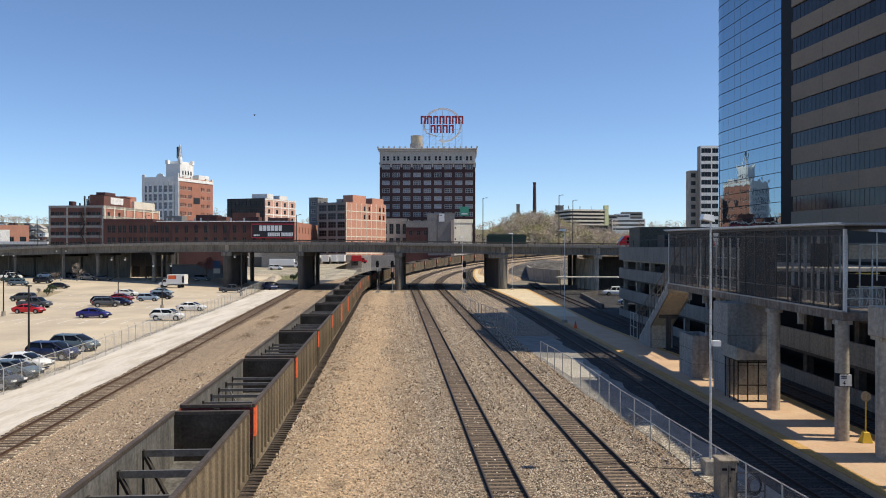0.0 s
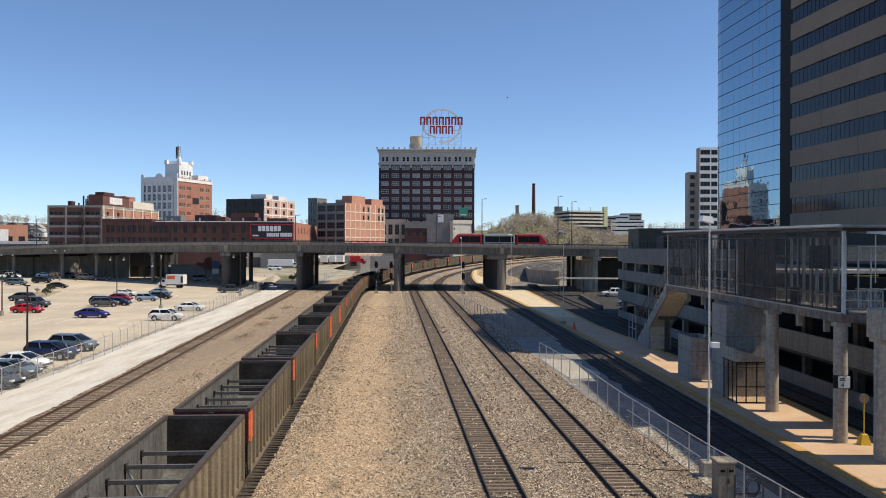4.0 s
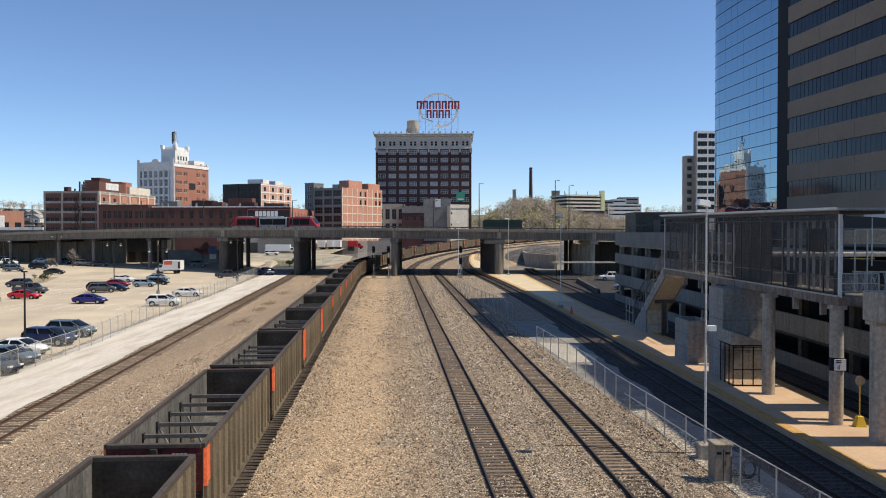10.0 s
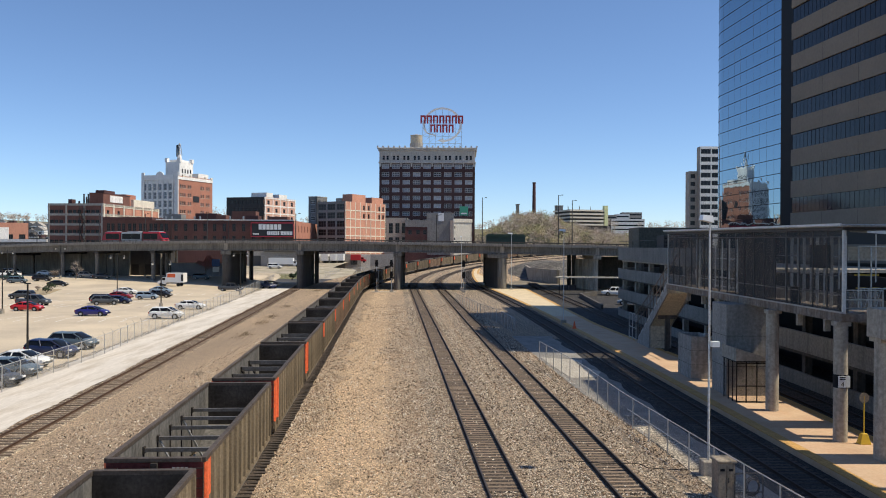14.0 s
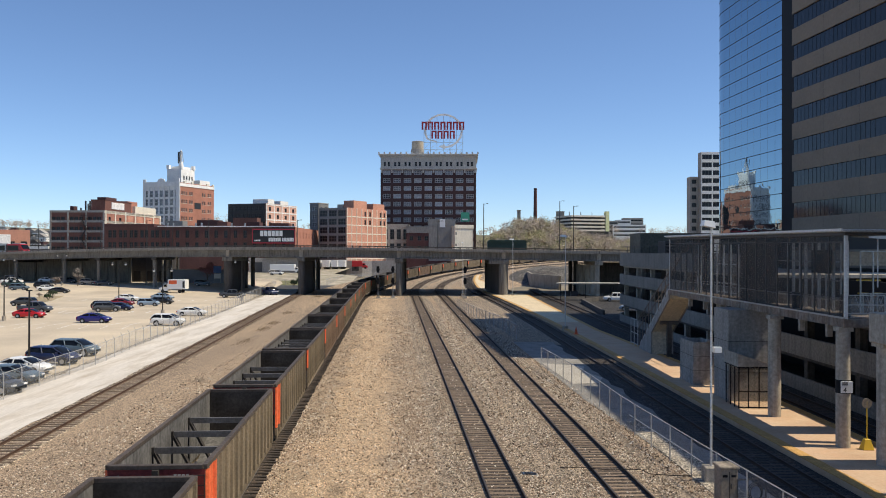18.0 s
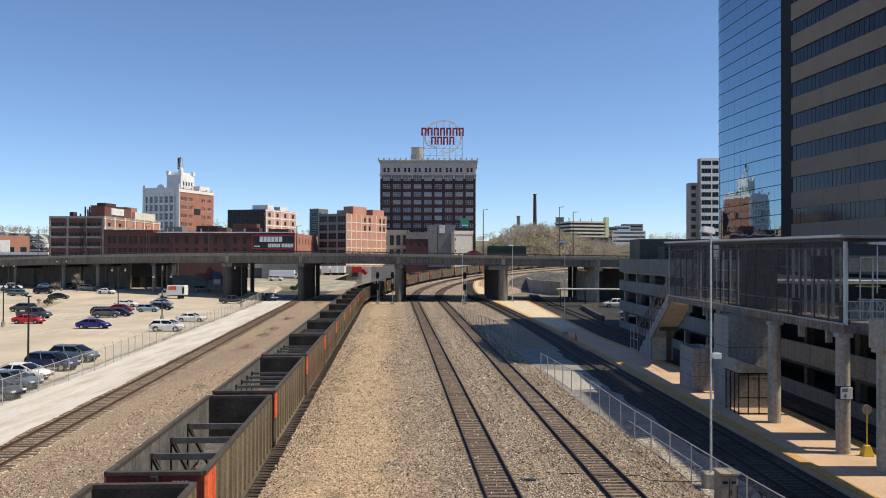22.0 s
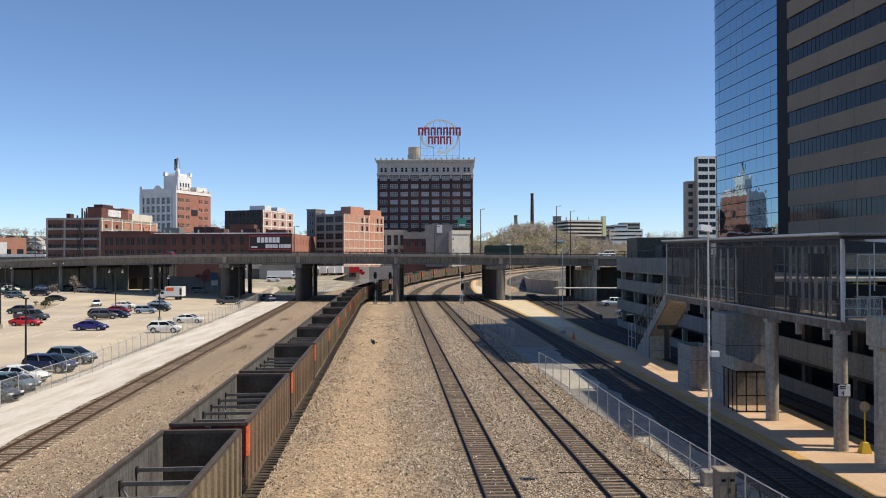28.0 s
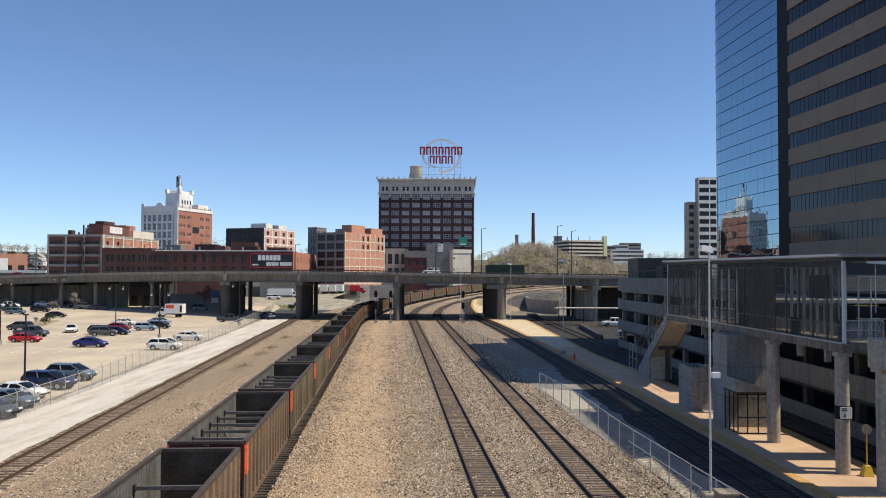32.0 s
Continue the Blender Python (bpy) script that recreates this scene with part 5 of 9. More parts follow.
        for q in range(max(1, int(w / 2.6))):
            part("window", Geo().box(0.7 + q * 2.4, 1.8 + q * 2.4, -0.05, 0.02, hh * 0.35, hh * 0.75), M_PANE, o)
    for i in range(16):
        y = rnd.uniform(465, 560)
        x, z = xat(rnd.uniform(15, 95), y), bank_z(y) - 0.2
        solid("utility_pole", Geo().tube((x, y, z - 0.3), (x, y, z + rnd.uniform(9, 14)), 0.16, 0.10, n=6).beam((x - 1.1, y, z + 8.4), (x + 1.1, y, z + 8.4), 0.12, 0.12), M_STEEL_DK, "dark wooden utility pole with a cross arm", "utility pole", "utility poles")


far_things()
# ---- station platform, walkway, garage and office tower ----
M_PLAT = mat("orange_tan_platform", (0.52, 0.34, 0.21), 0.85, var=0.10, scale=0.4, fine=6, bump=0.05, fvar=0.06, second=(0.55, 0.40, 0.26), mix=(0.4, 0.7))
M_SHAFT = mat("grey_shaft_concrete", (0.30, 0.285, 0.26), 0.85, var=0.15, scale=0.3, fine=5.0, bump=0.1, streak=0.25)
M_PLAT_FAR = mat("cream_platform_concrete", (0.60, 0.49, 0.32), 0.85, var=0.12, scale=0.4, fine=6, bump=0.08)
M_YELLOW = mat("yellow_edge", (0.50, 0.29, 0.09), 0.8, var=0.15, scale=1.5, fine=10, bump=0.1)
M_TOWER = mat("brown_precast", (0.205, 0.168, 0.128), 0.75, var=0.08, scale=0.25, fine=3, bump=0.02, fvar=0.04)
M_TOWER_GLASS = mat("dark_strip_glass", (0.014, 0.016, 0.026), 0.08, var=0.25, scale=0.15, fine=0.5, bump=0.0, rnd=0.35, spec=0.28)
M_YELLOW_PAINT = plain("yellow_paint", (0.62, 0.42, 0.06), 0.6)
M_RUSTY = mat("rust_streaked_concrete", (0.20, 0.15, 0.11), 0.85, var=0.25, scale=0.5, fine=6, bump=0.1, second=(0.24, 0.21, 0.18), mix=(0.45, 0.6), streak=0.5)
M_OLIVE = mat("olive_grey_cladding", (0.115, 0.11, 0.085), 0.85, var=0.12, scale=0.3, fine=3, bump=0.05)
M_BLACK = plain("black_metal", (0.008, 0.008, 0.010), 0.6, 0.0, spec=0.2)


def mirror_glass():
    m = bpy.data.materials.new("blue_mirror_glass")
    m.use_nodes = True
    n, l = m.node_tree.nodes, m.node_tree.links
    b = n["Principled BSDF"]
    b.inputs["Base Color"].default_value = (0.27, 0.375, 0.45, 1)
    b.inputs["Metallic"].default_value, b.inputs["Roughness"].default_value = 1.0, 0.02
    tc, t, bp = n.new("ShaderNodeTexCoord"), n.new("ShaderNodeTexNoise"), n.new("ShaderNodeBump")
    t.inputs["Scale"].default_value, t.inputs["Detail"].default_value = 0.55, 2
    bp.inputs["Strength"].default_value, bp.inputs["Distance"].default_value = 0.05, 0.12
    l.new(tc.outputs["Object"], t.inputs["Vector"])
    l.new(t.outputs["Fac"], bp.inputs["Height"])
    l.new(bp.outputs[0], b.inputs["Normal"])
    return m


M_MIRROR = mirror_glass()


def mesh_screen(name, base, cover, cell=0.0):
    """Perforated or woven sheet: part of the light passes."""
    m = bpy.data.materials.new(name)
    m.use_nodes = True
    n, l = m.node_tree.nodes, m.node_tree.links
    b, out = n["Principled BSDF"], n["Material Output"]
    b.inputs["Base Color"].default_value = (*base, 1)
    b.inputs["Roughness"].default_value, b.inputs["Metallic"].default_value = 0.55, 0.3
    tr, mx = n.new("ShaderNodeBsdfTransparent"), n.new("ShaderNodeMixShader")
    tc, t, r = n.new("ShaderNodeTexCoord"), n.new("ShaderNodeTexNoise"), n.new("ShaderNodeMapRange")
    t.inputs["Scale"].default_value = 1.3
    l.new(tc.outputs["Object"], t.inputs["Vector"])
    l.new(t.outputs["Fac"], r.inputs[0])
    r.inputs[1].default_value, r.inputs[2].default_value, r.inputs[3].default_value, r.inputs[4].default_value = 0.3, 0.7, cover - 0.05, cover + 0.05
    l.new(r.outputs[0], mx.inputs[0])
    l.new(tr.outputs[0], mx.inputs[1])
    l.new(b.outputs[0], mx.inputs[2])
    l.new(mx.outputs[0], out.inputs[0])
    return m


M_SCREEN = mesh_screen("perforated_screen", (0.062, 0.054, 0.048), 0.36)
M_CHAIN = mesh_screen("chain_link", (0.40, 0.40, 0.39), 0.19)

# Paler copy of the stair concrete: sun on flight and base put into colour.
M_LIT_CAST = mat("sunlit_toned_concrete", (0.58, 0.51, 0.38), 0.85, var=0.1, scale=0.3, fine=6.0, bump=0.08, streak=0.1)
M_FENCE_STEEL = mat("dull_rail_zinc", (0.40, 0.38, 0.35), 0.6, 0.1, var=0.15, scale=1.0, fine=15, bump=0.02)
M_BROWN_RAIL = mat("brown_handrail", (0.16, 0.12, 0.09), 0.7, 0.0, var=0.2, scale=1.0, fine=12, bump=0.05)
# platform
PZ = 0.30


def plat_right(y):
    return 23.4 if y < 60 else max(20.6, 23.4 - (y - 60) * 0.056) if y < 200 else max(track_x("three", y) + 4, 20.6 - (y - 200) * 0.12)


def platform():
    p = thing("station_platform", label="long low station platform of tan concrete with yellow edges", category="platform", kind="structure")
    ys = [14 + 6 * i for i in range(49)]
    g, e1, e2 = Geo(), Geo(), Geo()
    for gg, fa, fb, z0, z1 in ((g, lambda y: track_x("three", y) + 1.75, plat_right, -0.1, PZ), (e1, lambda y: track_x("three", y) + 1.74, lambda y: track_x("three", y) + 2.35, PZ - 0.05, PZ + 0.005), (e2, lambda y: plat_right(y) - 0.6, lambda y: plat_right(y) + 0.01, PZ - 0.05, PZ + 0.005)):
        for y in ys:
            a, b = fa(y), fb(y)
            q = track_z(y)
            gg.v += [(a, y, z0 + q), (b, y, z0 + q), (b, y, z1 + q), (a, y, z1 + q)]
        for i in range(len(ys) - 1):
            gg.f += [(4 * i + k, 4 * i + (k + 1) % 4, 4 * i + 4 + (k + 1) % 4, 4 * i + 4 + k) for k in range(4)]
        gg.f += [(3, 2, 1, 0), tuple(4 * (len(ys) - 1) + k for k in range(4))]
    part("slab", g, M_PLAT, p)
    far = Geo()
    for y in [122 + 6 * i for i in range(30)]:
        q = track_z(y)
        far.v += [(track_x("three", y) + 2.36, y, PZ + 0.004 + q), (plat_right(y) - 0.61, y, PZ + 0.004 + q)]
    far.f += [(2 * i, 2 * i + 1, 2 * i + 3, 2 * i + 2) for i in range(29)]
    part("newer_paving", far, M_PLAT_FAR, p, "paler newer concrete paving")
    part("edge_strip", e1, M_YELLOW, p, "yellow tactile edge strip")
    part("edge_strip", e2, M_YELLOW, p, "yellow tactile edge strip")
    return p


platform()
solid("track_side_gravel", Geo().add([(8.79, 95, -0.045), (21, 95, -0.045), (20, 205, -0.045), (3.0, 205, -0.045)], [(0, 1, 2, 3)]), M_BALLAST, "grey gravel beside the platform tracks", "ground", kind="structure")
solid("track_side_ground", Geo().add([(12.0, -60, -0.045), (60, -60, -0.045), (60, 95, -0.045), (8.79, 95, -0.045), (12.0, 34, -0.045), (60, 205, -0.045), (20, 205, -0.045), (21, 95, -0.045)], [(0, 1, 2, 7, 3, 4), (7, 2, 5, 6)]), M_DARKBED, "gravel between the fence and the station, darkened as in shade", "ground", kind="structure")
side_road, sr = Geo(), random.Random(8)
for i in range(40):
    y = 16 + 2.1 * i
    fence_x = 13.4 - (y - 22) * 0.093 if y < 61 else 9.8 - (y - 61) * 0.05
    side_road.v += [(fence_x + 0.25, y, -0.03), (track_x("three", y) - 2.0 + sr.uniform(-0.25, 0.25), y, -0.03)]
side_road.f += [(2 * i, 2 * i + 1, 2 * i + 3, 2 * i + 2) for i in range(39)]
solid("side_road", side_road, M_GREYDIRT, "pale grey dirt road between the fence and the platform track", "road", kind="structure")
# Pale patch on the dirt road where sunlight falls; its brightness is coloured in.
solid("crossing_slab", Geo().prism([(10.4, 66.5), (12.6, 67.2), (13.4, 70.0), (12.4, 73.5), (13.0, 77.0), (9.4, 79.0), (9.9, 72.0)], -0.09, 0.0), M_CONC_NEW, "pale patch for the sunlit part of the dirt road", "slab", kind="structure")
solid("fence_apron", Geo().prism([(12.3, 22), (14.0, 22), (13.2, 40), (12.2, 52), (11.4, 52), (11.7, 40)], -0.09, -0.02), M_DUST, "pale dusty strip along the fence", "ground", kind="structure")


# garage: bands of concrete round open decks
# Darker than the other concrete: the garage's shade is put into its colour.
M_GARAGE = mat("shade_toned_garage_concrete", (0.235, 0.22, 0.195), 0.9, var=0.15, scale=0.3, fine=5.0, bump=0.1, streak=0.3)


def garage():
    g = thing("parking_garage", label="open concrete parking garage with horizontal parapet bands and a rounded corner", category="parking garage")
    wall_x, yc, r = 27.4, 128.0, 12.0
    arc = [(wall_x + r - r * math.cos(radians(a)), yc + r * math.sin(radians(a))) for a in range(0, 91, 10)]
    low = [(wall_x, 20.0), (wall_x, 45), (wall_x, 74)]
    high = [(wall_x, 74), (wall_x, 100)] + arc + [(60, yc + r)]
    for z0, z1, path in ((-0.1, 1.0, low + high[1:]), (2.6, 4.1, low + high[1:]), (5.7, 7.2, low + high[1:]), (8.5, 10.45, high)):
        part("parapet_band", Geo().sweep([(0, 0), (0.25, 0), (0.25, z1 - z0), (0, z1 - z0)], [(x, y, z0) for x, y in path]), M_GARAGE, g, "concrete parapet band, darkened as in shade")
    for z in (2.6, 5.8):
        part("deck", Geo().prism([(wall_x + 0.3, 20), (60, 20), (60, yc + r - 0.3), (wall_x + r, yc + r - 0.3), (wall_x + 0.3, yc)], z - 0.3, z), M_CONC_DARK, g)
    part("deck", Geo().prism([(wall_x + 0.3, 74), (60, 74), (60, yc + r - 0.3), (wall_x + r, yc + r - 0.3), (wall_x + 0.3, yc)], 8.3, 8.6), M_CONC, g)
    for y in range(24, 130, 8):
        # Near columns use darker concrete; the shade of the low decks is coloured in.
        part("garage_column", Geo().box(wall_x + 0.5, wall_x + 1.05, y - 0.3, y + 0.3, -0.1, 8.3 if y > 74 else 5.5), M_CONC if y > 74 else M_CONC_DARK, g)
    for a in (25, 55, 80):
        x, y = wall_x + r - (r - 0.8) * math.cos(radians(a)), yc + (r - 0.8) * math.sin(radians(a))
        part("garage_column", Geo().box(x - 0.3, x + 0.3, y - 0.3, y + 0.3, -0.1, 8.3), M_CONC, g)
    # Black sheet close behind the bands stands for the decks' deep shade.
    part("shade_backing", Geo().box(33.5, 34, 20, 128, -0.1, 8.3).box(34, 60, 127.6, 128, -0.1, 8.3), M_BLACK, g, "black sheet standing for deep garage shade")
    part("roof_rail", Geo().sweep([(0.05, 0), (0.1, 0), (0.1, 0.06), (0.05, 0.06)], [(x, y, 11.4) for x, y in high]), M_STEEL_DK, g)
    part("stair_head", Geo().box(29.6, 40.5, 125, 132, 8.6, 13.5), M_OLIVE, g, "plain olive-grey stair head")
    for x in (31.2, 33.0, 34.8):
        unit = part("cooling_unit", Geo().box(x, x + 1.6, 117, 121, 8.6, 12.2), M_STEEL_DK, g, "black rooftop cooling unit", bevel=0.05)
        for k in range(6):
            part("louvre", Geo().box(x + 0.12, x + 1.48, 116.95, 117.02, 9.3 + k * 0.45, 9.55 + k * 0.45), M_BLACK, unit)
    for k in range(12):
        part("roof_rail_post", Geo().box(27.5, 27.56, 76 + k * 4.4, 76.06 + k * 4.4, 10.4, 11.45), M_STEEL_DK, g)
    return g


garage()

# office tower, set at a slant
TC = Vector((41.9, 100.0, 0))
TD = Vector((0.098, -1.0, 0)).normalized()


def office_tower():
    t = thing("office_tower", label="brown precast office tower with dark window strips and mirror-glass corner", category="office building")
    n = Vector((TD.y, -TD.x, 0))          # outwards, to the tracks
    n = n if n.x < 0 else -n
    L, top, storey = 21.5, 54.0, 3.79

    def quadbox(g, u0, u1, d0, d1, z0, z1):
        p = [TC + TD * u - n * d + Vector((0, 0, z)) for z in (z0, z1) for u, d in ((u0, d0), (u1, d0), (u1, d1), (u0, d1))]
        g.add(p, [(3, 2, 1, 0), (4, 5, 6, 7), (0, 1, 5, 4), (1, 2, 6, 5), (2, 3, 7, 6), (3, 0, 4, 7)])
    z = 18.5 - storey * 4
    rot = Matrix.Rotation(math.atan2(TD.y, TD.x), 4, "Z")
    pane = Geo().box(0.02, 0.83, -0.02, 0.02, 0.0, 1.84).mesh("pane", M_TOWER_GLASS)
    mull = Geo().box(-0.018, 0.018, -0.035, 0.03, 0.0, 1.84).mesh("mullion", M_BLACK)
    while z < top:
        g = Geo()
        quadbox(g, 0, L, 0, 0.4, z - 1.95, z)
        band = part("spandrel_band", g, M_TOWER, t)
        # joints between the precast panels
        j = Geo()
        for i in range(1, 4):
            quadbox(j, i * 6.8 - 0.012, i * 6.8 + 0.012, -0.004, 0.002, z - 1.94, z - 0.01)
        part("panel_joint", j, M_BLACK, band, kind="stuff")
        if z < top - 2:
            for i in range(23 if z > 14 and z < 46 else 0):
                for nm, me in (("pane", pane), ("mullion", mull)):
                    if nm == "mullion" and i > 19:
                        continue
                    part(nm, me, None, t).matrix_basis = Matrix.Translation(TC + TD * (0.02 + i * 0.845) - n * 0.22 + Vector((0, 0, z))) @ rot
        z += storey
    g = Geo()
    quadbox(g, 0.3, L - 0.3, 0.6, 30, 0, top - 1)
    part("inside", g, M_DARK_ROOM, t)
    g = Geo()
    quadbox(g, L - 0.4, L, 0.42, 30, 0, top)
    quadbox(g, 0, L - 0.4, 29.6, 30, 0, top)
    part("side_wall", g, M_TOWER, t)
    g = Geo()
    quadbox(g, 0, L, 0, 30, top, top + 0.8)
    part("roof", g, M_TOWER, t)
    # black recess between the precast part and the glass
    g = Geo()
    quadbox(g, -3.4, -0.02, 0.5, 26, 0, top)
    part("recess", g, M_BLACK, t, "black metal recess strip")
    # gently curved mirror-glass corner
    p = Vector((xat(1383.5, 104.2), 104.2, 0))
    pts, h = [p.copy()], 4.9
    for i in range(19):
        h -= 0.07
        p = p + Vector((-math.sin(radians(h)), math.cos(radians(h)), 0))
        pts.append(p.copy())
    for i in range(14):
        h -= 8.0
        p = p + Vector((-math.sin(radians(h)), math.cos(radians(h)), 0)) * 0.8
        pts.append(p.copy())
    zz = [23.64 - 1.871 * 12 + 1.871 * i for i in range(29)]
    for i in range(len(zz) - 1):
        g = Geo()
        for q in pts:
            g.v += [(q.x, q.y, zz[i] + 0.03), (q.x, q.y, zz[i + 1] - 0.03)]
        g.f += [(2 * j, 2 * j + 2, 2 * j + 3, 2 * j + 1) for j in range(len(pts) - 1)]
        part("glass_band", g, M_MIRROR, t, "blue mirror glass", smooth=60)
        part("transom", Geo().sweep([(-0.02, -0.04), (0.03, -0.04), (0.03, 0.04), (-0.02, 0.04)], [(q.x, q.y, zz[i]) for q in pts]), M_BLACK, t)
    for q in pts[2:24:2]:
        part("glass_joint", Geo().box(q.x - 0.006, q.x + 0.02, q.y - 0.008, q.y + 0.008, zz[0], zz[-1]), M_FRAME_DK, t)
    part("rear_block", Geo().box(48, 70, 124, 139.5, 0, 54), M_TOWER, t)
    part("glass_core", Geo().prism([(q.x + 0.12, q.y + 0.02) for q in pts[:25]] + [(70, pts[24].y), (70, 106)], 0, zz[-1]), M_BLACK, t)
    return t


office_tower()


# covered walkway on columns
def walkway():
    w = thing("covered_walkway", label="raised pedestrian walkway with dark perforated screens and a flat metal roof", category="walkway")
    y0, y1 = 43.5, 77.3

    def roof_z(y):
        """The roof climbs a little towards the stair."""
        return 11.56 + 0.30 * (y - y0) / (y1 - y0)
    slab = [(21.0, y0), (23.8, y0), (23.8, 46.4), (40, 46.4), (40, 47.9), (23.8, 47.9), (23.8, 57.0), (23.2, 57.0), (23.2, y1), (21.0, y1)]
    part("floor_slab", Geo().prism(slab, 6.62, 7.05), M_RUSTY, w, "rust-stained concrete floor slab")
    part("edge_beam", Geo().box(20.9, 21.05, y0 - 0.1, y1 + 0.05, 6.62, 7.08), M_RUSTY, w, "rust-streaked edge beam")
    part("edge_angle", Geo().box(20.86, 20.98, y0 - 0.1, y1 + 0.05, 7.08, 7.16), M_STEEL, w, "galvanised edge angle")

    def sloped(x0, x1, ya, yb, lo, hi):
        return Geo().add([(x, y, roof_z(y) + d) for d in (lo, hi) for x, y in ((x0, ya), (x1, ya), (x1, yb), (x0, yb))],
                         [(3, 2, 1, 0), (4, 5, 6, 7), (0, 1, 5, 4), (1, 2, 6, 5), (2, 3, 7, 6), (3, 0, 4, 7)])
    part("roof", sloped(20.72, 23.6, 43.1, y1 + 0.3, 0.05, 0.2), M_STEEL, w, "flat grey metal roof", bevel=0.03)
    part("gutter", sloped(20.60, 20.72, 43.1, y1 + 0.3, 0.12, 0.24), M_POLE_WHITE, w, "pale sheet-metal gutter")
    part("ceiling", sloped(20.9, 23.3, 43.3, y1, -0.12, 0.045), M_STEEL_DK, w)
    n = 19
    step = (y1 - y0 - 0.2) / n
    for i in range(n + 1):
        y = y0 + 0.1 + i * step
        top = roof_z(y) - 0.1
        part("screen_post", Geo().box(21.0, 21.08, y - 0.03, y + 0.03, 7.05, top), M_STEEL if i in (0, n) else M_STEEL_DK, w)
        if i < n:
            part("screen_panel", Geo().box(21.02, 21.03, y + 0.05, y + step - 0.05, 7.1, top), M_SCREEN, w, "dark perforated metal screen")
        if 60.5 < y < 64 or y > 71:
            part("screen_post", Geo().box(23.1, 23.2, y - 0.05, y + 0.05, 7.05, top), M_STEEL_DK, w)
            if i < n:
                part("screen_panel", Geo().box(23.13, 23.14, y + 0.05, y + step - 0.05, 7.1, top), M_SCREEN, w)
    part("head_rail", sloped(20.99, 21.09, y0, y1, -0.5, -0.44), M_STEEL_DK, w)
    part("corner_post", Geo().box(20.98, 21.13, 43.42, 43.57, 7.05, 11.5), M_POLE_WHITE, w, "pale galvanised corner post")
    part("corner_post", Geo().box(20.98, 21.10, y1 - 0.12, y1, 7.05, 11.75), M_POLE_WHITE, w, "pale galvanised corner post")
    part("grab_rail", Geo().beam((21.25, 44, 8.0), (21.25, y1 - 0.2, 8.0), 0.05, 0.05), M_STEEL, w)
    part("grab_rail", Geo().beam((22.95, 58, 8.0), (22.95, y1 - 0.2, 8.0), 0.05, 0.05), M_STEEL, w)
    part("inner_wall", Geo().box(21.5, 23.0, 57.3, 60.1, 7.05, 11.4), M_CONC_DARK, w, "concrete lift shaft head")
    for y in (45.5, 49, 53, 63, 67, 71):
        part("drain", Geo().box(20.95, 21.25, y - 0.12, y + 0.12, 5.95, 6.61), M_CONC, w)
    for y in (71.4, 72.2):
        part("inner_frame_post", Geo().box(22.1, 22.2, y - 0.05, y + 0.05, 7.05, 11.2), M_POLE_WHITE, w, "white painted frame post")
    for i in range(4):
        part("inner_lattice_bar", Geo().beam((22.15, 71.4 + i * 0.3, 7.1), (22.15, 71.7 + i * 0.3, 8.6), 0.04, 0.04), M_POLE_WHITE, w)
    # pale window frames at the head of the stair, seen through the screens
    for y in (65.2, 66.9, 68.6, 70.3):
        part("inner_frame_post", Geo().box(23.08, 23.18, y - 0.06, y + 0.06, 7.05, 11.2), M_POLE_WHITE, w, "white painted frame post")
    for z in (7.3, 8.05, 9.6):
        part("inner_frame_rail", Geo().box(23.1, 23.16, 65.2, 70.3, z - 0.04, z + 0.04), M_POLE_WHITE, w)
    # ribbed pale lining behind the screens, with a dark board
    me = Geo().box(-0.03, 0.03, -0.06, 0.06, 7.06, 11.2).mesh("lining_rib", M_POLE_WHITE)
    for i in range(14):
        part("lining_rib", me, None, w).matrix_basis = pose(23.05, 47.4 + i * 0.62 + 0.2 * (i % 3), 0)
    for z in (7.9, 8.9, 10.0):
        part("lining_rail", Geo().box(22.93, 22.97, 48.0, 57.6, z - 0.03, z + 0.03), M_STEEL, w)
    part("notice_board", Geo().box(22.83, 22.92, 49.0, 51.6, 9.3, 10.7), M_BLACK, w, "dark notice board")
    part("litter_bin", Geo().tube((22.4, 52.6, 7.05), (22.4, 52.6, 8.05), 0.32, n=14), M_BLACK, w, "black litter bin", smooth=40)
    part("ticket_box", Geo().box(21.3, 21.75, 44.35, 44.75, 7.05, 8.3), M_STEEL_DK, w, "dark grey steel box", bevel=0.03)
    # wing that leaves at a right angle, with railings and its own canopy
    part("wing_roof", Geo().prism([(23.602, 11.45), (40, 10.5), (40, 10.75), (23.602, 11.76)], 46.2, 48.1, "y"), M_STEEL, w, "sloping grey metal canopy")
    part("wing_fascia", Geo().prism([(23.602, 11.36), (40, 10.42), (40, 10.78), (23.602, 11.79)], 46.12, 46.198, "y"), M_POLE_WHITE, w, "white sheet-metal fascia")
    part("wing_back", Geo().box(23.4, 34, 47.88, 47.94, 9.8, 10.6), M_CONC_NEW, w, "pale concrete back panel")
    part("wing_back_lower", Geo().box(23.4, 34, 47.88, 47.94, 7.1, 8.1), M_SCREEN, w, "dark woven infill panel")
    for x in (23.3, 24.0, 25.4, 26.8):
        part("frame_post", Geo().beam((x, 46.45, 7.05), (x, 46.45, 10.62), 0.07, 0.07), M_STEEL, w, "grey frame post")
    part("frame_post", Geo().beam((24.34, 46.6, 8.6), (24.34, 46.6, 11.3), 0.05, 0.05), M_POLE_WHITE, w, "white hanger post")
    for z in (10.62, 9.38, 8.25, 7.15):
        part("frame_rail", Geo().beam((23.3, 46.45, z), (33.0, 46.45, z), 0.06, 0.06), M_STEEL, w)
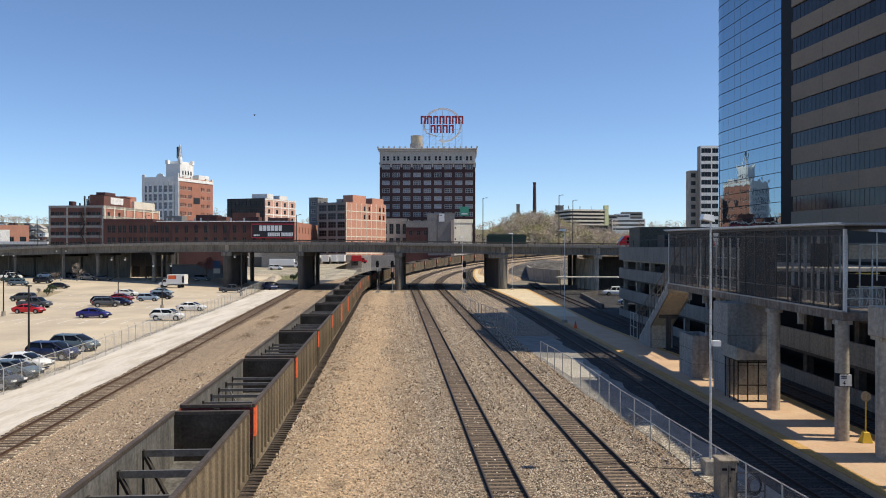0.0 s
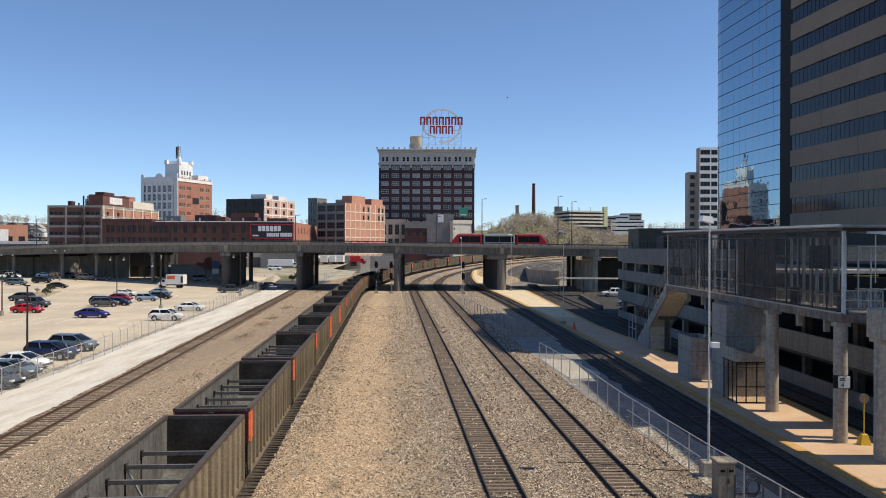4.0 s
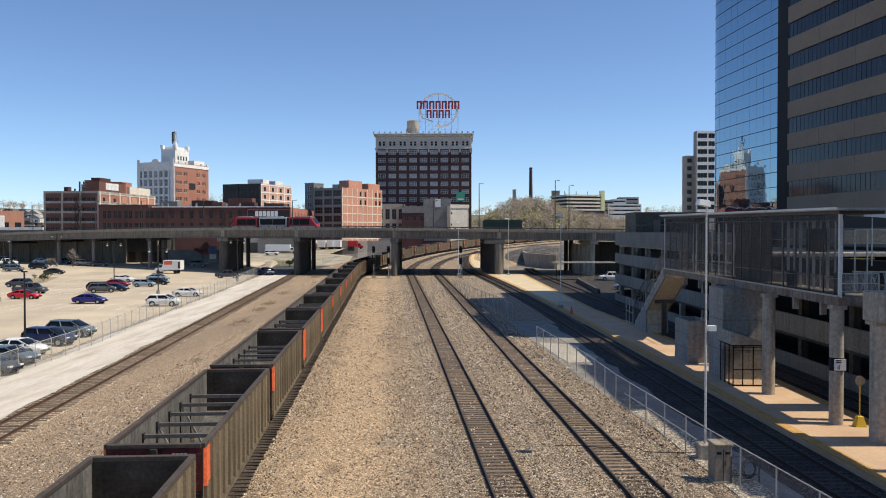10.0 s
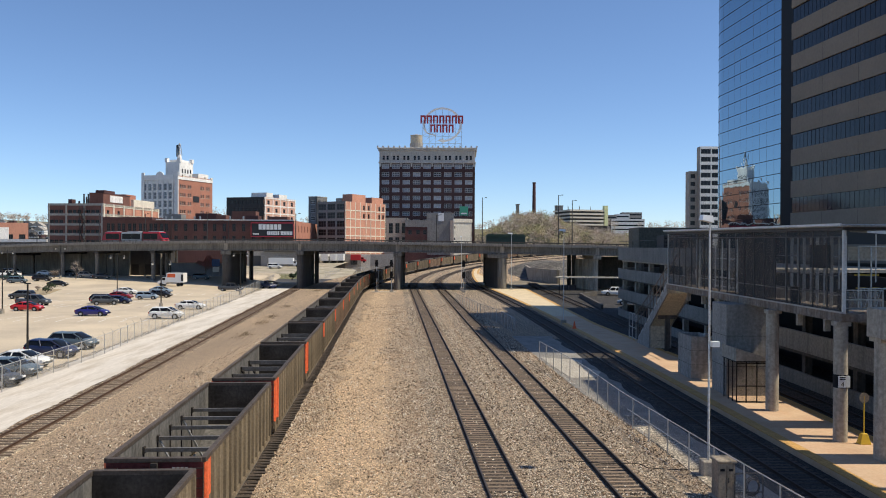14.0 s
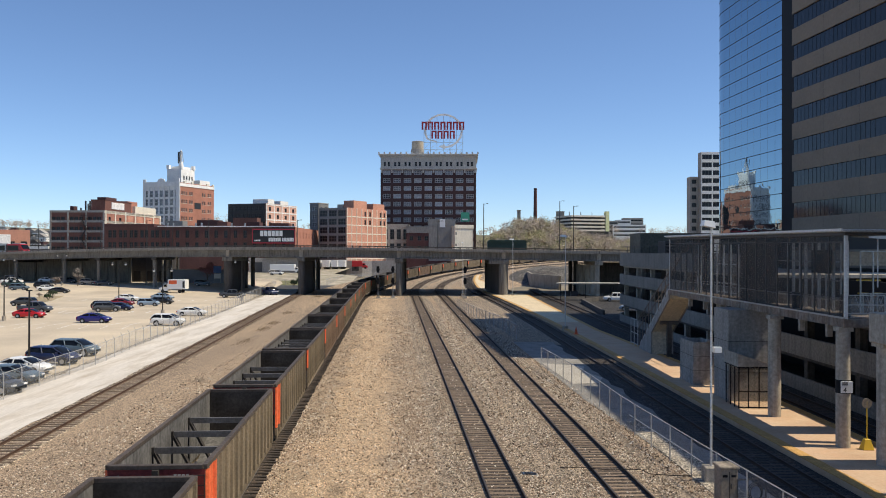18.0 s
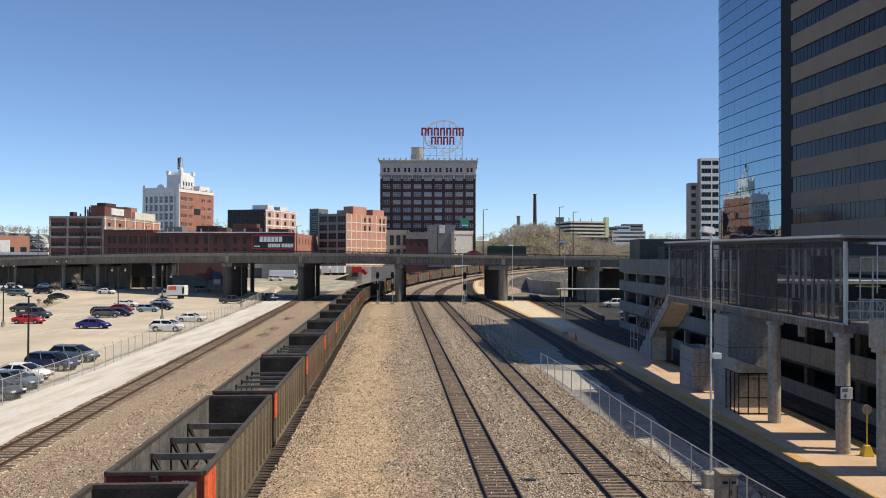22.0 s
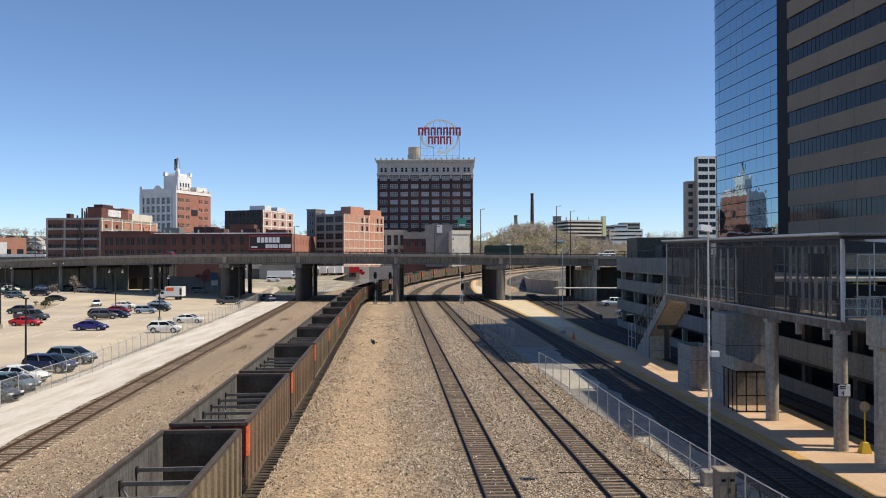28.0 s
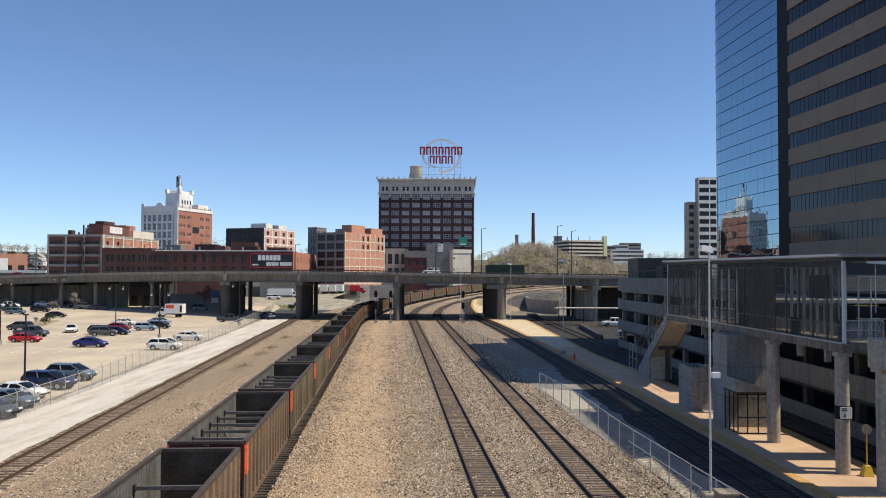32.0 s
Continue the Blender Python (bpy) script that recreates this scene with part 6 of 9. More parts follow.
    part("yellow_bar", Geo().beam((23.2, 46.7, 9.0), (24.55, 46.7, 9.0), 0.07, 0.07), M_YELLOW_PAINT, w, "yellow painted rail")
    for x in (23.7, 24.5, 25.3):
        part("stool_seat", Geo().tube((x, 46.95, 8.22), (x, 46.95, 8.28), 0.28, n=18), M_YELLOW_PAINT, w, "round yellow seat", smooth=40)
        part("stool_stem", Geo().tube((x, 46.95, 7.05), (x, 46.95, 8.22), 0.04, n=8), M_STEEL, w)
    for i in range(11):
        x = 23.3 + i * 0.32
        part("lattice_bar", Geo().beam((x, 46.43, 7.15), (x + 0.32 * (1 if i % 2 else -1), 46.43, 8.2), 0.022, 0.022), M_STEEL, w)
    for y in (43.5, 44.95):
        part("end_rail_post", Geo().beam((23.1, y, 7.05), (23.1, y, 8.3), 0.06, 0.06), M_STEEL, w)
    for h in (0.3, 0.75, 1.25):
        part("end_rail", Geo().beam((21.15, 43.55, 7.05 + h), (23.1, 43.55, 7.05 + h), 0.05, 0.05), M_STEEL, w)
    part("end_mesh", Geo().box(21.2, 23.05, 43.54, 43.55, 7.1, 8.25), M_CHAIN, w, "woven wire infill")
    for x, y, r, top in ((20.75, 52.1, 0.39, 6.6), (21.1, 43.9, 0.36, 6.6), (21.5, 40.0, 0.6, 6.2), (22.4, 67, 0.39, 6.6)):
        c = part("column", Geo().tube((x, y, 0.0), (x, y, top), r, n=24), M_CONC, w, "round grey concrete column", smooth=40)
        part("column_cap", Geo().box(x - r * 1.05, x + r * 1.1, y - r * 0.9, y + r * 0.9, top - 0.2, top + 0.03), M_CONC, c)
    part("cross_beam", Geo().box(20.7, 30, 38.7, 40.5, 6.2, 7.65), M_CONC, w, "concrete cross beam", bevel=0.05)
    return w


walkway()


def lift_tower():
    t = thing("lift_tower", label="plain concrete lift tower with a dark glazed lobby at its foot", category="lift tower")
    part("shaft", Geo().box(19.6, 23.0, 57.2, 60.2, 0.28, 6.6), M_SHAFT, t, "board-marked concrete lift shaft", bevel=0.03)
    for z in (2.3, 4.4):
        part("form_joint", Geo().box(19.585, 23.01, 57.185, 60.21, z, z + 0.03), M_CONC_DARK, t)
    part("canopy", Geo().prism([(19.3, 3.05), (21.5, 3.05), (21.5, 3.2), (19.3, 3.9)], 54.5, 57.2, "y"), M_CONC, t)
    for x in (19.42, 20.05, 20.75, 21.45):
        part("door_frame", Geo().box(x - 0.03, x + 0.03, 54.6, 54.68, 0.3, 2.95), M_BLACK, t, "black metal frame")
    for z in (0.36, 1.4, 2.9):
        part("door_rail", Geo().box(19.4, 21.5, 54.6, 54.68, z - 0.03, z + 0.03), M_BLACK, t)
    for x in (19.47, 20.1, 20.8):
        ob = part("glass_pane", Geo().box(x, x + 0.6, 54.65, 54.67, 0.36, 2.9), M_CLEAR, t, "clear glass pane")
    part("lobby_roof", Geo().box(19.34, 21.55, 54.58, 57.2, 2.96, 3.04), M_BLACK, t, "black metal lobby roof")
    for y in (55.3, 56.1, 56.95):
        part("side_frame", Geo().box(19.35, 19.41, y - 0.03, y + 0.03, 0.3, 2.95), M_BLACK, t)
    part("side_glass", Geo().box(19.36, 19.38, 54.7, 57.1, 0.36, 2.9), M_CLEAR, t)
    return t


M_CLEAR = mesh_screen("lobby_glass", (0.10, 0.11, 0.11), 0.16)
M_CLEAR.node_tree.nodes["Principled BSDF"].inputs["Roughness"].default_value = 0.04
lift_tower()


def stair():
    """Concrete stair that continues the walkway down to the platform, going away from the viewer; its lower part is solid."""
    s = thing("concrete_stair", label="concrete stair with tall brown railings descending from the walkway", category="stair")
    x0, x1, ya, za, yb, zb = 20.95, 23.2, 77.4, 6.85, 89.0, PZ
    n = 36
    slope = (zb - za) / (yb - ya)
    ym = 83.9                             # the solid part begins here

    def at(y, h):
        return za + slope * (y - ya) + h
    part("flight", Geo().prism([(ya, za), (ym, at(ym, 0)), (ym, at(ym, -0.62)), (ya, za - 0.62)], x0 + 0.15, x1 - 0.15, "x"), M_LIT_CAST, s, "concrete flight, toned as sunlit")
    part("solid_base", Geo().prism([(ym, zb - 0.02), (yb, zb - 0.02), (yb, zb), (ym, at(ym, 0))], x0 + 0.15, x1 - 0.15, "x"), M_LIT_CAST, s, "solid concrete base, toned as sunlit")
    for x in (x0, x1 - 0.14):
        part("stringer", Geo().prism([(ya, za + 0.1), (yb, zb + 0.2), (yb, zb), (ym, zb), (ym, at(ym, -0.7)), (ya, za - 0.7)], x, x + 0.14, "x"), M_SHAFT, s, "grey concrete flank")
    me = Geo().box(x0 + 0.15, x1 - 0.15, 0, 0.33, 0, 0.17).mesh("step", M_CONC_NEW)
    for i in range(n - 1):
        part("step", me, None, s).matrix_basis = pose(0, ya + i * (yb - ya) / n, za + (i + 1) * (zb - za) / n)
    for z in (1.1,):
        part("form_joint", Geo().box(x0 + 0.2, x1 - 0.2, ym - 0.008, ym + 0.01, z, z + 0.03), M_CONC_DARK, s)
    for x in (x0 + 0.07, x1 - 0.07):
        for i in range(10):
            y = ya + 0.1 + i * 1.27
            z = at(y, 0.1) if y < yb else zb
            part("baluster", Geo().beam((x, y, z), (x, y, 8.75 - (y - ya) * 0.44), 0.07, 0.07), M_BROWN_RAIL, s)
            if i < 9:
                # Pale strips along the flank stand for sunlit step edges.
                part("kick_plate", Geo().prism([(y + 0.12, at(y + 0.12, 0.14)), (y + 1.1, at(y + 1.1, 0.14)), (y + 1.1, at(y + 1.1, 0.52)), (y + 0.12, at(y + 0.12, 0.52))], x - 0.015, x + 0.015, "x"), M_FENCE_STEEL, s, "pale strip for the sunlit step edge")
        for lo, hi in ((7.75, 2.2), (8.75, 3.2)):
            part("handrail", Geo().beam((x, ya, lo), (x, yb + 1, hi), 0.07, 0.07), M_BROWN_RAIL, s, "brown steel handrail")
    part("upper_rail", Geo().beam((21.25, 77.3, 8.72), (21.25, 74.6, 10.1), 0.09, 0.06), M_BROWN_RAIL, s, "brown steel rail")
    part("crosshead", Geo().box(x0 + 0.35, x1 - 0.1, 81.5, 81.9, at(81.7, -0.95), at(81.7, -0.6)), M_CONC_DARK, s, "dark crosshead")
    part("support_post", Geo().box(21.95, 22.4, 81.55, 81.85, 0.28, at(81.7, -0.9)), M_CONC_DARK, s, "dark support post")
    # gate at the foot
    for y in (yb + 1.0, yb + 2.7, yb + 4.3):
        part("gate_post", Geo().beam((x0 + 0.1, y, zb), (x0 + 0.1, y, 3.2), 0.08, 0.08), M_FENCE_STEEL, s)
    for z in (0.55, 1.7, 3.2):
        part("gate_rail", Geo().beam((x0 + 0.1, yb + 1.0, z), (x0 + 0.1, yb + 4.3, z), 0.07, 0.07), M_FENCE_STEEL, s)
    return s


stair()


def equipment_enclosure():
    e = thing("equipment_enclosure", label="open-topped box of grey concrete panels on the platform", category="enclosure")
    for nm, a in (("side_panel", (19.3, 19.42, 64.3, 67.8)), ("side_panel", (20.9, 21.02, 64.3, 67.8)), ("front_panel", (19.42, 20.9, 64.3, 64.42)), ("rear_panel", (19.42, 20.9, 67.68, 67.8))):
        part(nm, Geo().box(*a, 0.28, 3.6), M_SHAFT, e, "shaded concrete panel", bevel=0.02)
    for z in (1.4, 2.5):
        part("panel_joint", Geo().box(19.285, 21.03, 64.285, 67.81, z, z + 0.025), M_CONC_DARK, e)
    part("floodlight", Geo().box(20.3, 20.75, 64.1, 64.5, 3.6, 3.85), M_STEEL, e, "small grey floodlight", bevel=0.04)
    part("sign_board", Geo().box(20.93, 21.0, 63.6, 64.28, 1.6, 3.7), M_BLACK, e, "narrow black display board")


equipment_enclosure()


def shade_bridge():
    """Unseen raised box at the side, added to shade the platform track."""
    b = thing("enclosed_skybridge", label="unseen concrete box on columns, added to cast shade", category="bridge")
    part("box", Geo().box(24.4, 25.4, 4, 41.0, 10.2, 16.1), M_CONC, b)
    part("roof", Geo().box(24.3, 25.5, 3.8, 41.2, 16.1, 16.3), M_ROOF, b)
    for y in (8, 24, 40):
        part("column", Geo().tube((24.9, y, -0.1), (24.9, y, 10.2), 0.4, n=16), M_CONC_NEW, b, smooth=40)


def shade_slab():
    """Unseen raised slab, added to shade the dirt road and the platform track."""
    b = thing("neighbour_office_block", label="unseen raised slab on columns, added to cast shade", category="office building")
    part("storeys", Geo().box(36.0, 36.6, 30, 46.0, 27.2, 33.8).box(36.0, 36.6, 46.0, 62.6, 27.2, 35.6), M_TOWER, b)
    part("parapet", Geo().box(35.95, 36.65, 29.9, 45.9, 33.8, 34.0).box(35.95, 36.65, 45.9, 62.7, 35.6, 35.8), M_CONC, b)
    for y in (33, 43, 53, 61.5):
        part("column", Geo().tube((36.3, y, 5.6), (36.3, y, 27.2), 0.28, n=16), M_CONC, b, smooth=40)


shade_slab()

shade_bridge()
# ---- vehicles ----
M_TYRE = plain("tyre_rubber", (0.015, 0.015, 0.015), 0.85)
M_RIM = plain("alloy_rim", (0.40, 0.40, 0.41), 0.35, 0.8)
M_CARGLASS = plain("car_glass", (0.008, 0.009, 0.010), 0.08, spec=0.4)
M_LAMP_W = plain("headlamp", (0.75, 0.75, 0.72), 0.15)
M_LAMP_R = plain("tail_lamp", (0.30, 0.01, 0.01), 0.25)
PAINT = {}


def paint(c):
    if c not in PAINT:
        rgb = {"red": (0.52, 0.015, 0.02), "dark red": (0.22, 0.012, 0.02), "navy": (0.012, 0.02, 0.07), "blue": (0.02, 0.018, 0.16), "white": (0.78, 0.78, 0.76), "black": (0.012, 0.012, 0.014),
               "dark grey": (0.06, 0.065, 0.07), "silver": (0.42, 0.44, 0.45), "slate": (0.09, 0.13, 0.16), "steel blue": (0.25, 0.33, 0.42), "tan": (0.36, 0.32, 0.26), "green": (0.03, 0.06, 0.05)}[c]
        PAINT[c] = plain(c.replace(" ", "_") + "_car_paint", rgb, 0.38, 0.0, coat=0.35, spec=0.35)
    return PAINT[c]


def frustum(g, x0, x1, w0, z0, x2, x3, w1, z1):
    return g.add([(x0, -w0, z0), (x1, -w0, z0), (x1, w0, z0), (x0, w0, z0), (x2, -w1, z1), (x3, -w1, z1), (x3, w1, z1), (x2, w1, z1)],
                 [(3, 2, 1, 0), (4, 5, 6, 7), (0, 1, 5, 4), (1, 2, 6, 5), (2, 3, 7, 6), (3, 0, 4, 7)])


SHAPES = {  # length, width, side outline of the lower body, cabin: base x0 x1, roof x2 x3, belt z, roof z
    "sedan": (4.75, 1.84, [(-2.35, 0.35), (-2.38, 0.66), (-2.32, 1.0), (-1.7, 1.06), (0.95, 0.99), (1.75, 0.90), (2.2, 0.76), (2.38, 0.52), (2.3, 0.25), (-2.2, 0.25)], (-2.05, 1.35, -0.75, 0.15, 0.97, 1.46)),
    "hatch": (4.1, 1.74, [(-2.0, 0.35), (-2.05, 0.7), (-1.98, 1.04), (-1.2, 1.06), (0.95, 1.0), (1.6, 0.92), (1.92, 0.76), (2.05, 0.5), (1.95, 0.25), (-1.9, 0.25)], (-2.0, 1.45, -1.45, 0.25, 1.0, 1.54)),
    "suv": (4.65, 1.92, [(-2.28, 0.4), (-2.32, 0.8), (-2.26, 1.14), (-1.6, 1.18), (0.95, 1.12), (1.75, 1.04), (2.15, 0.92), (2.32, 0.6), (2.25, 0.28), (-2.2, 0.28)], (-2.26, 1.4, -1.72, 0.28, 1.1, 1.70)),
    "van": (5.1, 1.98, [(-2.5, 0.4), (-2.55, 0.9), (-2.5, 1.2), (-1.6, 1.22), (1.5, 1.15), (2.15, 1.02), (2.45, 0.85), (2.55, 0.55), (2.45, 0.28), (-2.4, 0.28)], (-2.5, 2.0, -2.3, 0.85, 1.15, 1.82)),
    "pickup": (5.7, 1.98, [(-2.85, 0.5), (-2.87, 0.8), (-2.82, 1.18), (-0.9, 1.18), (1.15, 1.18), (2.45, 1.12), (2.75, 0.98), (2.87, 0.66), (2.78, 0.36), (-2.7, 0.36)], (-1.05, 1.6, -0.8, 0.75, 1.16, 1.90)),
}
CAR_CACHE = {}


def car(kind, colour, x, y, rz, label, z=-0.03, group="parked cars", wheels=True):
    L, W, prof, (c0, c1, c2, c3, zb, zr) = SHAPES[kind]
    key = (kind, colour)
    if key in CAR_CACHE:
        o = copy_thing(CAR_CACHE[key], pose(x, y, z, 0, 0, rz))
        return tagged(o, label, group=group)
    c = thing({"suv": "sport_utility_car", "van": "van", "pickup": "pickup_truck"}.get(kind, "car"), (x, y, z), rz, label, {"van": "van", "pickup": "pickup truck"}.get(kind, "car"), group)
    p = paint(colour)
    w = W / 2
    top = prof[1:-1]

    def crest(x):
        for (xa, za), (xb, zb2) in zip(top, top[1:]):
            if xa <= x <= xb and xb > xa:
                return za + (zb2 - za) * (x - xa) / (xb - xa)
        return top[-1][1]
    g, low = Geo(), 0.24 if kind in ("sedan", "hatch") else 0.32
    st = [-1.0, -0.985, -0.94, -0.85, -0.7, -0.4, 0.0, 0.35, 0.6, 0.78, 0.9, 0.965, 1.0]
    for q in st:
        x = q * L / 2
        end = max(0.0, (abs(q) - 0.7) / 0.3)
        hw = w * (1 - (0.22 if q > 0 else 0.15) * end ** 2.2)
        z1 = max(0.6, crest(x * 0.985)) - 0.10 * end ** 4
        z0 = low + 0.12 * end ** 3
        half = [(hw * 0.90, z0), (hw, z0 + 0.2), (hw * 1.005, (z0 + z1) / 2 + 0.06), (hw * 0.975, z1 - 0.12), (hw * 0.90, z1 - 0.02), (hw * 0.6, z1 + 0.012)]
        g.v += [(x, -a, b) for a, b in half] + [(x, a, b) for a, b in reversed(half)]
    m = 12
    g.f += [(i * m + k, i * m + (k + 1) % m, (i + 1) * m + (k + 1) % m, (i + 1) * m + k) for i in range(len(st) - 1) for k in range(m)] + [tuple(range(m)), tuple(range(len(st) * m - 1, len(st) * m - m - 1, -1))]
    part("body", g, p, c, smooth=38)

    def cabin(x0, x1, grow, lift):
        """Rounded greenhouse between two stations."""
        g, n = Geo(), 12
        for i in range(n + 1):
            x = x0 + (x1 - x0) * i / n
            f = 1.0
            if x < c2:
                f = math.sin(max(0.0, min(1.0, (x - c0) / (c2 - c0))) * math.pi / 2) ** 0.9
            elif x > c3:
                f = math.sin(max(0.0, min(1.0, (c1 - x) / (c1 - c3))) * math.pi / 2) ** 0.9
            z = zb - 0.03 + (zr - zb) * f
            zl = zb - 0.05 if lift is None else z - lift
            wt = (w - 0.07) - 0.17 * f
            half = [((w - 0.07) if lift is None else wt + 0.05 + grow, zl), (wt + 0.03 + grow, z - 0.09 if lift is None else z - lift * 0.4), (wt - 0.06 + grow, z - 0.02 + grow), (wt * 0.5, z + grow + 0.02)]
            g.v += [(x, -a, b) for a, b in half] + [(x, a, b) for a, b in reversed(half)]
        g.f += [(i * 8 + k, i * 8 + (k + 1) % 8, (i + 1) * 8 + (k + 1) % 8, (i + 1) * 8 + k) for i in range(n) for k in range(8)] + [tuple(range(8)), tuple(range((n + 1) * 8 - 1, n * 8 - 1, -1))]
        return g
    part("cabin_glass", cabin(c0, c1, 0.0, None), M_CARGLASS, c, "dark tinted glass", smooth=50)
    part("roof", cabin(c2 - 0.22, c3 + 0.18, 0.014, 0.09), p, c, smooth=50)
    for s in (-1, 1):
        for a, b in ((c0, c2), (c1, c3), ((c0 + c1) / 2 - 0.15, (c2 + c3) / 2 - 0.1)):
            part("roof_pillar", Geo().beam((a, s * (w - 0.06), zb - 0.02), (b, s * (w - 0.215), zr - 0.03), 0.07, 0.09), p, c)
        part("door_mirror", Geo().box(c1 - 0.55, c1 - 0.35, min(s * w, s * (w + 0.16)), max(s * w, s * (w + 0.16)), zb - 0.02, zb + 0.13), p, c)
        part("headlight", Geo().box(L / 2 - 0.22, L / 2 - 0.03, min(s * (w - 0.1), s * (w - 0.5)), max(s * (w - 0.1), s * (w - 0.5)), zb - 0.36, zb - 0.24), M_LAMP_W, c)
        part("tail_light", Geo().box(-L / 2 + 0.01, -L / 2 + 0.15, min(s * (w - 0.05), s * (w - 0.35)), max(s * (w - 0.05), s * (w - 0.35)), zb - 0.32, zb - 0.12), M_LAMP_R, c)
        for q in (-0.30 * L, 0.31 * L):
            r = 0.36 if kind in ("suv", "pickup", "van") else 0.32
            part("wheel_arch", Geo().tube((q, s * (w - 0.25), r + 0.03), (q, s * (w + 0.006), r + 0.03), r + 0.07, n=18), M_BLACK, c, smooth=40)
            ty = part("wheel", Geo().tube((q, s * (w - 0.2), r), (q, s * (w + 0.02), r), r, n=16), M_TYRE, c, smooth=40)
            part("rim", Geo().tube((q, s * (w - 0.05), r), (q, s * (w + 0.035), r), r * 0.62, n=10), M_RIM, ty)
    if kind == "pickup":
        part("bed", Geo().box(-2.7, -1.0, -w + 0.15, w - 0.15, 1.12, 1.17), M_BLACK, c)
    CAR_CACHE[key] = c
    return c


# parked cars: kind, colour, place, heading
LOT = [
    ("suv", "slate", -37.2, 84.0, -8, "dark slate sport-utility car parked nose to the fence"),
    ("suv", "navy", -36.4, 77.6, -8, "navy sport-utility car parked nose to the fence"),
    ("sedan", "white", -36.0, 71.3, -8, "white saloon car parked nose to the fence"),
    ("sedan", "slate", -34.6, 66.6, -8, "dark blue-grey saloon parked nose to the fence"),
    ("sedan", "dark grey", -33.6, 61.8, -8, "dark grey saloon parked nose to the fence"),
    ("sedan", "red", -65.5, 131.4, 0, "bright red two-door car in the open lot"),
    ("pickup", "dark grey", -70.3, 143.0, -5, "dark grey pickup truck in the open lot"),
    ("suv", "dark grey", -81.1, 160.4, 176, "grey sport-utility car beside a planted island"),
    ("sedan", "blue", -51.6, 122.8, 0, "deep blue saloon parked alone in the lot"),
    ("suv", "white", -39.3, 118.6, 0, "white sport-utility car beside the fence"),
    ("sedan", "white", -41.3, 136.5, 2, "white saloon beside the fence"),
    ("suv", "dark grey", -59.0, 145.4, 25, "dark grey sport-utility car nosed into a shrubby island"),
    ("sedan", "navy", -58.0, 148.6, 4, "navy saloon in the open lot"),
    ("suv", "black", -60.6, 148.9, 0, "black sport-utility car facing a planted island"),
    ("sedan", "dark red", -62.3, 160.8, 0, "dark red saloon in the open lot"),
    ("sedan", "white", -67.3, 176.8, 0, "white saloon behind a red one"),
    ("hatch", "steel blue", -57.0, 160.6, 8, "pale blue hatchback in the open lot"),
    ("sedan", "black", -56.6, 166.6, 5, "black saloon beside a pale hatchback"),
    ("sedan", "steel blue", -61.4, 181.6, 0, "pale blue-grey saloon in the open lot"),
    ("suv", "slate", -65.6, 226.5, 0, "dark blue-grey sport-utility car under the viaduct"),
    ("pickup", "dark grey", -48.5, 191.0, 0, "grey pickup truck near the fence corner"),
    ("suv", "slate", -108.3, 212.0, 5, "dark teal sport-utility car in the back row"),
    ("pickup", "white", -121.3, 233.3, 10, "white pickup truck in the back row"),
    ("suv", "black", -105.1, 218.3, 6, "black off-road car in the back row"),
    ("sedan", "white", -117.4, 246.0, 5, "white saloon in the back row"),
    ("suv", "dark grey", -108.2, 239.4, -3, "grey sport-utility car in the back row"),
    ("sedan", "black", -94.2, 203.7, 8, "black saloon beside a dry planted island"),
    ("suv", "tan", -98.7, 230.9, 5, "tan sport-utility car in the back row"),
    ("sedan", "dark grey", -93.3, 228.3, 5, "dark grey saloon in the back row"),
    ("suv", "black", -127.0, 240.0, 8, "black sport-utility car in the back row"),
    ("sedan", "silver", -131.0, 236.0, 5, "silver saloon in the back row"),
    ("pickup", "green", -115.0, 222.0, 8, "dark green pickup truck in the back row"),
    ("van", "silver", -131.5, 254.0, 5, "silver van under the viaduct"),
    ("pickup", "navy", -42.6, 204.5, -55, "dark blue pickup truck on the gravel road"),
    ("sedan", "dark grey", -43.6, 212.0, -55, "dark saloon behind a pickup on the gravel road"),
    ("pickup", "white", 37.6, 180.5, 180, "white pickup truck in the shade beside the garage"),
    ("sedan", "steel blue", 34.5, 152.0, 165, "grey-blue saloon in the shade beside the garage"),
    ("van", "white", -68.5, 345.0, 0, "white van by the warehouse dock"),
    ("sedan", "white", -70.0, 118.0, 0, "white saloon at the lot's edge"),
]
for a in LOT:
    if a[3] == 345.0:
        car(*a[:2], xat(488, 300), 300.0, *a[4:], z=2.2)
    else:
        car(*a, z=lot_z(a[2], a[3]) + 0.005)


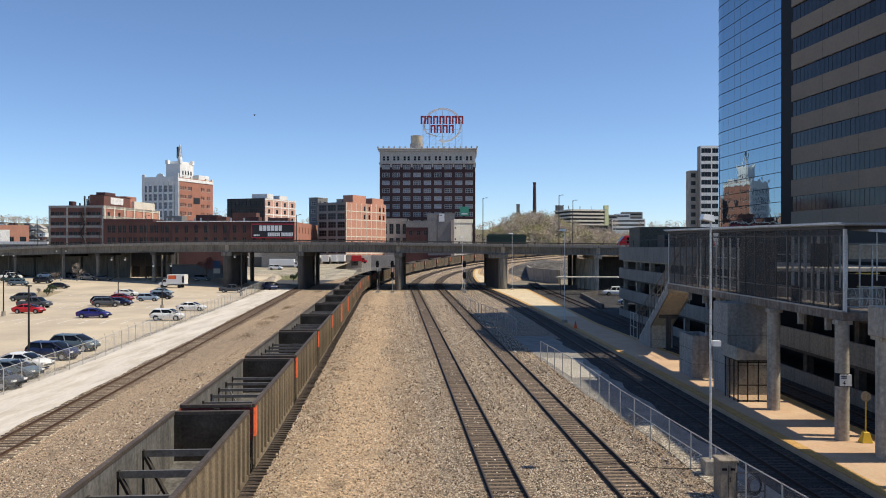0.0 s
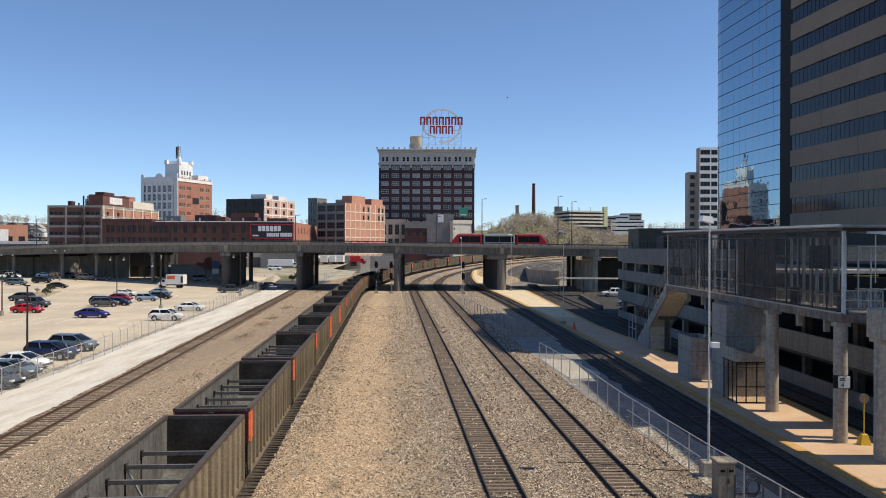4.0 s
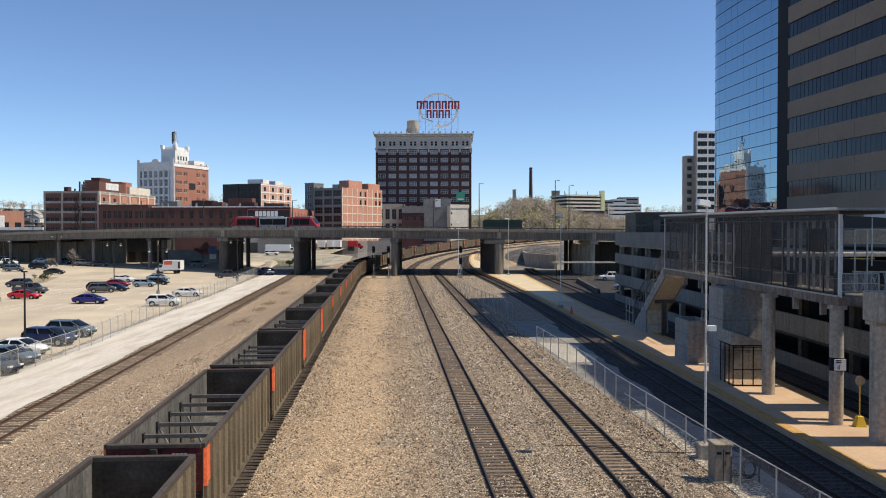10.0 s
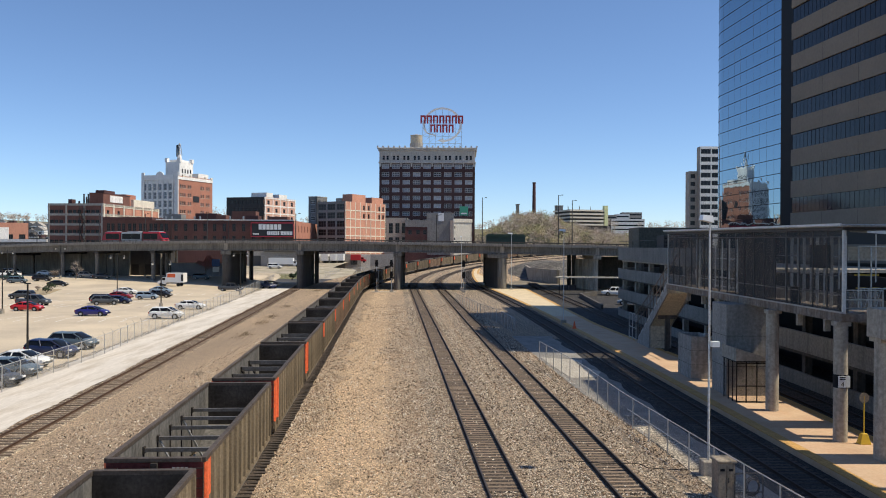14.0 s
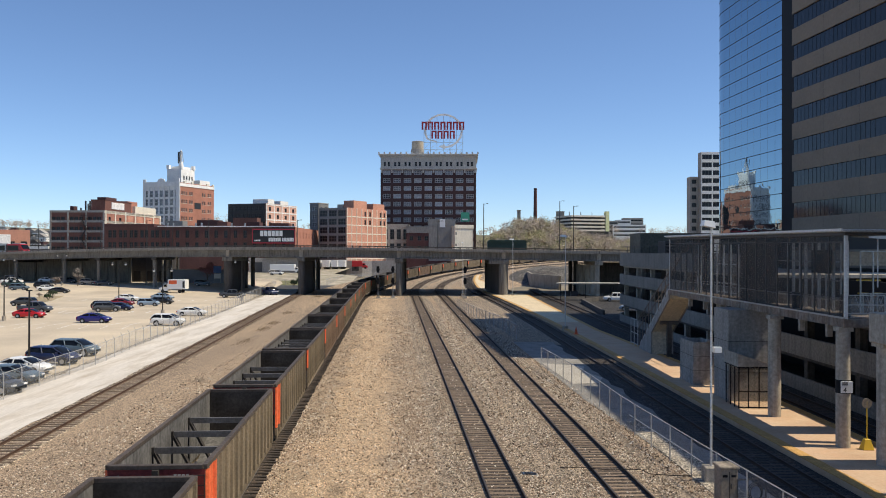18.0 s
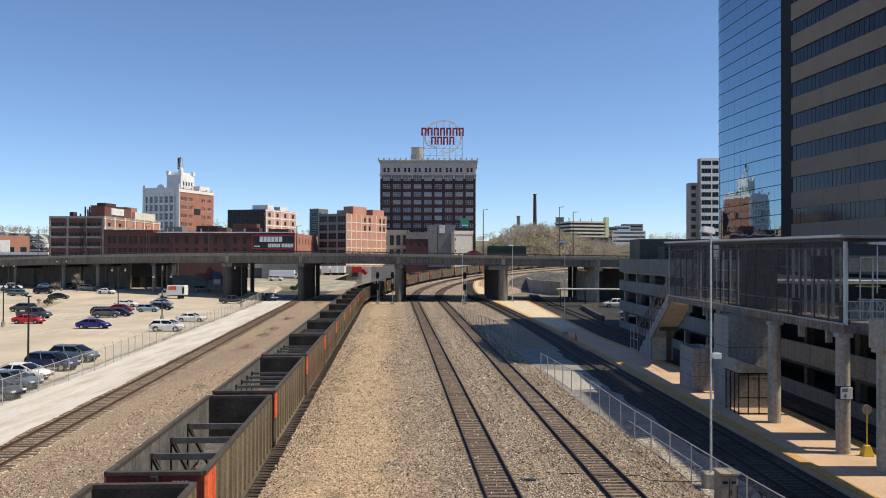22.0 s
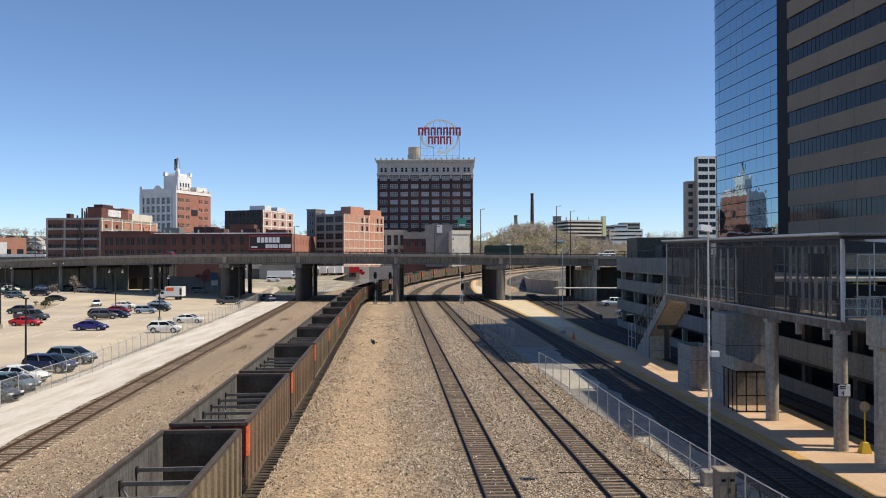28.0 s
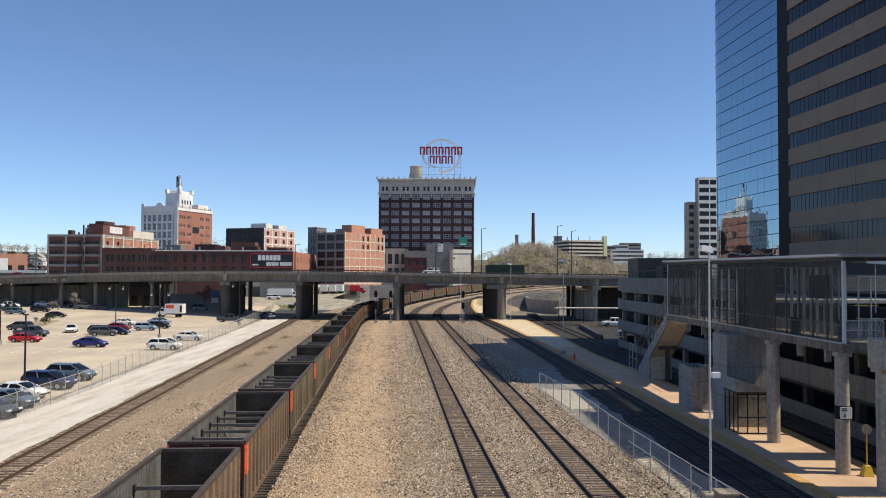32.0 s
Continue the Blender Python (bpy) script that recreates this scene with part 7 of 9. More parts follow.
def box_truck(x, y, rz, length, colour, stripe, label):
    t = thing("box_truck", (x, y, lot_z(x, y)), rz, label, "truck")
    w = 1.2
    part("cargo_box", Geo().box(-length / 2, length / 2 - 1.9, -w, w, 0.95, 3.3), paint(colour), t, bevel=0.05)
    part("cab", Geo().prism([(length / 2 - 1.85, 0.5), (length / 2 + 0.3, 0.5), (length / 2 + 0.35, 1.2), (length / 2 - 0.45, 1.45), (length / 2 - 0.9, 2.25), (length / 2 - 1.85, 2.3)], -w + 0.15, w - 0.15, "y"), paint(colour), t, bevel=0.05)
    part("windscreen", Geo().prism([(length / 2 - 0.43, 1.5), (length / 2 - 0.40, 1.5), (length / 2 - 0.83, 2.2), (length / 2 - 0.88, 2.2)], -w + 0.3, w - 0.3, "y"), M_CARGLASS, t)
    for s in (-1, 1):
        part("side_window", Geo().box(length / 2 - 1.6, length / 2 - 0.8, min(s * (w - 0.16), s * (w - 0.13)), max(s * (w - 0.16), s * (w - 0.13)), 1.5, 2.1), M_CARGLASS, t)
        if stripe:
            part("colour_panel", Geo().box(length / 2 - 4.2, length / 2 - 2.2, s * w - 0.012, s * w + 0.012, 2.2, 3.1), stripe, t)
            part("dark_panel", Geo().box(-length / 2 + 0.1, -length / 2 + 0.65, s * w - 0.012, s * w + 0.012, 1.3, 2.9), M_BOARD, t)
        for q in (-length * 0.28, length / 2 - 0.6):
            part("wheel", Geo().tube((q, s * (w - 0.3), 0.42), (q, s * (w - 0.03), 0.42), 0.42, n=16), M_TYRE, t, smooth=40)
    return t


box_truck(-66.6, 205.6, 176, 6.3, "white", M_ORANGE, "white rental box truck with orange side panel")
tk2 = box_truck(xat(506, 307), 307, 0, 11.0, "white", None, "long white delivery truck at the warehouse")
tk2.matrix_world = pose(xat(504, 307), 307, 2.62)
tk3 = box_truck(-34.5, 341, 0, 6.0, "red", None, "red straight truck at the loading dock")
tk3.matrix_world = pose(-34.5, 341, 3.65)
M_CONTAINER = mat("white_container", (0.68, 0.68, 0.66), 0.6, var=0.1, scale=0.5, fine=4, bump=0.05)
for i, x in enumerate((-51.0, -47.3, -44.2, -41.3)):
    cc = thing("shipping_container", (x, 337 + i, 3.52 + i * 0.03), 0, "white trailer box parked beyond the viaduct", "trailer", "trailer boxes")
    part("box", Geo().box(-1.3 - 0.5 * (i % 2), 1.2, -3, 3, 0.9, 3.6), M_CONTAINER, cc, bevel=0.04)
    for s in (-1, 1):
        part("wheel", Geo().tube((s * 0.9 - 0.15, -1.5, 0.48), (s * 0.9 + 0.15, -1.5, 0.48), 0.5, n=14), M_TYRE, cc, smooth=40)
    part("landing_gear", Geo().box(-1.0, 1.0, 1.6, 1.9, -0.05, 0.92), M_STEEL_DK, cc)

# streetcar on the viaduct
M_TRAM_RED = plain("red_tram_paint", (0.34, 0.012, 0.025), 0.4, 0.0, coat=0.1, spec=0.3)
M_TRAM_GLASS = plain("dark_tram_glass", (0.008, 0.009, 0.010), 0.25, spec=0.15)
M_TRAM_GREY = plain("grey_tram_paint", (0.30, 0.31, 0.33), 0.35, 0.2, coat=0.5)


def streetcar():
    t = thing("streetcar", label="red and grey three-section streetcar with dark windows", category="tram")
    w = 1.32
    for nm, x0, x1, mm in (("front_section", -11.8, -4.2, M_TRAM_RED), ("middle_section", -3.9, 3.9, M_TRAM_GREY), ("rear_section", 4.2, 11.8, M_TRAM_RED)):
        if nm == "front_section":
            prof = [(x0, 0.35), (x1, 0.35), (x1, 2.92), (x0 + 1.5, 2.92), (x0 + 0.2, 1.3)]
        elif nm == "rear_section":
            prof = [(x0, 0.35), (x1, 0.35), (x1 - 0.2, 1.3), (x1 - 1.5, 2.92), (x0, 2.92)]
        else:
            prof = [(x0, 0.35), (x1, 0.35), (x1, 2.92), (x0, 2.92)]
        sec = part(nm, Geo().prism(prof, -w, w, "y"), mm, t, bevel=0.2)
        part("lower_skirt", Geo().box(x0 + 0.5, x1 - 0.5, -w - 0.012, w + 0.012, 0.36, 0.62), M_TRAM_GREY, sec, "grey lower skirt")
        a, b = (x0 + 1.9 if nm[0] == "f" else x0 + 0.4), (x1 - 1.9 if nm[0] == "r" else x1 - 0.4)
        n = 2
        for s in (-1, 1):
            for i in range(n):
                u0 = a + (b - a) * i / n + 0.03
                u1 = a + (b - a) * (i + 1) / n - 0.03
                part("side_window", Geo().box(u0, u1, s * w - 0.015, s * w + 0.015, 1.0, 2.45), M_TRAM_GLASS, sec)
        part("roof_pod", Geo().box(x0 + 1.8, x1 - 1.8, -0.9, 0.9, 2.9, 3.14), M_TRAM_GREY, sec, bevel=0.08)
        for q in ((x0 + 1.8, x1 - 1.6) if nm[0] != "m" else (0.0,)):
            for s in (-1, 1):
                part("wheel", Geo().tube((q, s * 0.7, 0.3), (q, s * 0.82, 0.3), 0.3, n=14), M_STEEL_DK, sec)
    for x in (-4.05, 4.05):
        part("bellows", Geo().box(x - 0.17, x + 0.17, -w + 0.12, w - 0.12, 0.5, 2.85), M_BLACK, t)
    for s in (-1, 1):
        part("windscreen", Geo().prism([(s * 11.62, 1.42), (s * 11.64, 1.42), (s * 10.62, 2.66), (s * 10.60, 2.66)], -w + 0.2, w - 0.2, "y"), M_CARGLASS, t)
        part("head_lamp", Geo().box(s * 11.75 - 0.05, s * 11.75 + 0.05, -0.95, -0.65, 0.7, 0.9), M_LAMP_W, t)
        part("head_lamp", Geo().box(s * 11.75 - 0.05, s * 11.75 + 0.05, 0.65, 0.95, 0.7, 0.9), M_LAMP_W, t)
    return t


TRAM = streetcar()


def deck_pose(x, off, left):
    """On the viaduct at x, off metres in from its near edge, facing left or right."""
    a, b = x - 5, x + 5
    ang = math.degrees(math.atan2(deck_y(b) - deck_y(a), 10))
    return pose(x, deck_y(x) + off, deck_z(x), 0, 0, ang + (180 if left else 0))


VAN_A = car("suv", "white", 0, 0, 0, "white sport-utility car driving on the viaduct", group="cars on the viaduct")
VAN_B = car("sedan", "dark red", 0, 0, 0, "dark red saloon driving on the viaduct", group="cars on the viaduct")
LOT_CAR = car("sedan", "white", 0, 0, 0, "white saloon driving slowly through the lot", group="moving cars")


def bird():
    b = thing("bird", label="small dark pigeon flying over the tracks", category="bird")
    part("body", Geo().ball((0, 0, 0), 0.09, 10, 6).ball((0.2, 0, 0.03), 0.05, 8, 5).add([(-0.08, -0.04, 0), (-0.08, 0.04, 0), (-0.3, 0.07, 0), (-0.3, -0.07, 0), (-0.08, 0, 0.03)], [(0, 1, 2, 3), (0, 3, 4), (1, 4, 2), (3, 2, 4)]), M_STEEL_DK, b, smooth=60)
    ws = []
    for s in (-1, 1):
        ws.append(part("wing", Geo().add([(0.1, 0, 0), (-0.1, 0, 0), (-0.16, s * 0.2, 0.0), (0.06, s * 0.22, 0.0), (-0.13, s * 0.38, 0.0), (0.1, 0, 0.02), (-0.1, 0, 0.02), (-0.16, s * 0.2, 0.015), (0.06, s * 0.22, 0.015)],
                                           [(0, 1, 2, 3), (3, 2, 4), (5, 8, 7, 6), (8, 4, 7), (0, 3, 8, 5), (1, 6, 7, 2), (3, 4, 8), (2, 7, 4)]), M_STEEL_DK, b))
    return b, ws


BIRD, WINGS = bird()
BIRD_LOW, WINGS_LOW = bird()
# ---- fences, lamps, signals, small things ----
M_POLE_BLACK = plain("black_pole", (0.02, 0.018, 0.016), 0.5, 0.2)
M_GLOBE = plain("white_lamp_globe", (0.85, 0.85, 0.83), 0.3)
M_FENCE = mat("dull_zinc", (0.42, 0.41, 0.39), 0.6, 0.1, var=0.15, scale=1.0, fine=15, bump=0.02)
M_CONE = plain("orange_plastic", (0.75, 0.12, 0.03), 0.5)


M_BLUE_WALL = mat("blue_grey_block", (0.23, 0.25, 0.29), 0.9, var=0.15, scale=0.3, fine=4, bump=0.1)
M_BLUE_SIGN = plain("blue_enamel", (0.02, 0.09, 0.30), 0.5)


def chain_fence(pts, h, gap, label, arms=False, name="chain_link_fence"):
    """Posts, rails and woven wire along a line of points."""
    f = thing(name, label=label, category="fence")
    line = [Vector((x, y, 0)) for x, y in pts]
    total = [(b - a).length for a, b in zip(line, line[1:])]

    def at(s):
        for a, b, l in zip(line, line[1:], total):
            if s <= l + 1e-6:
                return a + (b - a) * (s / l)
            s -= l
        return line[-1]
    n = int(sum(total) / gap)
    me = Geo().tube((0, 0, -0.1), (0, 0, h), 0.035, n=6).mesh("post", M_FENCE)
    prev = None
    for i in range(n + 1):
        p = at(i * gap)
        part("post", me, None, f).matrix_basis = pose(p.x, p.y, 0)
        if arms:
            part("barb_arm", Geo().beam((p.x, p.y, h), (p.x - 0.2, p.y, h + 0.3), 0.03, 0.03), M_FENCE, f)
        if prev is not None:
            part("wire_mesh", Geo().add([prev + Vector((0, 0, 0.03)), p + Vector((0, 0, 0.03)), p + Vector((0, 0, h - 0.02)), prev + Vector((0, 0, h - 0.02))], [(0, 1, 2, 3)]), M_CHAIN, f, "woven wire panel")
            part("top_rail", Geo().tube(prev + Vector((0, 0, h)), p + Vector((0, 0, h)), 0.025, n=6), M_FENCE, f)
        prev = p
    return f


chain_fence([(-29.5, 44), (-31.3, 60), (-32.3, 79), (-34.0, 92), (-38.6, 150), (-46.0, 215), (-51.5, 255)], 1.85, 3.0, "grey chain-link fence between the lot and the gravel road", True)
near_fence = chain_fence([(13.4, 22), (12.0, 36), (10.9, 50), (10.5, 61), (8.9, 78.5)], 1.75, 2.9, "grey chain-link fence beside the main line")
part("middle_rail", Geo().tube((11.85, 38, 0.95), (10.98, 49, 0.95), 0.025, n=6), M_FENCE, near_fence)
part("diagonal_brace", Geo().tube((11.32, 44.6, 0.95), (11.05, 48.0, 0.1), 0.02, n=6), M_FENCE, near_fence)
chain_fence([(8.9, 101), (8.1, 112), (6.0, 126), (2.4, 158)], 1.75, 2.9, "grey chain-link fence beside the main line")
chain_fence([(-66, 266), (-52, 264), (-39, 262)], 1.9, 3.2, "grey chain-link fence along the yard beyond the viaduct")
chain_fence([(-37, 262), (-36, 300), (-28, 330), (-24, 380)], 2.2, 4.0, "tall chain-link fence beyond the viaduct")


def lot_lamp(x, y, h, label, spread=1.4, arms=True):
    l = thing("lot_lamp", (x, y, lot_z(x, y) - 0.02), random.uniform(-20, 20), label, "lamp post", "parking lot lamps")
    part("base", Geo().tube((0, 0, 0), (0, 0, 0.8), 0.3, n=12), M_CONC, l, smooth=40)
    part("pole", Geo().tube((0, 0, 0.8), (0, 0, h), 0.10, 0.075, n=8), M_POLE_BLACK, l, smooth=60)
    if not arms:
        part("pole_cap", Geo().box(-0.25, 0.25, -0.12, 0.12, h, h + 0.12), M_POLE_BLACK, l)
        return l
    part("crossarm", Geo().beam((-spread, 0, h - 0.35), (spread, 0, h - 0.35), 0.06, 0.06), M_POLE_BLACK, l)
    for s in (-1, 1):
        part("shade", Geo().tube((s * spread, 0, h - 0.75), (s * spread, 0, h - 0.35), 0.30, 0.1, n=12), M_POLE_BLACK, l, smooth=40)
        part("globe", Geo().ball((s * spread, 0, h - 0.85), 0.2, 10, 6), M_GLOBE, l, smooth=60)
    return l


for x, y, h in ((-37.9, 76, 6.9), (-66.4, 125.5, 6.9), (-47.0, 139, 8.2), (-64.9, 166, 8.8), (-104.3, 227, 9.0), (-43.2, 178, 9.2), (-97.0, 240, 8.8), (-83.0, 232, 8.6), (-112, 214, 8.4)):
    if y < 100:
        lot_lamp(x, y, h, "plain black lot pole on a round concrete base", arms=False)
    else:
        lot_lamp(x, y, h, "black parking lot lamp post with two shaded globes")




def area_light(x, y, h, label, head=0.42, base=True):
    l = thing("area_light_pole", (x, y, -0.05), 0, label, "lamp post", "tall light poles")
    if base:
        part("base", Geo().box(-0.35, 0.35, -0.35, 0.35, 0, 0.7), M_CONC, l, bevel=0.04)
    part("pole", Geo().tube((0, 0, 0.0), (0, 0, h), 0.06, 0.04, n=12), M_POLE_WHITE, l, smooth=60)
    part("arm", Geo().beam((0, 0, h), (-0.15, 0, h + 0.12), 0.06, 0.06), M_STEEL, l)
    part("lamp_head", Geo().add([(-head, -0.25, h + 0.02), (head * 0.3, -0.25, h - 0.10), (head * 0.3, 0.35, h - 0.10), (-head, 0.35, h + 0.02), (-head * 0.85, -0.2, h + 0.27), (head * 0.2, -0.2, h + 0.22), (head * 0.2, 0.3, h + 0.22), (-head * 0.85, 0.3, h + 0.27)],
         [(3, 2, 1, 0), (4, 5, 6, 7), (0, 1, 5, 4), (1, 2, 6, 5), (2, 3, 7, 6), (3, 0, 4, 7)]), M_GLOBE, l, "flat white lamp head")
    return l


al = area_light(12.4, 38.5, 11.8, "tall galvanised light pole with a flat white head")
part("floodlight", Geo().box(0.1, 0.45, -0.15, 0.15, 5.95, 6.2), M_GLOBE, al, "small white floodlight")
area_light(16.4, 112, 12.7, "tall light pole on the platform", 0.7)
area_light(16.5, 198, 13.6, "tall light pole by the viaduct", 0.9)
area_light(4.6, 198, 12.8, "tall light pole by the viaduct", 0.4)

cab = thing("relay_cabinet", (11.9, 35.0, -0.05), 2, "weathered tan trackside relay cabinet", "cabinet")
M_CAB = mat("weathered_tan_metal", (0.30, 0.25, 0.19), 0.7, 0.1, var=0.2, scale=1.2, fine=8, bump=0.1, streak=0.3)
part("body", Geo().box(-0.36, 0.36, -0.4, 0.4, 0, 1.55), M_CAB, cab, bevel=0.03)
part("lid", Geo().box(-0.42, 0.42, -0.46, 0.46, 1.55, 1.68), M_CAB, cab, bevel=0.03)
part("door_seam", Geo().box(-0.01, 0.01, -0.41, -0.395, 0.1, 1.45), M_BLACK, cab)
part("door_handle", Geo().box(0.05, 0.09, -0.44, -0.40, 0.75, 0.95), M_STEEL_DK, cab)
part("vent_slot", Geo().box(-0.28, -0.08, -0.412, -0.398, 1.22, 1.32).box(0.08, 0.28, -0.412, -0.398, 1.22, 1.32), M_BLACK, cab)
part("plinth", Geo().box(-0.45, 0.45, -0.5, 0.5, -0.05, 0.08), M_CONC, cab)

rack = thing("hose_rack", (12.95, 34.6, -0.05), 8, "dark steel rack with a coiled black hose", "rack")
for x in (-0.75, -0.3, 0.5):
    part("rack_post", Geo().beam((x, 0, 0), (x, 0, 1.15), 0.05, 0.05), M_STEEL_DK, rack)
for z in (0.35, 1.15):
    part("rack_rail", Geo().beam((-0.75, 0, z), (0.5, 0, z), 0.05, 0.05), M_STEEL_DK, rack)
for k in range(3):
    coil = Geo()
    coil.v += [((0.42 - 0.06 * k + r * math.cos(b)) * math.cos(a) * 0.8, -0.05 - 0.03 * k + r * math.sin(b), 0.62 + (0.42 - 0.06 * k + r * math.cos(b)) * math.sin(a)) for r in (0.022,) for a in [i * 0.3927 for i in range(16)] for b in (0, 1.571, 3.142, 4.712)]
    coil.f += [(4 * i + j, 4 * i + (j + 1) % 4, 4 * ((i + 1) % 16) + (j + 1) % 4, 4 * ((i + 1) % 16) + j) for i in range(16) for j in range(4)]
    part("hose_coil", coil, M_BLACK, rack, smooth=60)

for x, y in ((-15.0, 190.0), (-11.6, 190.0), (4.9, 190.0)):
    s = thing("railway_signal", (x, y, -0.06), 0, "black two-headed railway signal mast", "railway signal", "railway signals")
    part("mast", Geo().tube((0, 0, 0), (0, 0, 7.0), 0.08, n=8), M_STEEL, s, smooth=60)
    for z in (4.0, 6.6):
        hd = part("signal_head", Geo().tube((0, -0.28, z), (0, -0.12, z), 0.42, n=16).box(-0.3, 0.3, -0.14, 0.15, z - 0.75, z + 0.75), M_BLACK, s)
        for q in (-0.45, 0.0, 0.45):
            part("hood", Geo().tube((0, -0.5, z + q), (0, -0.14, z + q), 0.13, n=10), M_BLACK, hd)
    part("ladder", Geo().beam((0.2, 0.1, 0), (0.2, 0.1, 6.2), 0.03, 0.03).beam((0.45, 0.1, 0), (0.45, 0.1, 6.2), 0.03, 0.03), M_STEEL, s)
    part("pedestal", Geo().box(-0.4, 0.4, -0.4, 0.4, 0, 0.5), M_CONC, s)
pad = Geo().box(-16.2, -10.6, 189.0, 191.2, -0.06, 0.03)
solid("signal_pad", pad, M_CONC_NEW, "pale concrete pad under the signal masts", "pad", bevel=0.03)

# platform furniture
cn = thing("canopy_shelter", (0, 0, 0), 0, "long flat white platform canopy on thin posts", "shelter")
part("roof", Geo().prism([(24.8, 183), (38.5, 183), (39.5, 186), (26.0, 186.5)], 3.62, 3.85), M_CONC_NEW, cn)
for x, y in ((26, 184.3), (31.5, 184.3), (37.5, 184.3)):
    part("canopy_post", Geo().beam((x, y, -0.06), (x, y, 3.62), 0.16, 0.16), M_STEEL_DK, cn)
for x in (26.5, 28.3):
    part("sign_panel", Geo().box(x, x + 1.4, 183.9, 184.0, 0.9, 2.0), M_BOARD, cn)
tc = thing("traffic_cone", (16.6, 104, PZ), 0, "orange traffic cone on the platform", "traffic cone")
part("cone", Geo().tube((0, 0, 0.04), (0, 0, 0.9), 0.22, 0.04, n=12), M_CONE, tc, smooth=40)
part("cone_base", Geo().box(-0.3, 0.3, -0.3, 0.3, 0, 0.05), M_CONE, tc)
sg = thing("platform_sign_stand", (22.05, 43.3, PZ), 0, "yellow weighted sign stand with a small blank plate", "sign")
M_YEL = plain("yellow_plastic", (0.60, 0.40, 0.03), 0.6)
part("weight_base", frustum(Geo(), -0.3, 0.3, 0.24, 0.0, -0.15, 0.15, 0.12, 0.55), M_YEL, sg, bevel=0.02)
part("stand_pole", Geo().tube((0, 0, 0.5), (0, 0, 2.5), 0.035, n=8), M_YEL, sg)
part("plate", Geo().tube((0, -0.03, 2.4), (0, 0.03, 2.4), 0.26, n=16), M_CAB, sg)
cs = thing("track_number_sign", (21.1, 43.9, 0), 0, "small white and black sign strapped to a column", "sign")
part("sign_strap", Geo().tube((0, 0, 3.15), (0, 0, 3.85), 0.375, n=24), M_BLACK, cs, smooth=40)
part("sign_face", Geo().box(-0.30, 0.10, -0.43, -0.37, 3.2, 3.8), M_SIGN_WHITE, cs)
part("sign_bar", Geo().box(-0.25, 0.05, -0.442, -0.432, 3.70, 3.76), M_BOARD, cs)
part("sign_bar", Geo().box(-0.25, 0.05, -0.442, -0.432, 3.60, 3.66), M_BOARD, cs)
part("sign_face", Geo().box(0.13, 0.32, -0.40, -0.28, 3.2, 3.8), M_SIGN_WHITE, cs)


def words(body, size, material, parent, m):
    """Built-in lettering as a mesh part."""
    cu = bpy.data.curves.new("lettering", "FONT")
    cu.body, cu.size, cu.extrude, cu.align_x = body, size, 0.004, "CENTER"
    ob = new("lettering", cu)
    me = bpy.data.meshes.new_from_object(ob.evaluated_get(bpy.context.evaluated_depsgraph_get()))
    bpy.data.objects.remove(ob)
    me.materials.clear()
    me.materials.append(material)
    o = part("numeral", me, None, parent)
    o.matrix_basis = m
    return o


words("4", 0.36, M_BOARD, cs, pose(-0.10, -0.438, 3.24, 90, 0, 0))
solid("retaining_wall", Geo().prism([(33, 238), (27.5, 262), (29, 290), (40, 330), (70, 400), (70.6, 400), (40.6, 330), (29.6, 290), (28.1, 262), (33.6, 238)], -0.1, 3.9), M_CONC, "pale concrete retaining wall beyond the viaduct", "wall", kind="structure")
mound = Geo()
for j in range(15):
    for i in range(15):
        x, y = 16 + i * 4.0, 268 + j * 5.0
        u = ease(min(i, 14 - i) / 5.0) * ease(min(j, 14 - j) / 5.0)
        mound.v.append((x, y, -0.15 + u * (5.4 + 1.6 * noise.noise(Vector((x * 0.16, y * 0.16, 2.0))))))
mound.f += [(15 * j + i, 15 * j + i + 1, 15 * j + i + 16, 15 * j + i + 15) for j in range(14) for i in range(14)]
solid("gravel_mound", mound, M_GREYSTONE, "grey gravel mound behind the retaining wall", "mound", kind="structure", smooth=40)
solid("low_wall", Geo().prism([(27.4, 141), (29.5, 175), (34, 182), (34, 182.5), (29.0, 175.4), (27.0, 141)], -0.1, 0.75), M_CONC_DARK, "low concrete wall beside the platform track, darkened as in shade", "wall", kind="structure")
solid("abutment_wall", Geo().box(40, 120, 215.6, 216.4, -0.1, 8.0), M_CONC_DARK, "shaded concrete wall under the viaduct", "wall", kind="structure")
wall_path = [(x, deck_y(x) + 16.9, -0.1) for x in range(-92, -420, -8)]
w2 = Geo()
for x, y, z in wall_path:
    for dy, zz in ((0.0, -0.1), (0.0, deck_z(x) - 0.36), (0.8, deck_z(x) - 0.36), (0.8, -0.1)):
        w2.v.append((x, y + dy, zz))
w2.f += [(4 * i + k, 4 * i + (k + 1) % 4, 4 * i + 4 + (k + 1) % 4, 4 * i + 4 + k) for i in range(len(wall_path) - 1) for k in range(4)] + [(0, 1, 2, 3), tuple(4 * len(wall_path) - 1 - k for k in range(4))]
solid("abutment_wall", w2, M_GIRDER, "long shaded retaining wall under the viaduct", "wall", kind="structure")
# Near-black block stands for the viaduct's deep shade in the passage.
M_PASSAGE_SHADE = mat("passage_shade_black", (0.030, 0.027, 0.025), 0.95, var=0.3, scale=0.3, fine=4.0, bump=0.1)
ug = thing("underpass_building", label="black block for the deep shade behind the viaduct columns", category="building")
part("wall", Geo().box(-98.7, -81.9, 250.5, 257.5, -0.1, 9.2), M_PASSAGE_SHADE, ug)
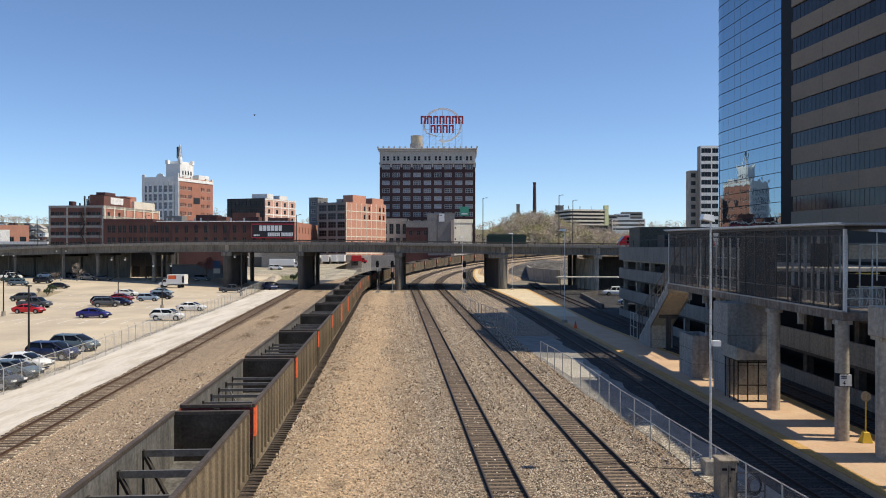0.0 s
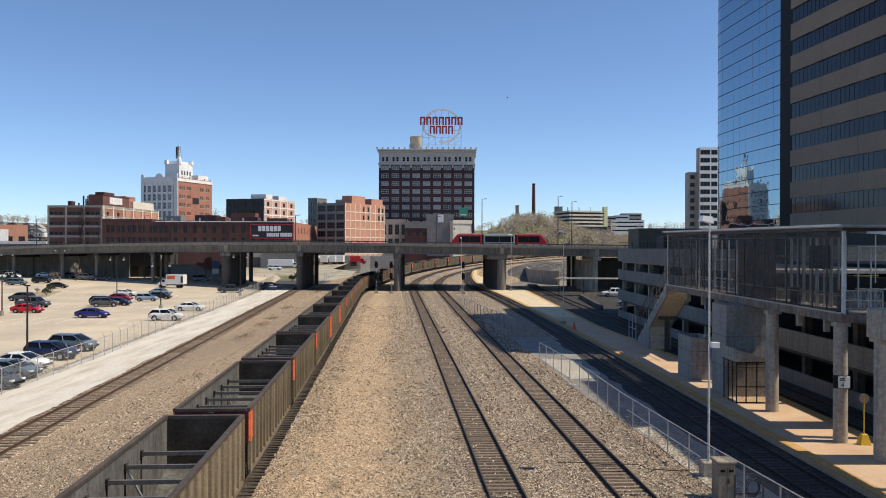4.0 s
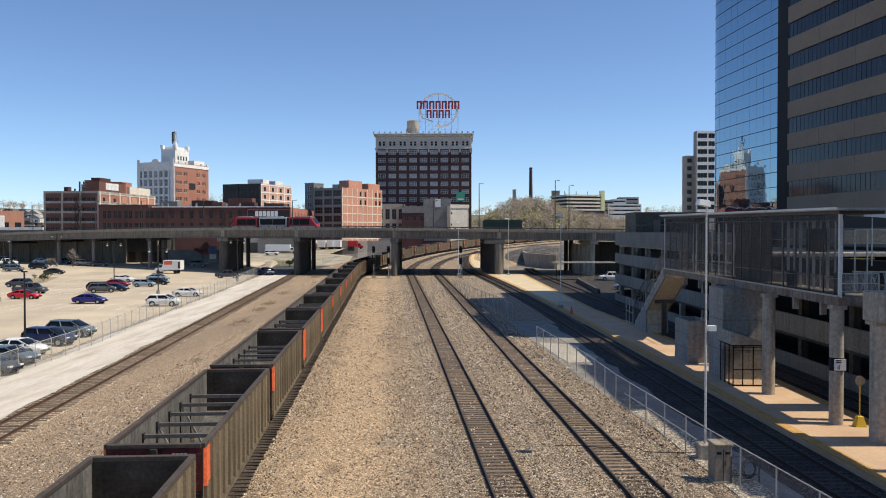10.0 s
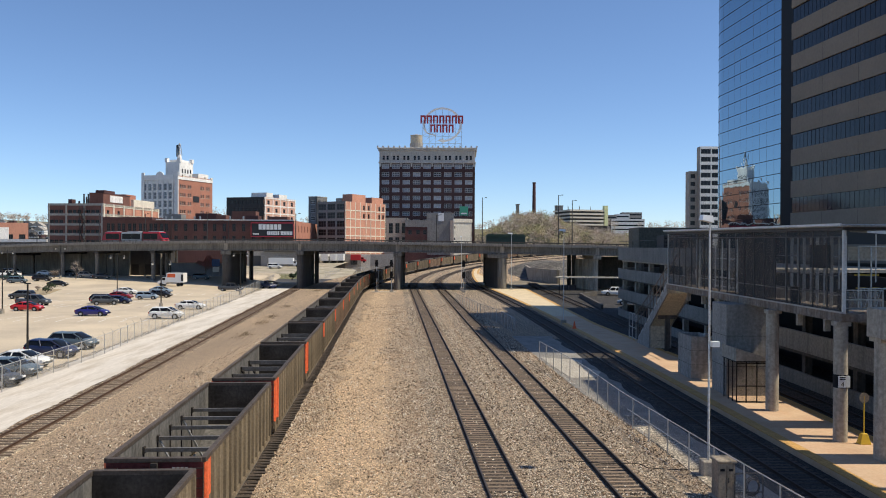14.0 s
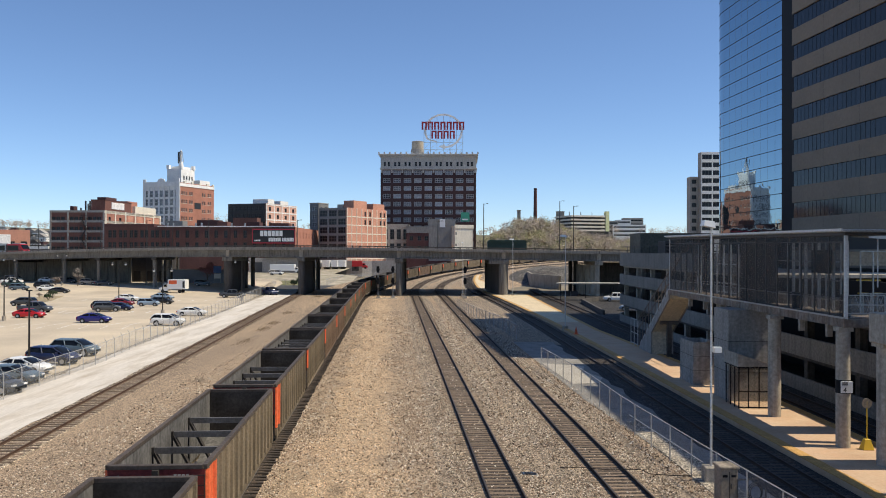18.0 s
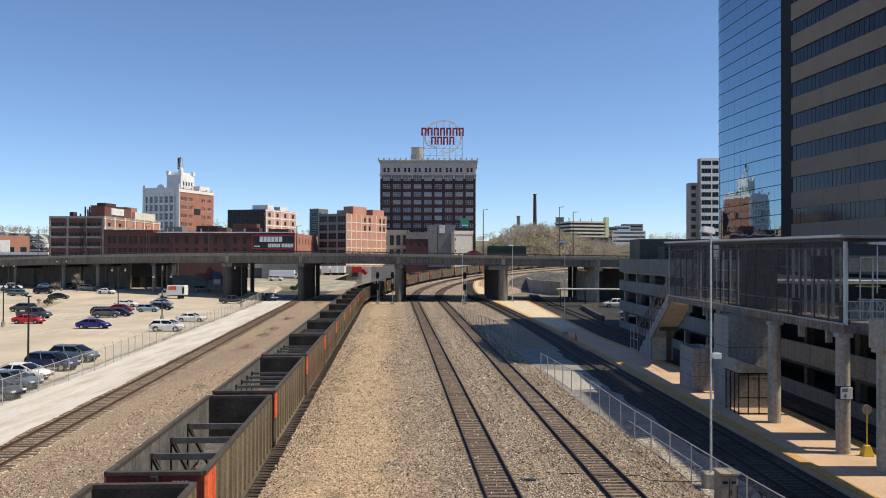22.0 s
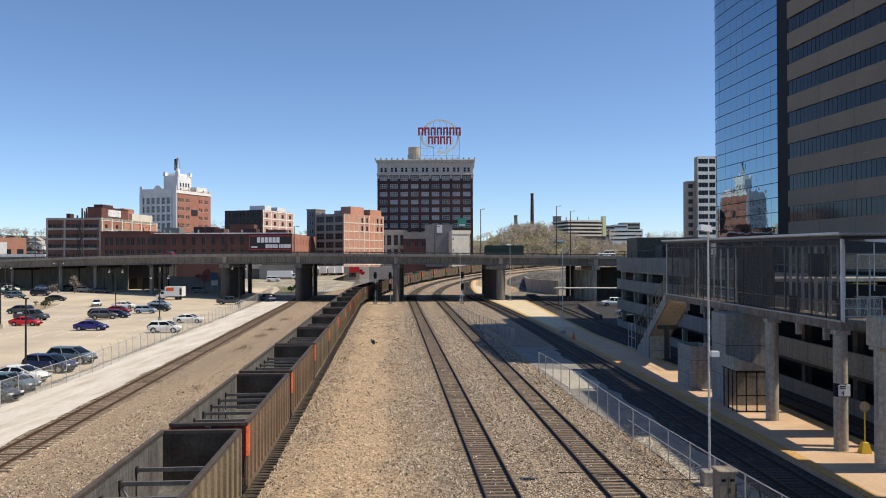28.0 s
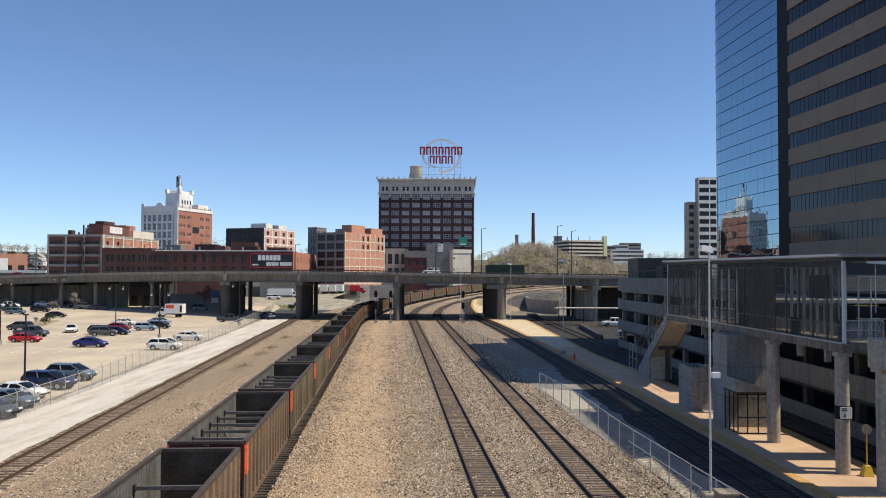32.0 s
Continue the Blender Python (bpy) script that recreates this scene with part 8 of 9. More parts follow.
part("roof", Geo().box(-99.0, -81.5, 250.1, 257.9, 9.2, 9.5), M_ROOF, ug)
for x in (-96.2, -92.4, -88.6, -84.8):
    part("doorway", Geo().box(x - 1.0, x + 1.0, 250.4, 250.52, 0.0, 4.6), M_BLACK, ug, "black open bay")
for i, x in enumerate((-86, -83.2, -80.7, -78.3)):
    part("prop_column", Geo().tube((x, 247 - i, -0.1), (x, 247 - i, 9.0), 0.28, n=10), M_CONC, ug, "slim pale column", smooth=40)
bw = thing("yard_wall", label="blue-grey block wall behind the viaduct", category="wall")
part("wall", Geo().box(-79.2, -64.0, 243.0, 243.4, -0.1, 5.2), M_BLUE_WALL, bw)
part("coping", Geo().box(-79.3, -63.9, 242.9, 243.5, 5.2, 5.35), M_CONC, bw)
ps = thing("blue_sign_board", label="blue notice board with white panel on posts", category="sign")
part("board", Geo().box(-65.4, -63.2, 236, 236.12, 4.5, 6.5), M_BLUE_SIGN, ps)
part("white_panel", Geo().box(-65.2, -63.4, 235.97, 236.1, 2.9, 4.3), M_SIGN_WHITE, ps)
for x in (-65.2, -63.4):
    part("post", Geo().box(x - 0.05, x + 0.05, 236.12, 236.22, 1.0, 6.5), M_STEEL, ps)

# lamps and wire poles on the viaduct
for x, h, off in ((10.4, 12.3, 16.2), (-1.4, 7.0, 0.6), (30.2, 13.3, 16.2), (33.8, 12.0, 16.2), (-36, 7, 0.6), (-86, 8.5, 16.2), (-65, 8, 16.2), (-103, 9, 16.2), (-128, 9, 16.2), (-152, 9.5, 16.2)):
    v = thing("wire_pole", (x, deck_y(x) + off, deck_z(x)), 0, "slim dark pole on the viaduct", "pole", "viaduct poles")
    part("pole", Geo().tube((0, 0, 0), (0, 0, h), 0.14, 0.09, n=8), M_STEEL_DK, v, smooth=60)
    part("arm", Geo().beam((0, 0, h - 0.15), (0.9, 0, h), 0.07, 0.07), M_STEEL_DK, v)
    part("head", Geo().box(0.6, 1.2, -0.12, 0.12, h - 0.05, h + 0.08), M_STEEL_DK, v)
# parking lines and lot islands
ln = Geo()
for i in range(9):
    ln.add([(-75 + i * 3.0, 142, -0.024), (-74.85 + i * 3.0, 142, -0.024), (-75.6 + i * 3.0, 147, -0.024), (-75.75 + i * 3.0, 147, -0.024)], [(0, 1, 2, 3)])
for i in range(12):
    ln.add([(-70 + i * 2.9, 113, -0.024), (-69.88 + i * 2.9, 113, -0.024), (-70.4 + i * 2.9, 117, -0.024), (-70.52 + i * 2.9, 117, -0.024)], [(0, 1, 2, 3)])
    ln.add([(-80 + i * 2.9, 176, -0.024), (-79.88 + i * 2.9, 176, -0.024), (-80.4 + i * 2.9, 181, -0.024), (-80.52 + i * 2.9, 181, -0.024)], [(0, 1, 2, 3)])
for nm, pts, txt in (("lot_island", [(-80.2, 166), (-82.0, 174), (-88.5, 194), (-94.5, 194.5), (-88.0, 176), (-83.5, 165.5)], "kerbed island of dry grass in the parking lot"),
                     ("lot_island", [(-57.0, 147.6), (-56.6, 152.2), (-60.0, 152.6), (-60.4, 147.8)], "small kerbed island of dry earth in the parking lot")):
    isl = thing(nm, label=txt, category="island", group="lot islands", kind="structure")
    cx, cy = sum(p[0] for p in pts) / len(pts), sum(p[1] for p in pts) / len(pts)
    part("kerb", Geo().prism(pts, -0.1, 0.11), M_CONC_NEW, isl, "pale concrete kerb", bevel=0.03)
    part("planting", Geo().prism([(cx + (x - cx) * 0.93, cy + (y - cy) * 0.96) for x, y in pts], 0.05, 0.14), M_DRY, isl, "dry tan grass and bare earth")
# lines of single stalls, worn pale
for px, py, n in ((-61.5, 117.5, 7), (-76.0, 152.5, 8), (-78.0, 139.0, 6)):
    for i in range(n):
        ln.add([(px + i * 2.7, py, -0.022), (px + 0.14 + i * 2.7, py, -0.022), (px + 0.6 + i * 2.7, py + 5.2, -0.022), (px + 0.46 + i * 2.7, py + 5.2, -0.022)], [(0, 1, 2, 3)])
solid("parking_lines", ln, M_SIGN_WHITE, "faded white parking lines", "markings", kind="structure")
solid("verge", Geo().add([(-150, 262, 0.0), (-40, 262, 0.0), (-44, 280, 0.75), (-150, 280, 0.75)], [(0, 1, 2, 3)]), M_GRASS, "strip of spring grass behind the viaduct", "grass", kind="structure")
# Dark ground strip laid for the viaduct's shade, with the shade in its colour.
solid("back_street", Geo().add([(-150, 229, -0.014), (-36, 222, -0.014), (-32, 262, -0.014), (-150, 262, -0.014)], [(0, 1, 2, 3)]), M_SHADE_STRIP, "dark ground strip for the shade behind the viaduct", "street", kind="structure")
solid("yard_beyond", Geo().add([(-150, 280, 0.74), (-44, 280, 0.74), (-150, 305, 2.55), (-40, 305, 2.55), (-150, 420, 6.0), (-37, 420, 6.0), (-40, 262, -0.02), (-30, 262, -0.02), (-31, 300, 1.9)], [(0, 1, 3, 2), (2, 3, 5, 4), (6, 7, 8, 3, 1)]), M_YARD, "pale gravel yard rising beyond the viaduct", "yard", kind="structure")
sh = thing("dock_shed", label="low grey dock shed with a dark doorway", category="shed")
part("wall", Geo().box(xat(440, 313), xat(546, 313), 312, 316, 1.5, 8.2), M_GREY_BAND, sh)
part("roof", Geo().box(xat(470, 313), xat(547, 313), 310.5, 316.5, 8.2, 9.0), M_CONC_DARK, sh)
part("doorway", Geo().box(xat(444, 312), xat(463, 312), 311.9, 312.02, 2.9, 6.6), M_FRAME_DK, sh, "dark open doorway")
dk = thing("loading_dock", label="low grey and cream dock building under the brick block", category="building")
for u0, u1, v, mm, nm in ((572, 612, 459, M_GREY_WALL, "olive_wall"), (612, 640, 452, M_GREY_BAND, "grey_wall"), (640, 657, 452, M_CREAM, "cream_wall"), (657, 700, 452, M_GREY_BAND, "grey_wall")):
    part(nm, Geo().box(xat(u0, 345), xat(u1, 345) - 0.01, 345, 348, 0, zat(v, 345)), mm, dk)
part("dock_door", Geo().box(xat(622, 345), xat(634, 345), 344.9, 345.02, 2.7, 6.0), M_FRAME_DK, dk, "dark roller door")


# a loose cable across the second track, and dark clods on the yard
cb = Geo()
pts = [Vector((5.6 + i * 0.42, 39.9 - 0.05 * i + 0.12 * math.sin(i * 0.9), 0.03 if not 5.2 < 5.6 + i * 0.42 < 9.6 else 0.2)) for i in range(19)]
cb.sweep([(0.017 * math.cos(k * 1.047), 0.017 * math.sin(k * 1.047)) for k in range(6)], pts)
solid("track_cable", cb, M_BLACK, "black loose cable lying across the track", "cable")
def toned_stone():
    """Broken stone, each with its own tone: tan, grey, white, rust and near black."""
    m = bpy.data.materials.new("broken_stone")
    m.use_nodes = True
    n, l = m.node_tree.nodes, m.node_tree.links
    b = n["Principled BSDF"]
    b.inputs["Roughness"].default_value = 0.9
    b.inputs["Specular IOR Level"].default_value = 0.2
    ge, ra = n.new("ShaderNodeNewGeometry"), n.new("ShaderNodeValToRGB")
    ra.color_ramp.interpolation = "LINEAR"
    tones = ((0.0, (0.04, 0.032, 0.026)), (0.2, (0.11, 0.082, 0.06)), (0.36, (0.23, 0.17, 0.12)), (0.48, (0.30, 0.19, 0.13)), (0.6, (0.44, 0.36, 0.27)), (0.78, (0.66, 0.56, 0.43)), (1.0, (0.84, 0.78, 0.68)))
    while len(ra.color_ramp.elements) < len(tones):
        ra.color_ramp.elements.new(0.5)
    for e, (p, c) in zip(ra.color_ramp.elements, tones):
        e.position, e.color = p, (*c, 1)
    l.new(ge.outputs["Random Per Island"], ra.inputs[0])
    l.new(ra.outputs[0], b.inputs["Base Color"])
    return m


M_STONE = toned_stone()


M_WEED = mat("dead_brown_weeds", (0.16, 0.115, 0.07), 0.95, var=0.3, scale=2.0, fine=9, bump=0.0)


def weed_patch(x, y, length, width):
    """Low dead weeds in a ragged patch drawn out along the tracks."""
    g = Geo()
    for i in range(220):
        u, v = random.gauss(0, 0.45) * width, random.gauss(0, 0.4) * length
        px, py, h = x + u - 0.07 * v, y + v, random.uniform(0.06, 0.24)
        a, lean = random.uniform(0, math.pi), random.uniform(-0.12, 0.12)
        c, d = 0.03 * math.cos(a), 0.03 * math.sin(a)
        g.add([(px - c, py - d, -0.08), (px + c, py + d, -0.08), (px - d, py + c, -0.08), (px + lean, py + lean, -0.08 + h)], [(0, 1, 3), (1, 2, 3), (2, 0, 3)])
    solid("weed_patch", g, M_WEED, "low dead brown weeds on the gravel strip", "weeds", kind="stuff")


for x, y in ((-24.6, 113.3), (-25.3, 123.2), (-26.9, 143.6), (-23.3, 97.7), (-29.3, 195.8)):
    weed_patch(x, y, 5.0, 1.1)


def stone_field(seed):
    """Thousands of small angular stones strewn over the ballast; fewer on the worn sandy path and the dirt."""
    rng = np.random.default_rng(seed)
    unit = np.array([(1, 0, 0), (0, 1, 0), (-1, 0, 0), (0, -1, 0), (0, 0, 1), (0, 0, -1)], float)
    tri = np.array([(0, 1, 4), (1, 2, 4), (2, 3, 4), (3, 0, 4), (1, 0, 5), (2, 1, 5), (3, 2, 5), (0, 3, 5)])
    out = []
    for y0, y1, dens, r0, r1 in ((24.0, 40.0, 66, 0.021, 0.052), (40.0, 60.0, 40, 0.027, 0.062), (60.0, 95.0, 17, 0.036, 0.078), (95.0, 150.0, 6, 0.05, 0.10)):
        n = int((y1 - y0) * 36 * dens)
        y = rng.uniform(y0, y1, n)
        x = rng.uniform(-21.0, 15.0, n)
        tr, one, two, sd = -7.48 - 0.064 * y, 4.8 - 0.058 * y, 9.95 - 0.0505 * y, -19.53 - 0.08 * y
        path = np.abs(x - (-0.064 * y - 1.95) + 1.2 * np.sin(y * 0.21) * np.sin(y * 0.083 + x * 0.3))
        keep = np.where(path < 2.0, 0.38, 1.0)
        keep = np.where(x < tr - 2.2, 0.38, keep)
        keep = np.where(x < sd + 1.6, 0.0, keep)
        keep = np.where(np.abs(x - tr) < 1.75, 0.0, keep)
        for k in (one, two):
            keep = np.where(np.abs(x - k) < 1.1, np.where(y < 35.5, 1.0, 0.10), keep)
            keep = np.where(np.abs(np.abs(x - k) - 0.7535) < 0.11, 0.0, keep)
        edge = np.where(y < 50, 13.4 - (y - 22) * 0.0895, 10.9 - (y - 50) * 0.07)
        keep = np.where(x > edge + 0.4, 0.0, keep)
        ok = rng.random(n) < keep
        out.append(np.stack([x[ok], y[ok], rng.uniform(r0, r1, ok.sum())], 1))
    p = np.concatenate(out)
    n = len(p)
    size = p[:, 2][:, None, None] * rng.uniform(0.6, 1.3, (n, 6, 1)) * np.array([1.0, 1.0, 0.75])
    a = rng.uniform(0, 2 * np.pi, n)
    v = unit[None] * size
    c, s2 = np.cos(a)[:, None], np.sin(a)[:, None]
    v = np.stack([v[..., 0] * c - v[..., 1] * s2, v[..., 0] * s2 + v[..., 1] * c, v[..., 2]], -1)
    v += rng.normal(0, 1, v.shape) * p[:, 2][:, None, None] * 0.14
    near_track = np.minimum(np.abs(p[:, 0] - (4.8 - 0.058 * p[:, 1])), np.abs(p[:, 0] - (9.95 - 0.0505 * p[:, 1]))) < 2.3
    v += np.stack([p[:, 0], p[:, 1], np.where(near_track, np.where(p[:, 1] < 35.5, 0.022, 0.006), -0.052) + p[:, 2] * 0.2], 1)[:, None, :]
    f = (tri[None] + (np.arange(n) * 6)[:, None, None]).reshape(-1, 3)
    me = bpy.data.meshes.new("ballast_stones")
    me.from_pydata(v.reshape(-1, 3).tolist(), [], f.tolist())
    me.materials.append(M_STONE)
    tagged(new("ballast_stones", me), "loose broken ballast stones in tan, grey and rust", "stones", kind="stuff")


stone_field(11)
# ---- trees and hill ----
M_BARK = mat("grey_bark", (0.13, 0.10, 0.075), 0.95, var=0.3, scale=2, fine=12, bump=0.5)
M_LEAF = mat("spring_leaves", (0.40, 0.39, 0.18), 0.8, var=0.25, scale=0.12, fine=1.5, bump=0.0, second=(0.42, 0.34, 0.24), mix=(0.4, 0.6), fvar=0.35)
M_TWIG = mat("bare_twigs", (0.44, 0.37, 0.31), 0.9, var=0.3, scale=0.2, fine=2, bump=0.0)
M_BRUSH = mat("brown_brush", (0.15, 0.13, 0.08), 0.95, var=0.35, scale=0.3, fine=3.0, bump=0.6, second=(0.14, 0.14, 0.065))
M_PINK_LEAF = mat("pink_blossom", (0.34, 0.16, 0.19), 0.8, var=0.25, scale=0.6, fine=3, bump=0.0)
M_EVERGREEN = mat("evergreen_needles", (0.035, 0.06, 0.025), 0.85, var=0.3, scale=0.4, fine=3, bump=0.0)


def branches(g, p, d, length, r, depth, rnd, tips):
    q = p + d * length
    g.tube(p, q, r, r * 0.6, n=5 if depth > 1 else 3)
    tips.append(q)
    if depth:
        for i in range(rnd.randint(3, 4)):
            a = Vector((rnd.uniform(-1, 1), rnd.uniform(-1, 1), rnd.uniform(-0.1, 0.9))).normalized()
            branches(g, p + d * length * rnd.uniform(0.55, 1.0), (d * 0.7 + a * 0.8).normalized(), length * rnd.uniform(0.5, 0.75), r * 0.5, depth - 1, rnd, tips)


def leaves(g, tips, n, size, spread, rnd):
    for i in range(n):
        c = tips[rnd.randrange(len(tips))] + Vector((rnd.gauss(0, spread), rnd.gauss(0, spread), rnd.gauss(0, spread * 0.8)))
        a = Vector((rnd.uniform(-1, 1), rnd.uniform(-1, 1), rnd.uniform(-1, 1))).normalized() * size * rnd.uniform(0.6, 1.3)
        b = a.cross(Vector((rnd.uniform(-1, 1), rnd.uniform(-1, 1), rnd.uniform(-1, 1)))).normalized() * a.length * 0.7
        g.add([c - a, c - b, c + a, c + b], [(0, 1, 2, 3)])


def tree(x, y, h, crown_mat, n_leaf, label, seed, size=0.14, z=-0.05, name="tree"):
    rnd = random.Random(seed)
    t = thing(name, (x, y, z), 0, label, "tree")
    g, tips = Geo(), []
    for i in range(1 if name == "tree" else 5):
        d = Vector((rnd.uniform(-0.1, 0.1), rnd.uniform(-0.1, 0.1), 1)) if name == "tree" else Vector((rnd.uniform(-0.7, 0.7), rnd.uniform(-0.7, 0.7), 1))
        branches(g, Vector((0, 0, 0)), d.normalized(), h * 0.42, h * 0.022, 3, rnd, tips)
    part("trunk", g, M_BARK, t)
    if n_leaf:
        c = Geo()
        leaves(c, [p for p in tips if p.z > h * 0.35], n_leaf, size, h * 0.05, rnd)
        part("crown", c, crown_mat, t)
    return t


tree(-67.9, 239, 6.6, M_PINK_LEAF, 1500, "pink flowering redbud tree beside the viaduct", 3, 0.16, z=lot_z(-67.9, 239) - 0.1)
tree(-99.3, 225.4, 5.5, M_TWIG, 500, "small bare tree on a lot island", 5, 0.08, z=lot_z(-99.3, 225.4) - 0.05)
tree(-83.8, 176.1, 1.9, M_EVERGREEN, 500, "low green shrub on a lot island", 7, 0.09, z=0.05, name="shrub")
tree(-86.8, 184.4, 2.3, M_EVERGREEN, 700, "low green shrub on a lot island", 8, 0.09, z=0.05, name="shrub")
tree(-90.5, 186.0, 1.4, M_TWIG, 500, "dry brown shrub on a lot island", 13, 0.07, z=0.05, name="shrub")
tree(-58.5, 150, 1.6, M_TWIG, 500, "dry brown shrub on a lot island", 9, 0.06, name="shrub")
tree(-107, 229, 3.0, M_TWIG, 300, "bare brown shrub beside a lamp", 11, 0.07, z=lot_z(-107, 229) - 0.05, name="shrub")
for x, y, h, k in ((-46, 255, 2.4, 12), (-44.2, 257, 3.0, 14), (-42.3, 258, 2.8, 15), (-40.6, 258.5, 2.2, 16)):
    tree(x, y, h, M_EVERGREEN, 900, "dark bush by the fence end", k, 0.14, name="shrub")


def hill_z(x, y):
    k = max(0.0, min(1.0, (y - 478) / 62))
    k = k * k * (3 - 2 * k)
    return k * (23.0 * math.exp(-((x - 58) / 36) ** 2) + 11.0 * math.exp(-((x - 130) / 60) ** 2) + noise.noise(Vector((x * 0.03, y * 0.03, 0))) * 1.5)


def hill():
    g, nx, ny = Geo(), 40, 24
    for j in range(ny + 1):
        for i in range(nx + 1):
            x, y = -30 + i * 7.5, 375 + j * 14
            g.v.append((x, y, hill_z(x, y) - 0.08 - (0.5 if i in (0, nx) or j in (0, ny) else 0)))
    g.f += [(j * (nx + 1) + i, j * (nx + 1) + i + 1, (j + 1) * (nx + 1) + i + 1, (j + 1) * (nx + 1) + i) for j in range(ny) for i in range(nx)]
    solid("hillside", g, M_BRUSH, "dry grassy hillside behind the viaduct", "hill", kind="structure", smooth=60)


hill()


def woods():
    rnd = random.Random(21)
    tw, lf, ev = Geo(), Geo(), Geo()
    for i in range(760):
        x, y = rnd.uniform(6, 175), rnd.uniform(425, 600)
        if y < 484 and x < 50:
            continue
        if x > 125 and y < 520:
            continue
        z, h = hill_z(x, y), rnd.uniform(6, 11)
        base = Vector((x, y, z))
        tw.tube(base, base + Vector((rnd.uniform(-0.4, 0.4), 0, h * 0.6)), 0.18, 0.08, n=4)
        kind = rnd.random()
        for q in range(330):
            a = Vector((rnd.gauss(0, 1), rnd.gauss(0, 1), rnd.gauss(0, 0.8)))
            c = base + Vector((0, 0, h * 0.58)) + a.normalized() * h * 0.36 * rnd.random() ** 0.4
            if kind < 0.5:
                e, o = a.normalized() * rnd.uniform(0.8, 2.0), Vector((rnd.uniform(-0.09, 0.09), 0.04, rnd.uniform(-0.06, 0.06)))
                tw.add([c - o, c + o, c + e + o * 0.4, c + e - o * 0.4], [(0, 1, 2, 3)])
            else:
                s = rnd.uniform(0.12, 0.28)
                u = a.normalized() * s
                w = u.cross(Vector((rnd.uniform(-1, 1), rnd.uniform(-1, 1), rnd.uniform(-1, 1)))).normalized() * s
                (ev if kind > 0.97 else lf).add([c - u, c - w, c + u, c + w], [(0, 1, 2, 3)])
    for i in range(24000):
        x, y = rnd.uniform(4, 178), rnd.uniform(480, 600)
        c = Vector((x, y, hill_z(x, y) + 2.6 * rnd.random() ** 1.5))
        s = rnd.uniform(0.25, 0.7)
        u = Vector((rnd.uniform(-1, 1), rnd.uniform(-1, 1), rnd.uniform(-1, 1))).normalized() * s
        w = u.cross(Vector((rnd.uniform(-1, 1), rnd.uniform(-1, 1), rnd.uniform(-1, 1)))).normalized() * s
        (lf if rnd.random() < 0.6 else tw).add([c - u, c - w, c + u, c + w], [(0, 1, 2, 3)])
    t = thing("hill_woods", label="budding spring woods on the hill", category="woods", kind="stuff")
    part("twigs", tw, M_TWIG, t, kind="stuff")
    part("leaves", lf, M_LEAF, t, kind="stuff")
    part("evergreens", ev, M_EVERGREEN, t, kind="stuff")


woods()

for x, y, h, seed in ((97, 505, 15, 61), (118, 512, 13, 62), (76, 500, 14, 63), (150, 540, 16, 64)):
    tree(x, y, h, M_TWIG, 1500, "tall bare tree on the slope behind the viaduct", seed, 0.10, hill_z(x, y) - 0.2)


def far_trees():
    """Thin tree line on the horizon."""
    rnd = random.Random(5)
    g = Geo()
    for i in range(620):
        x = rnd.uniform(-620, 640)
        y = rnd.uniform(880, 1150)
        if -120 < x < 10:
            continue
        h = rnd.uniform(7, 13)
        lift = 38 + 8 * noise.noise(Vector((x * 0.006, 3, 0))) if x < -100 else 31
        for q in range(64):
            a = Vector((rnd.gauss(0, 1), rnd.gauss(0, 1), rnd.gauss(0, 0.8))).normalized()
            c = Vector((x, y, lift + h * 0.55)) + a * h * 0.4 * rnd.random() ** 0.4
            u = a * rnd.uniform(0.25, 0.6)
            w = u.cross(Vector((rnd.uniform(-1, 1), rnd.uniform(-1, 1), 1))).normalized() * u.length
            g.add([c - u, c - w, c + u, c + w], [(0, 1, 2, 3)])
        g.tube((x, y, lift - 3), (x, y, lift + h * 0.6), 0.3, 0.15, n=3)
    solid("far_tree_line", g, M_TWIG, "hazy far tree line on the rising ground", "woods", kind="stuff")
    r = Geo()
    xs = [-900 + 40 * i for i in range(46)]
    for x in xs:
        zz = 39 + 8 * noise.noise(Vector((x * 0.006, 3, 0))) if x < -100 else 32
        r.v += [(x, 760, -0.2), (x, 960, zz - 1.5), (x, 1400, zz + 2), (x, 3000, zz)]
    r.f += [(4 * i + k, 4 * i + 4 + k, 4 * i + 5 + k, 4 * i + 1 + k) for i in range(len(xs) - 1) for k in range(3)]
    solid("far_rise", r, M_BRUSH, "far rising ground under the tree line", "hill", kind="structure")


far_trees()


